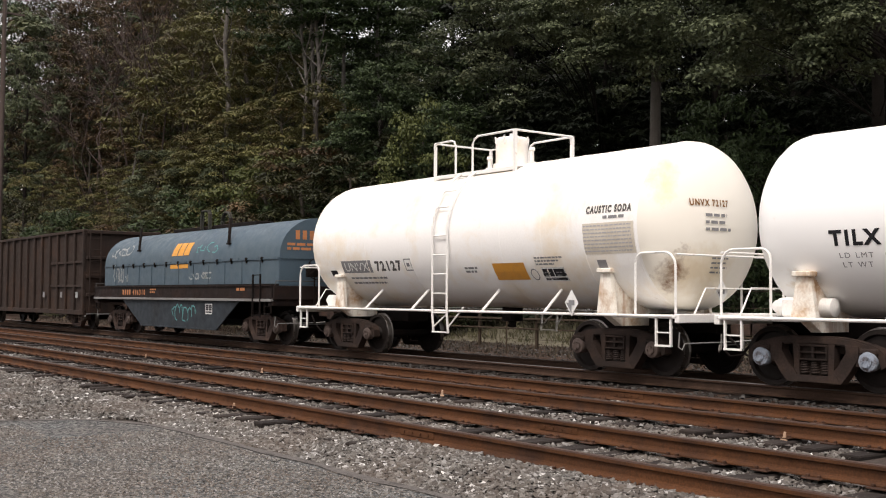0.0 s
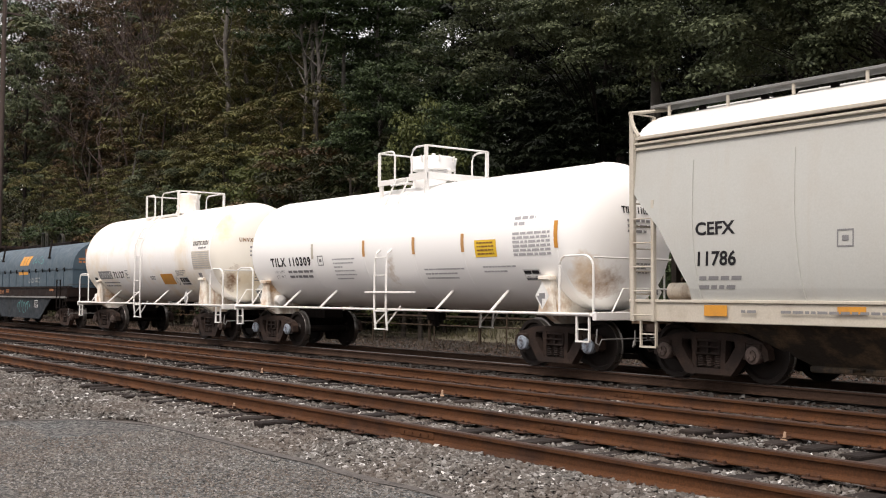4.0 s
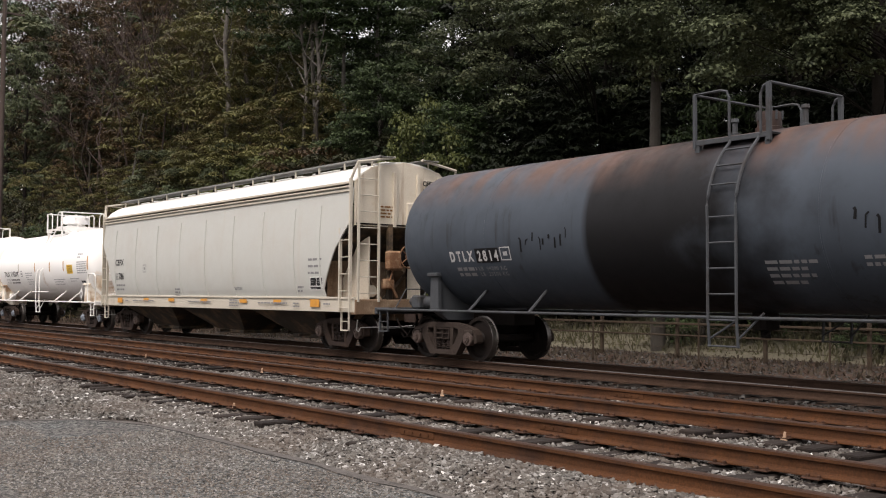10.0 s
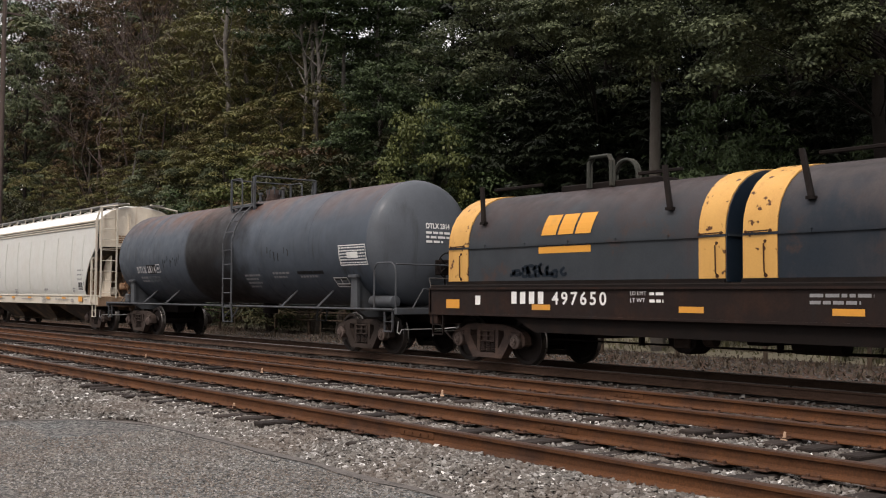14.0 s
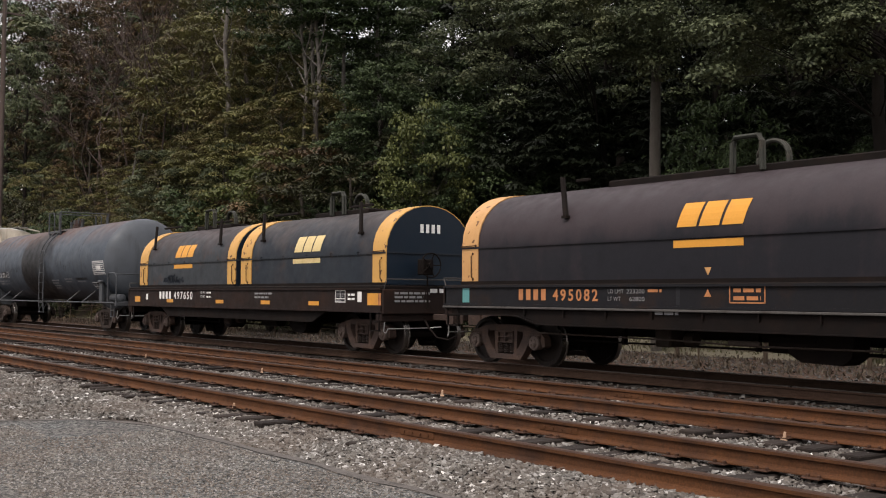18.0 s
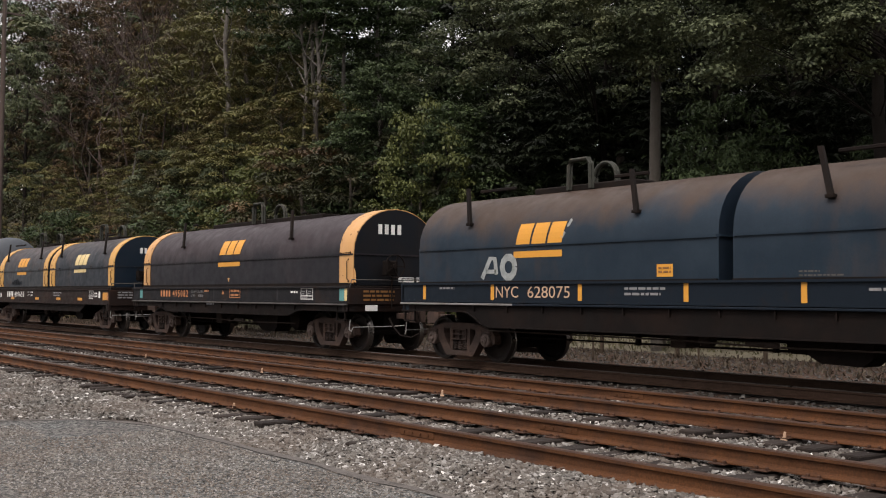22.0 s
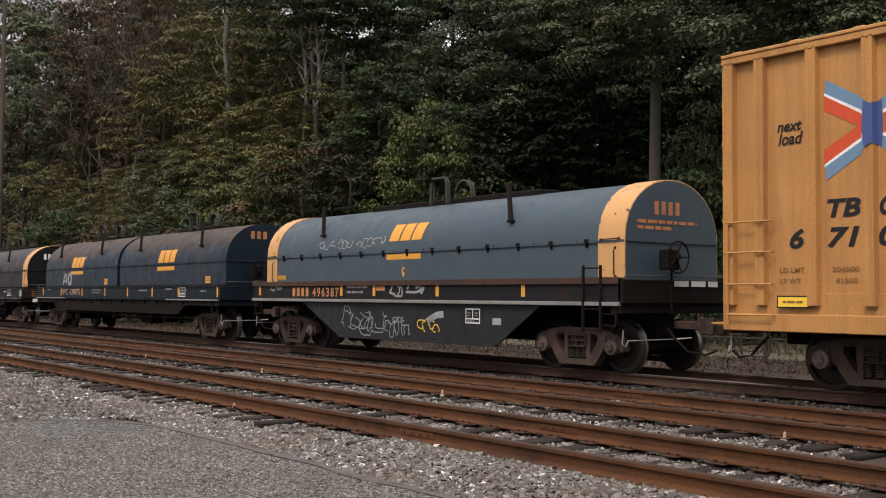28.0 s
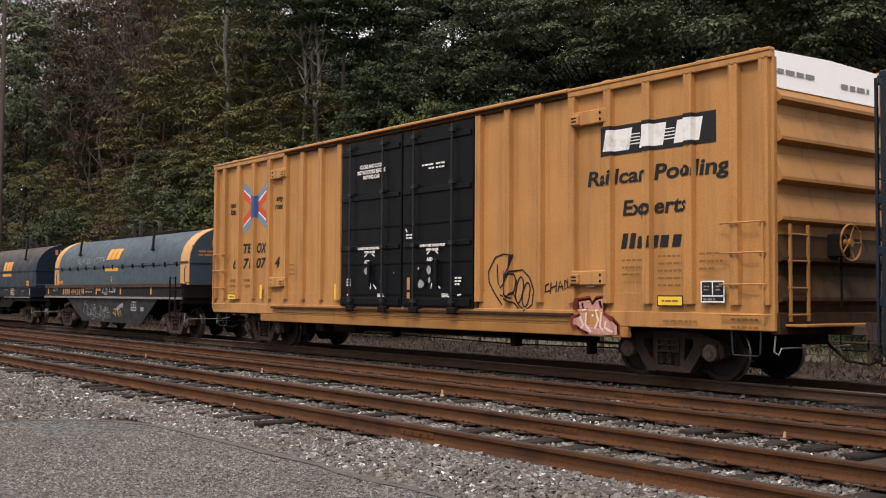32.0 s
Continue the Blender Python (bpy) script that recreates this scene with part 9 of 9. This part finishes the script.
        lab = "dense leafy dark green shrub" if sp is shrub else ("leggy olive-green autumn shrub" if sp is scrub else "shrub with rust-brown leaves")
        sp.plant(i, ray_x(u, y), y, rng.uniform(0, 360), (rng.uniform(0.7, 1.1) * (0.8 if u > 0.6 else 1.6)), lab, "shrub", "shrub", "shrubs before the wood")
    bush = ("shrub", "shrub", "shrubs before the wood")
    for u, v, y, w in ((0.477, 0.215, 25.2, 0.55), (0.456, 0.36, 24.6, 0.8), (0.297, 0.315, 24.3, 1.0)):
        lime.reach(int(u * 100), u, v, y, rng.uniform(0, 360), "shrub with bright yellow-green leaves", *bush, wide=w)
    for u, v, y in ((0.82, 0.20, 29.0), (0.855, 0.26, 28.4), (0.795, 0.29, 26.6)):
        shrub.reach(int(u * 100), u, v, y, rng.uniform(0, 360), "dense leafy dark green shrub", *bush, wide=0.62)
    near_green.reach(0, 0.985, 0.27, 26.0, 50, "dense dark green broadleaf tree", wide=0.75)
    for u, v, y in ((0.175, 0.30, 25.6), (0.205, 0.335, 25.0), (0.255, 0.285, 26.0)):
        fresh.reach(0, u, v, y, 300 * u, "small tree with fresh green leaves", wide=0.9)
    rust.reach(0, 0.347, 0.30, 24.7, 40, "shrub with rust-brown leaves", *bush)
    # leafless and pale-stemmed trees on the slope
    for u, y, h, sd in ((0.112, 27.2, 17, 1), (0.15, 27.8, 18, 2), (0.19, 28.5, 18, 4), (0.13, 28.2, 19, 11), (0.205, 29.5, 18, 13)):
        x = ray_x(u, y)
        tree = new("bare_tree")
        tree.location = (x, y, hill(x, y))
        tagged(tree, "leafless grey-brown tree with a haze of fine twigs", "tree", "bare trees on the slope")
        part("trunk", bare_tree(sd, h * 1.45), [M["pale_bark" if sd == 2 else "twig_bark"], M["twig_bark"]], tree, smooth=50)
    nrng = np.random.default_rng(5)
    for u, y, v, tilt, r in ((0.2525, 27.6, -0.06, -0.01, 0.19), (0.341, 28.6, -0.02, -0.05, 0.13), (0.354, 28.7, -0.03, 0.02, 0.15)):
        x = ray_x(u, y)
        h = ray_z(u, v, y) - hill(x, y)
        bm = bmesh.new()
        limb(bm, [(tilt * (z - h * 0.6) + 0.10 * math.sin(z * 0.7), 0.1 * math.cos(z), z) for z in np.linspace(-0.2, h, 18)], r, r * 0.55, 10)
        tips = []
        for k in range(9):
            z = h * (0.62 + 0.045 * k)
            s = (-1) ** k
            tip = (tilt * (z - h * 0.6) + s * (1.7 - 0.1 * k), -0.3, z + 1.7)
            limb(bm, [(tilt * (z - h * 0.6), 0, z), (tilt * (z - h * 0.6) + s * 0.9, -0.2, z + 0.7), tip], 0.055, 0.015, 6)
            if k > 3:
                tips.append(tip)
        tree = new("pale_tree")
        tree.location = (x, y, hill(x, y))
        tagged(tree, "slender tree with a pale grey trunk and thin dark crown", "tree", "bare trees on the slope")
        part("trunk", bm, M["pale_bark"], tree, smooth=50)
        crown = clump_leaves(np.array(tips) + nrng.normal(size=(len(tips), 3)) * 0.3, np.full(len(tips), 1.1), 700, 0.22, nrng, 0.3, 0.4, True)
        link_mesh("crown", leaf_mesh("crown", crown, LEAF["green"]), tree)
    # trees at the edge whose lowest boughs reach out over the bank
    for x, y, h, xs, ys, zs, tilt, key, sd, n, lab in (
            (-13.2, 25.2, 13.0, (-18.6, -13.6), (22.6, 24.4), (6.8, 9.0), 0.36, "oak", 31, 36, "broadleaf tree with long boughs that reach over the bank"),
            (-29.6, 30.6, 11.0, (-28.4, -22.4), (23.2, 24.8), (8.9, 10.6), 0.24, "oak", 32, 28, "broadleaf tree with lighter green boughs at the wood's edge")):
        erng = np.random.default_rng(sd)
        tree = new("tree")
        tree.location = (x, y, hill(x, y) - 0.05)
        tagged(tree, lab, "tree", "trees of the wooded bank")
        bm = bmesh.new()
        limb(bm, [(0.1 * math.sin(z * 0.6), 0.1 * math.cos(z * 0.5), z) for z in np.linspace(-0.2, h, 9)], 0.20, 0.06, 10)
        cs = []
        for i in range(n):
            cx = erng.uniform(*xs)
            cz = erng.uniform(*zs) + tilt * max(0.0, xs[1] - 1.2 - cx)
            c = np.array([cx, erng.uniform(*ys), cz]) - np.array(tree.location)
            cs.append(c)
            if i % 3 == 0:
                k = c[2] * 0.72
                limb(bm, [(0.1 * math.sin(k * 0.6), 0.1 * math.cos(k * 0.5), k), c * np.array([0.55, 0.55, 0.93]), c], 0.045, 0.010, 5)
        part("trunk", bm, M["dark_bark"], tree, smooth=50)
        co = clump_leaves(np.array(cs), erng.uniform(0.36, 0.72, n), 560 * n, 0.115, erng, 0.5)
        link_mesh("crown", leaf_mesh("crown", co, LEAF[key]), tree)
    # far woods that close the slope, below an uneven skyline
    cs, rs = [], []
    for i in range(1400):
        u = nrng.uniform(-0.15, 1.15)
        if i > 800:
            u = nrng.uniform(-0.06, 0.34)
        y = nrng.uniform(52, 110) if i < 800 else nrng.uniform(38, 60)
        x = ray_x(u, y)
        top = 0.02 + 0.03 * math.sin(u * 31) if u < 0.3 else (0.15 if 0.37 < u < 0.45 else -0.02 + 0.04 * math.sin(u * 23))
        r = nrng.uniform(2.0, 3.6) * (0.7 + y / 120)
        hi = ray_z(u, top, y) - r
        z = hill(x, y) + nrng.uniform(1, 16)
        if z < hi:
            cs.append((x, y, z))
            rs.append(r)
    co = clump_leaves(np.array(cs), np.array(rs), 120000, 0.85, nrng, 0.7, tri=True)
    tagged(link_mesh("far_woods", leaf_mesh("far_woods", co, LEAF["green"])), "dark green woods far up the hillside", "woods", "", "stuff")
    # weeds beyond the fence
    for name, key, count, y0, y1, h, lab in (("weeds", "weed", 12000, 25.2, 31.0, 0.36, "straw-green weeds in the field behind the fence"), ("dry_grass", "dry", 7000, 20.2, 25.0, 0.14, "dry brown grass tufts along the fence")):
        y = nrng.uniform(y0, y1, count)
        x = nrng.uniform(-75, -8, count)
        hh = h * nrng.uniform(0.35, 1.1, count)
        a = nrng.uniform(0, math.pi, count)
        wd = 0.016 * nrng.uniform(0.7, 2.0, count)
        z = -0.36 + 0.17 * np.maximum(0.0, y - 25.5)
        bend = nrng.normal(size=(count, 2)) * 0.38
        co = np.empty((count, 4, 3))
        co[:, 0] = np.stack([x - np.cos(a) * wd, y - np.sin(a) * wd, z * np.ones(count)], -1)
        co[:, 1] = np.stack([x + np.cos(a) * wd, y + np.sin(a) * wd, z * np.ones(count)], -1)
        co[:, 2] = np.stack([x + np.cos(a) * wd + bend[:, 0] * hh, y + bend[:, 1] * hh, z + hh], -1)
        co[:, 3] = np.stack([x - np.cos(a) * wd * 1.5 + bend[:, 0] * hh * 0.7, y + bend[:, 1] * hh * 0.7, z + hh * 0.75], -1)
        tagged(link_mesh(name, leaf_mesh(name, co, LEAF[key])), lab, "grass", "", "stuff")


def build_fence():
    # pipe fence with round posts, then a beam fence behind it
    fence = new("pipe_fence")
    tagged(fence, "thin rusty fence posts with wire along the cinder bank", "fence")
    for k in range(16):
        bm = bmesh.new()
        tube(bm, [(-9.9 - 3.6 * k, 20.9, -0.4), (-9.9 - 3.6 * k + 0.02, 20.9, 1.55)], 0.024, 8)
        spin(bm, [(0, 0.034), (0.04, 0.02)], (-9.88 - 3.6 * k, 20.9, 1.55), "z", 8)
        part("post", bm, M["fence"], fence)
    for z in (0.1, 0.6, 1.1, 1.5):
        bm = bmesh.new()
        tube(bm, [(-66, 20.9, z), (-6, 20.9, z)], 0.006, 4)
        part("wire", bm, M["fence"], fence)
    beam = new("beam_fence")
    tagged(beam, "rusty steel beam fence with two rails", "fence")
    for z, r in ((0.62, 0.032), (0.30, 0.024)):
        bm = bmesh.new()
        bbox(bm, -70, -5, 23.2 - r, 23.2 + r, z - r, z + r, 0.01)
        part("beam", bm, M["fence"], beam)
    for k in range(20):
        bm = bmesh.new()
        x = -8.2 - 2.9 * k
        bbox(bm, x - 0.045, x + 0.045, 23.26, 23.35, -0.4, 0.78, 0.01)
        part("post", bm, M["fence"], beam)
    # utility pole at the far end
    pole = new("utility_pole")
    x = ray_x(-0.0014, 20.5)
    pole.location = (x, 20.5, -0.4)
    tagged(pole, "weathered brown wooden utility pole", "utility pole")
    bm = bmesh.new()
    limb(bm, [(0, 0, 0), (0.05, 0, 12), (0.1, 0, 26)], 0.19, 0.14, 12)
    part("pole", bm, M["pole"], pole, smooth=40)
    bm = bmesh.new()
    bbox(bm, -0.06, 0.06, -1.4, 1.4, 21.5, 21.65, 0.01)
    part("crossarm", bm, M["pole"], pole)


build_woods()
build_fence()
# ---- ballast stones and litter ----


def stone_material(name, k, tops=((0.965, (0.26, 0.255, 0.242)), (0.988, (0.55, 0.54, 0.52))), last=(0.62, 0.60, 0.57)):
    m, n, l, p = shader(name)
    rnd = n.new("ShaderNodeNewGeometry").outputs["Random Per Island"]
    co = n.new("ShaderNodeTexCoord").outputs["Object"]
    cr = n.new("ShaderNodeValToRGB")
    e = cr.color_ramp.elements
    e[0].position, e[0].color = 0.0, (0.045, 0.040, 0.036, 1)
    e[1].position, e[1].color = 1.0, (*last, 1)
    for pos, col in ((0.30, (0.070, 0.065, 0.057)), (0.60, (0.118, 0.112, 0.100)), (0.82, (0.175, 0.169, 0.156))) + tops:
        el = e.new(pos)
        el.color = (*col, 1)
    l.new(rnd, cr.inputs["Fac"])
    c = mixc(n, l, ramp(n, l, noise_node(n, l, co, 0.8, 4), 0.38, 0.62, 0.1, 0.9), cr.outputs["Color"], mixc(n, l, 0.42, cr.outputs["Color"], (0.085, 0.058, 0.040)))
    g = ramp(n, l, noise_node(n, l, co, 90, 3), 0.3, 0.7, 0.75 * k, 1.25 * k)
    c = mixc(n, l, 1.0, c, mixc(n, l, 1.0, g, (1, 1, 1), "MULTIPLY"), "MULTIPLY")
    l.new(c, p.inputs["Base Color"])
    p.inputs["Roughness"].default_value = 0.9
    return m


M["stone"] = stone_material("mixed_grey_ballast_stone", 1.0)
# ballast stone at 0.3 of its tone: the train's shade is in the colour
M["shade_stone"] = stone_material("cinder_stone_in_train_shade", 0.3)


def stones(name, areas, size, lab, seed, mat):
    """Loose stones strewn over strips: areas of (x0, x1, y0, y1, z at y0, z at y1, stones to the square metre)."""
    rng = np.random.default_rng(seed)
    base = np.array([(1, 0, 0), (-1, 0, 0), (0, 1, 0), (0, -1, 0), (0, 0, 1), (0, 0, -1)], float)
    tri = np.array([(0, 2, 4), (2, 1, 4), (1, 3, 4), (3, 0, 4), (2, 0, 5), (1, 2, 5), (3, 1, 5), (0, 3, 5)])
    pts = []
    for x0, x1, y0, y1, za, zb, dens in areas:
        n = int((x1 - x0) * (y1 - y0) * dens)
        x, f = rng.uniform(x0, x1, n), rng.random(n)
        pts.append(np.stack([x, y0 + f * (y1 - y0), za + f * (zb - za)], -1))
    pts = np.concatenate(pts)
    n = len(pts)
    s = size * rng.uniform(0.45, 1.35, n) ** 1.2
    v = base[None] * rng.uniform(0.6, 1.25, (n, 6, 1)) + rng.normal(size=(n, 6, 3)) * 0.22
    q = rng.normal(size=(n, 4))
    q /= np.linalg.norm(q, axis=1, keepdims=True)
    w, a, b, c = q.T
    R = np.stack([1 - 2 * (b * b + c * c), 2 * (a * b - c * w), 2 * (a * c + b * w), 2 * (a * b + c * w), 1 - 2 * (a * a + c * c), 2 * (b * c - a * w), 2 * (a * c - b * w), 2 * (b * c + a * w), 1 - 2 * (a * a + b * b)], -1).reshape(n, 3, 3)
    v = np.einsum("nij,nkj->nki", R, v) * s[:, None, None]
    v[:, :, 2] *= 0.75
    v += pts[:, None, :] + np.stack([np.zeros(n), np.zeros(n), s * 0.25], -1)[:, None, :]
    me = bpy.data.meshes.new(name)
    me.vertices.add(n * 6)
    me.vertices.foreach_set("co", v.astype(np.float32).ravel())
    # the faces that look down into the bed are left out
    a, b, c = v[:, tri[:, 0]], v[:, tri[:, 1]], v[:, tri[:, 2]]
    keep = (np.cross(b - a, c - a)[:, :, 2] > -0.25 * np.linalg.norm(np.cross(b - a, c - a), axis=2)).reshape(-1)
    idx = (tri[None] + (np.arange(n) * 6)[:, None, None]).reshape(-1, 3)[keep].reshape(-1)
    m = len(idx) // 3
    me.loops.add(len(idx))
    me.loops.foreach_set("vertex_index", idx.astype(np.int32))
    me.polygons.add(m)
    me.polygons.foreach_set("loop_start", np.arange(0, m * 3, 3, dtype=np.int32))
    me.polygons.foreach_set("loop_total", np.full(m, 3, dtype=np.int32))
    me.update(calc_edges=True)
    me.materials.append(M[mat])
    return tagged(link_mesh(name, me), lab, "ballast", "", "stuff")


stones("ballast_stones", [(-16.5, -4.2, 5.42, 6.15, -0.325, -0.245, 2000), (-30, -16.5, 4.9, 6.15, -0.335, -0.235, 600), (-22, -14.2, 2.6, 5.4, -0.36, -0.33, 650), (-16, -4.2, 6.5, 8.7, -0.236, -0.236, 900), (-16, -9.0, 6.15, 6.5, -0.236, -0.236, 950), (-32, -16, 6.15, 8.7, -0.235, -0.235, 300), (-60, -30, 3.0, 9.0, -0.27, -0.225, 50), (-11.0, -9.4, 5.75, 6.45, -0.270, -0.215, 900), (-9.4, -4.2, 5.52, 6.08, -0.318, -0.192, 1700), (-9.4, -4.2, 6.05, 6.53, -0.192, -0.178, 1700), (-20, -6, 8.7, 12.4, -0.243, -0.236, 430), (-42, -20, 8.7, 12.4, -0.243, -0.236, 130)], 0.028, "loose grey ballast stones between road and rails", 3, "stone")
stones("cinder_stones", [(-40, -8, 12.4, 14.0, -0.235, -0.215, 80), (-45, -8, 15.9, 19.0, -0.22, -0.34, 80), (-45, -8, 19.0, 25.0, -0.35, -0.345, 42)], 0.035, "small cinder stones beside the track, darkened for the train's shade", 9, "shade_stone")


M["aggregate"] = stone_material("grey_asphalt_aggregate", 1.25, ((0.965, (0.195, 0.195, 0.190)),), (0.23, 0.23, 0.225))
stones("road_aggregate", [(-12.4, -4.0, 2.6, 5.23, -0.2955, -0.2955, 1150), (-13.9, -12.4, 2.6, 3.9, -0.2955, -0.2955, 1150)], 0.0115, "coarse stone chips proud of the worn asphalt", 17, "aggregate")


def build_litter():
    rng = random.Random(12)
    n = 260
    co = []
    for i in range(n):
        x, y = rng.uniform(-24, -5), rng.choice((rng.uniform(5.4, 6.4), rng.uniform(3.2, 5.3) if rng.random() < 0.3 else rng.uniform(5.5, 6.3), rng.uniform(12.3, 13.8)))
        z, a, s = (-0.27 if y < 6.5 else -0.19), rng.uniform(0, 6.28), rng.uniform(0.02, 0.045)
        c, d = math.cos(a) * s, math.sin(a) * s
        z += rng.uniform(0.02, 0.05)
        co += [(x - c, y - d, z), (x + d * 0.6, y - c * 0.6, z + s * 0.5), (x + c, y + d, z + 0.01), (x - d * 0.6, y + c * 0.6, z + s * 0.4)]
    for i in range(2200):
        x, y = rng.uniform(-24, -13.4), rng.uniform(2.4, 5.5)
        if x > -14.4 and y < 5.0:
            continue
        z, a, s = -0.315, rng.uniform(0, 6.28), rng.uniform(0.015, 0.05)
        c, d = math.cos(a) * s, math.sin(a) * s
        z += rng.uniform(0.0, 0.04)
        co += [(x - c, y - d, z), (x + d * 0.5, y - c * 0.5, z + s * 0.3), (x + c, y + d, z + 0.01), (x - d * 0.5, y + c * 0.5, z + s * 0.3)]
    tagged(link_mesh("leaf_litter", leaf_mesh("leaf_litter", np.array(co).reshape(-1, 4, 3), LEAF["dry"])), "scattered dry leaves on the ballast", "leaves", "", "stuff")


build_litter()


# ---- the train's run ----
SPEED_T = tuple(2.0 * i for i in range(17))
SPEED = (4.126, 4.179, 4.12, 4.141, 4.249, 4.33, 4.268, 4.25, 4.257, 4.294, 4.268, 4.342, 4.382, 4.354, 4.407, 4.551, 4.591)


def run(t):
    """Metres that the train has gone after t seconds."""
    s = 0.0
    for i in range(len(SPEED_T) - 1):
        a, b = SPEED_T[i], SPEED_T[i + 1]
        if t <= a:
            break
        d = min(t, b) - a
        s += SPEED[i] * d + (SPEED[i + 1] - SPEED[i]) * d * d / (2 * (b - a))
    return s


def motions():
    for car, place in train:
        walk(car, [(float(t), pose(place - run(t), YC, 0)) for t in range(0, 33)])
    ticks = [i / 10 for i in range(0, 321)]
    gone = [run(t) for t in ticks]
    for w, x in wheelsets:
        walk(w, [(t, pose(x, 0, WHEEL_R, 0, -math.degrees(g / WHEEL_R), 0)) for t, g in zip(ticks, gone)])


motions()
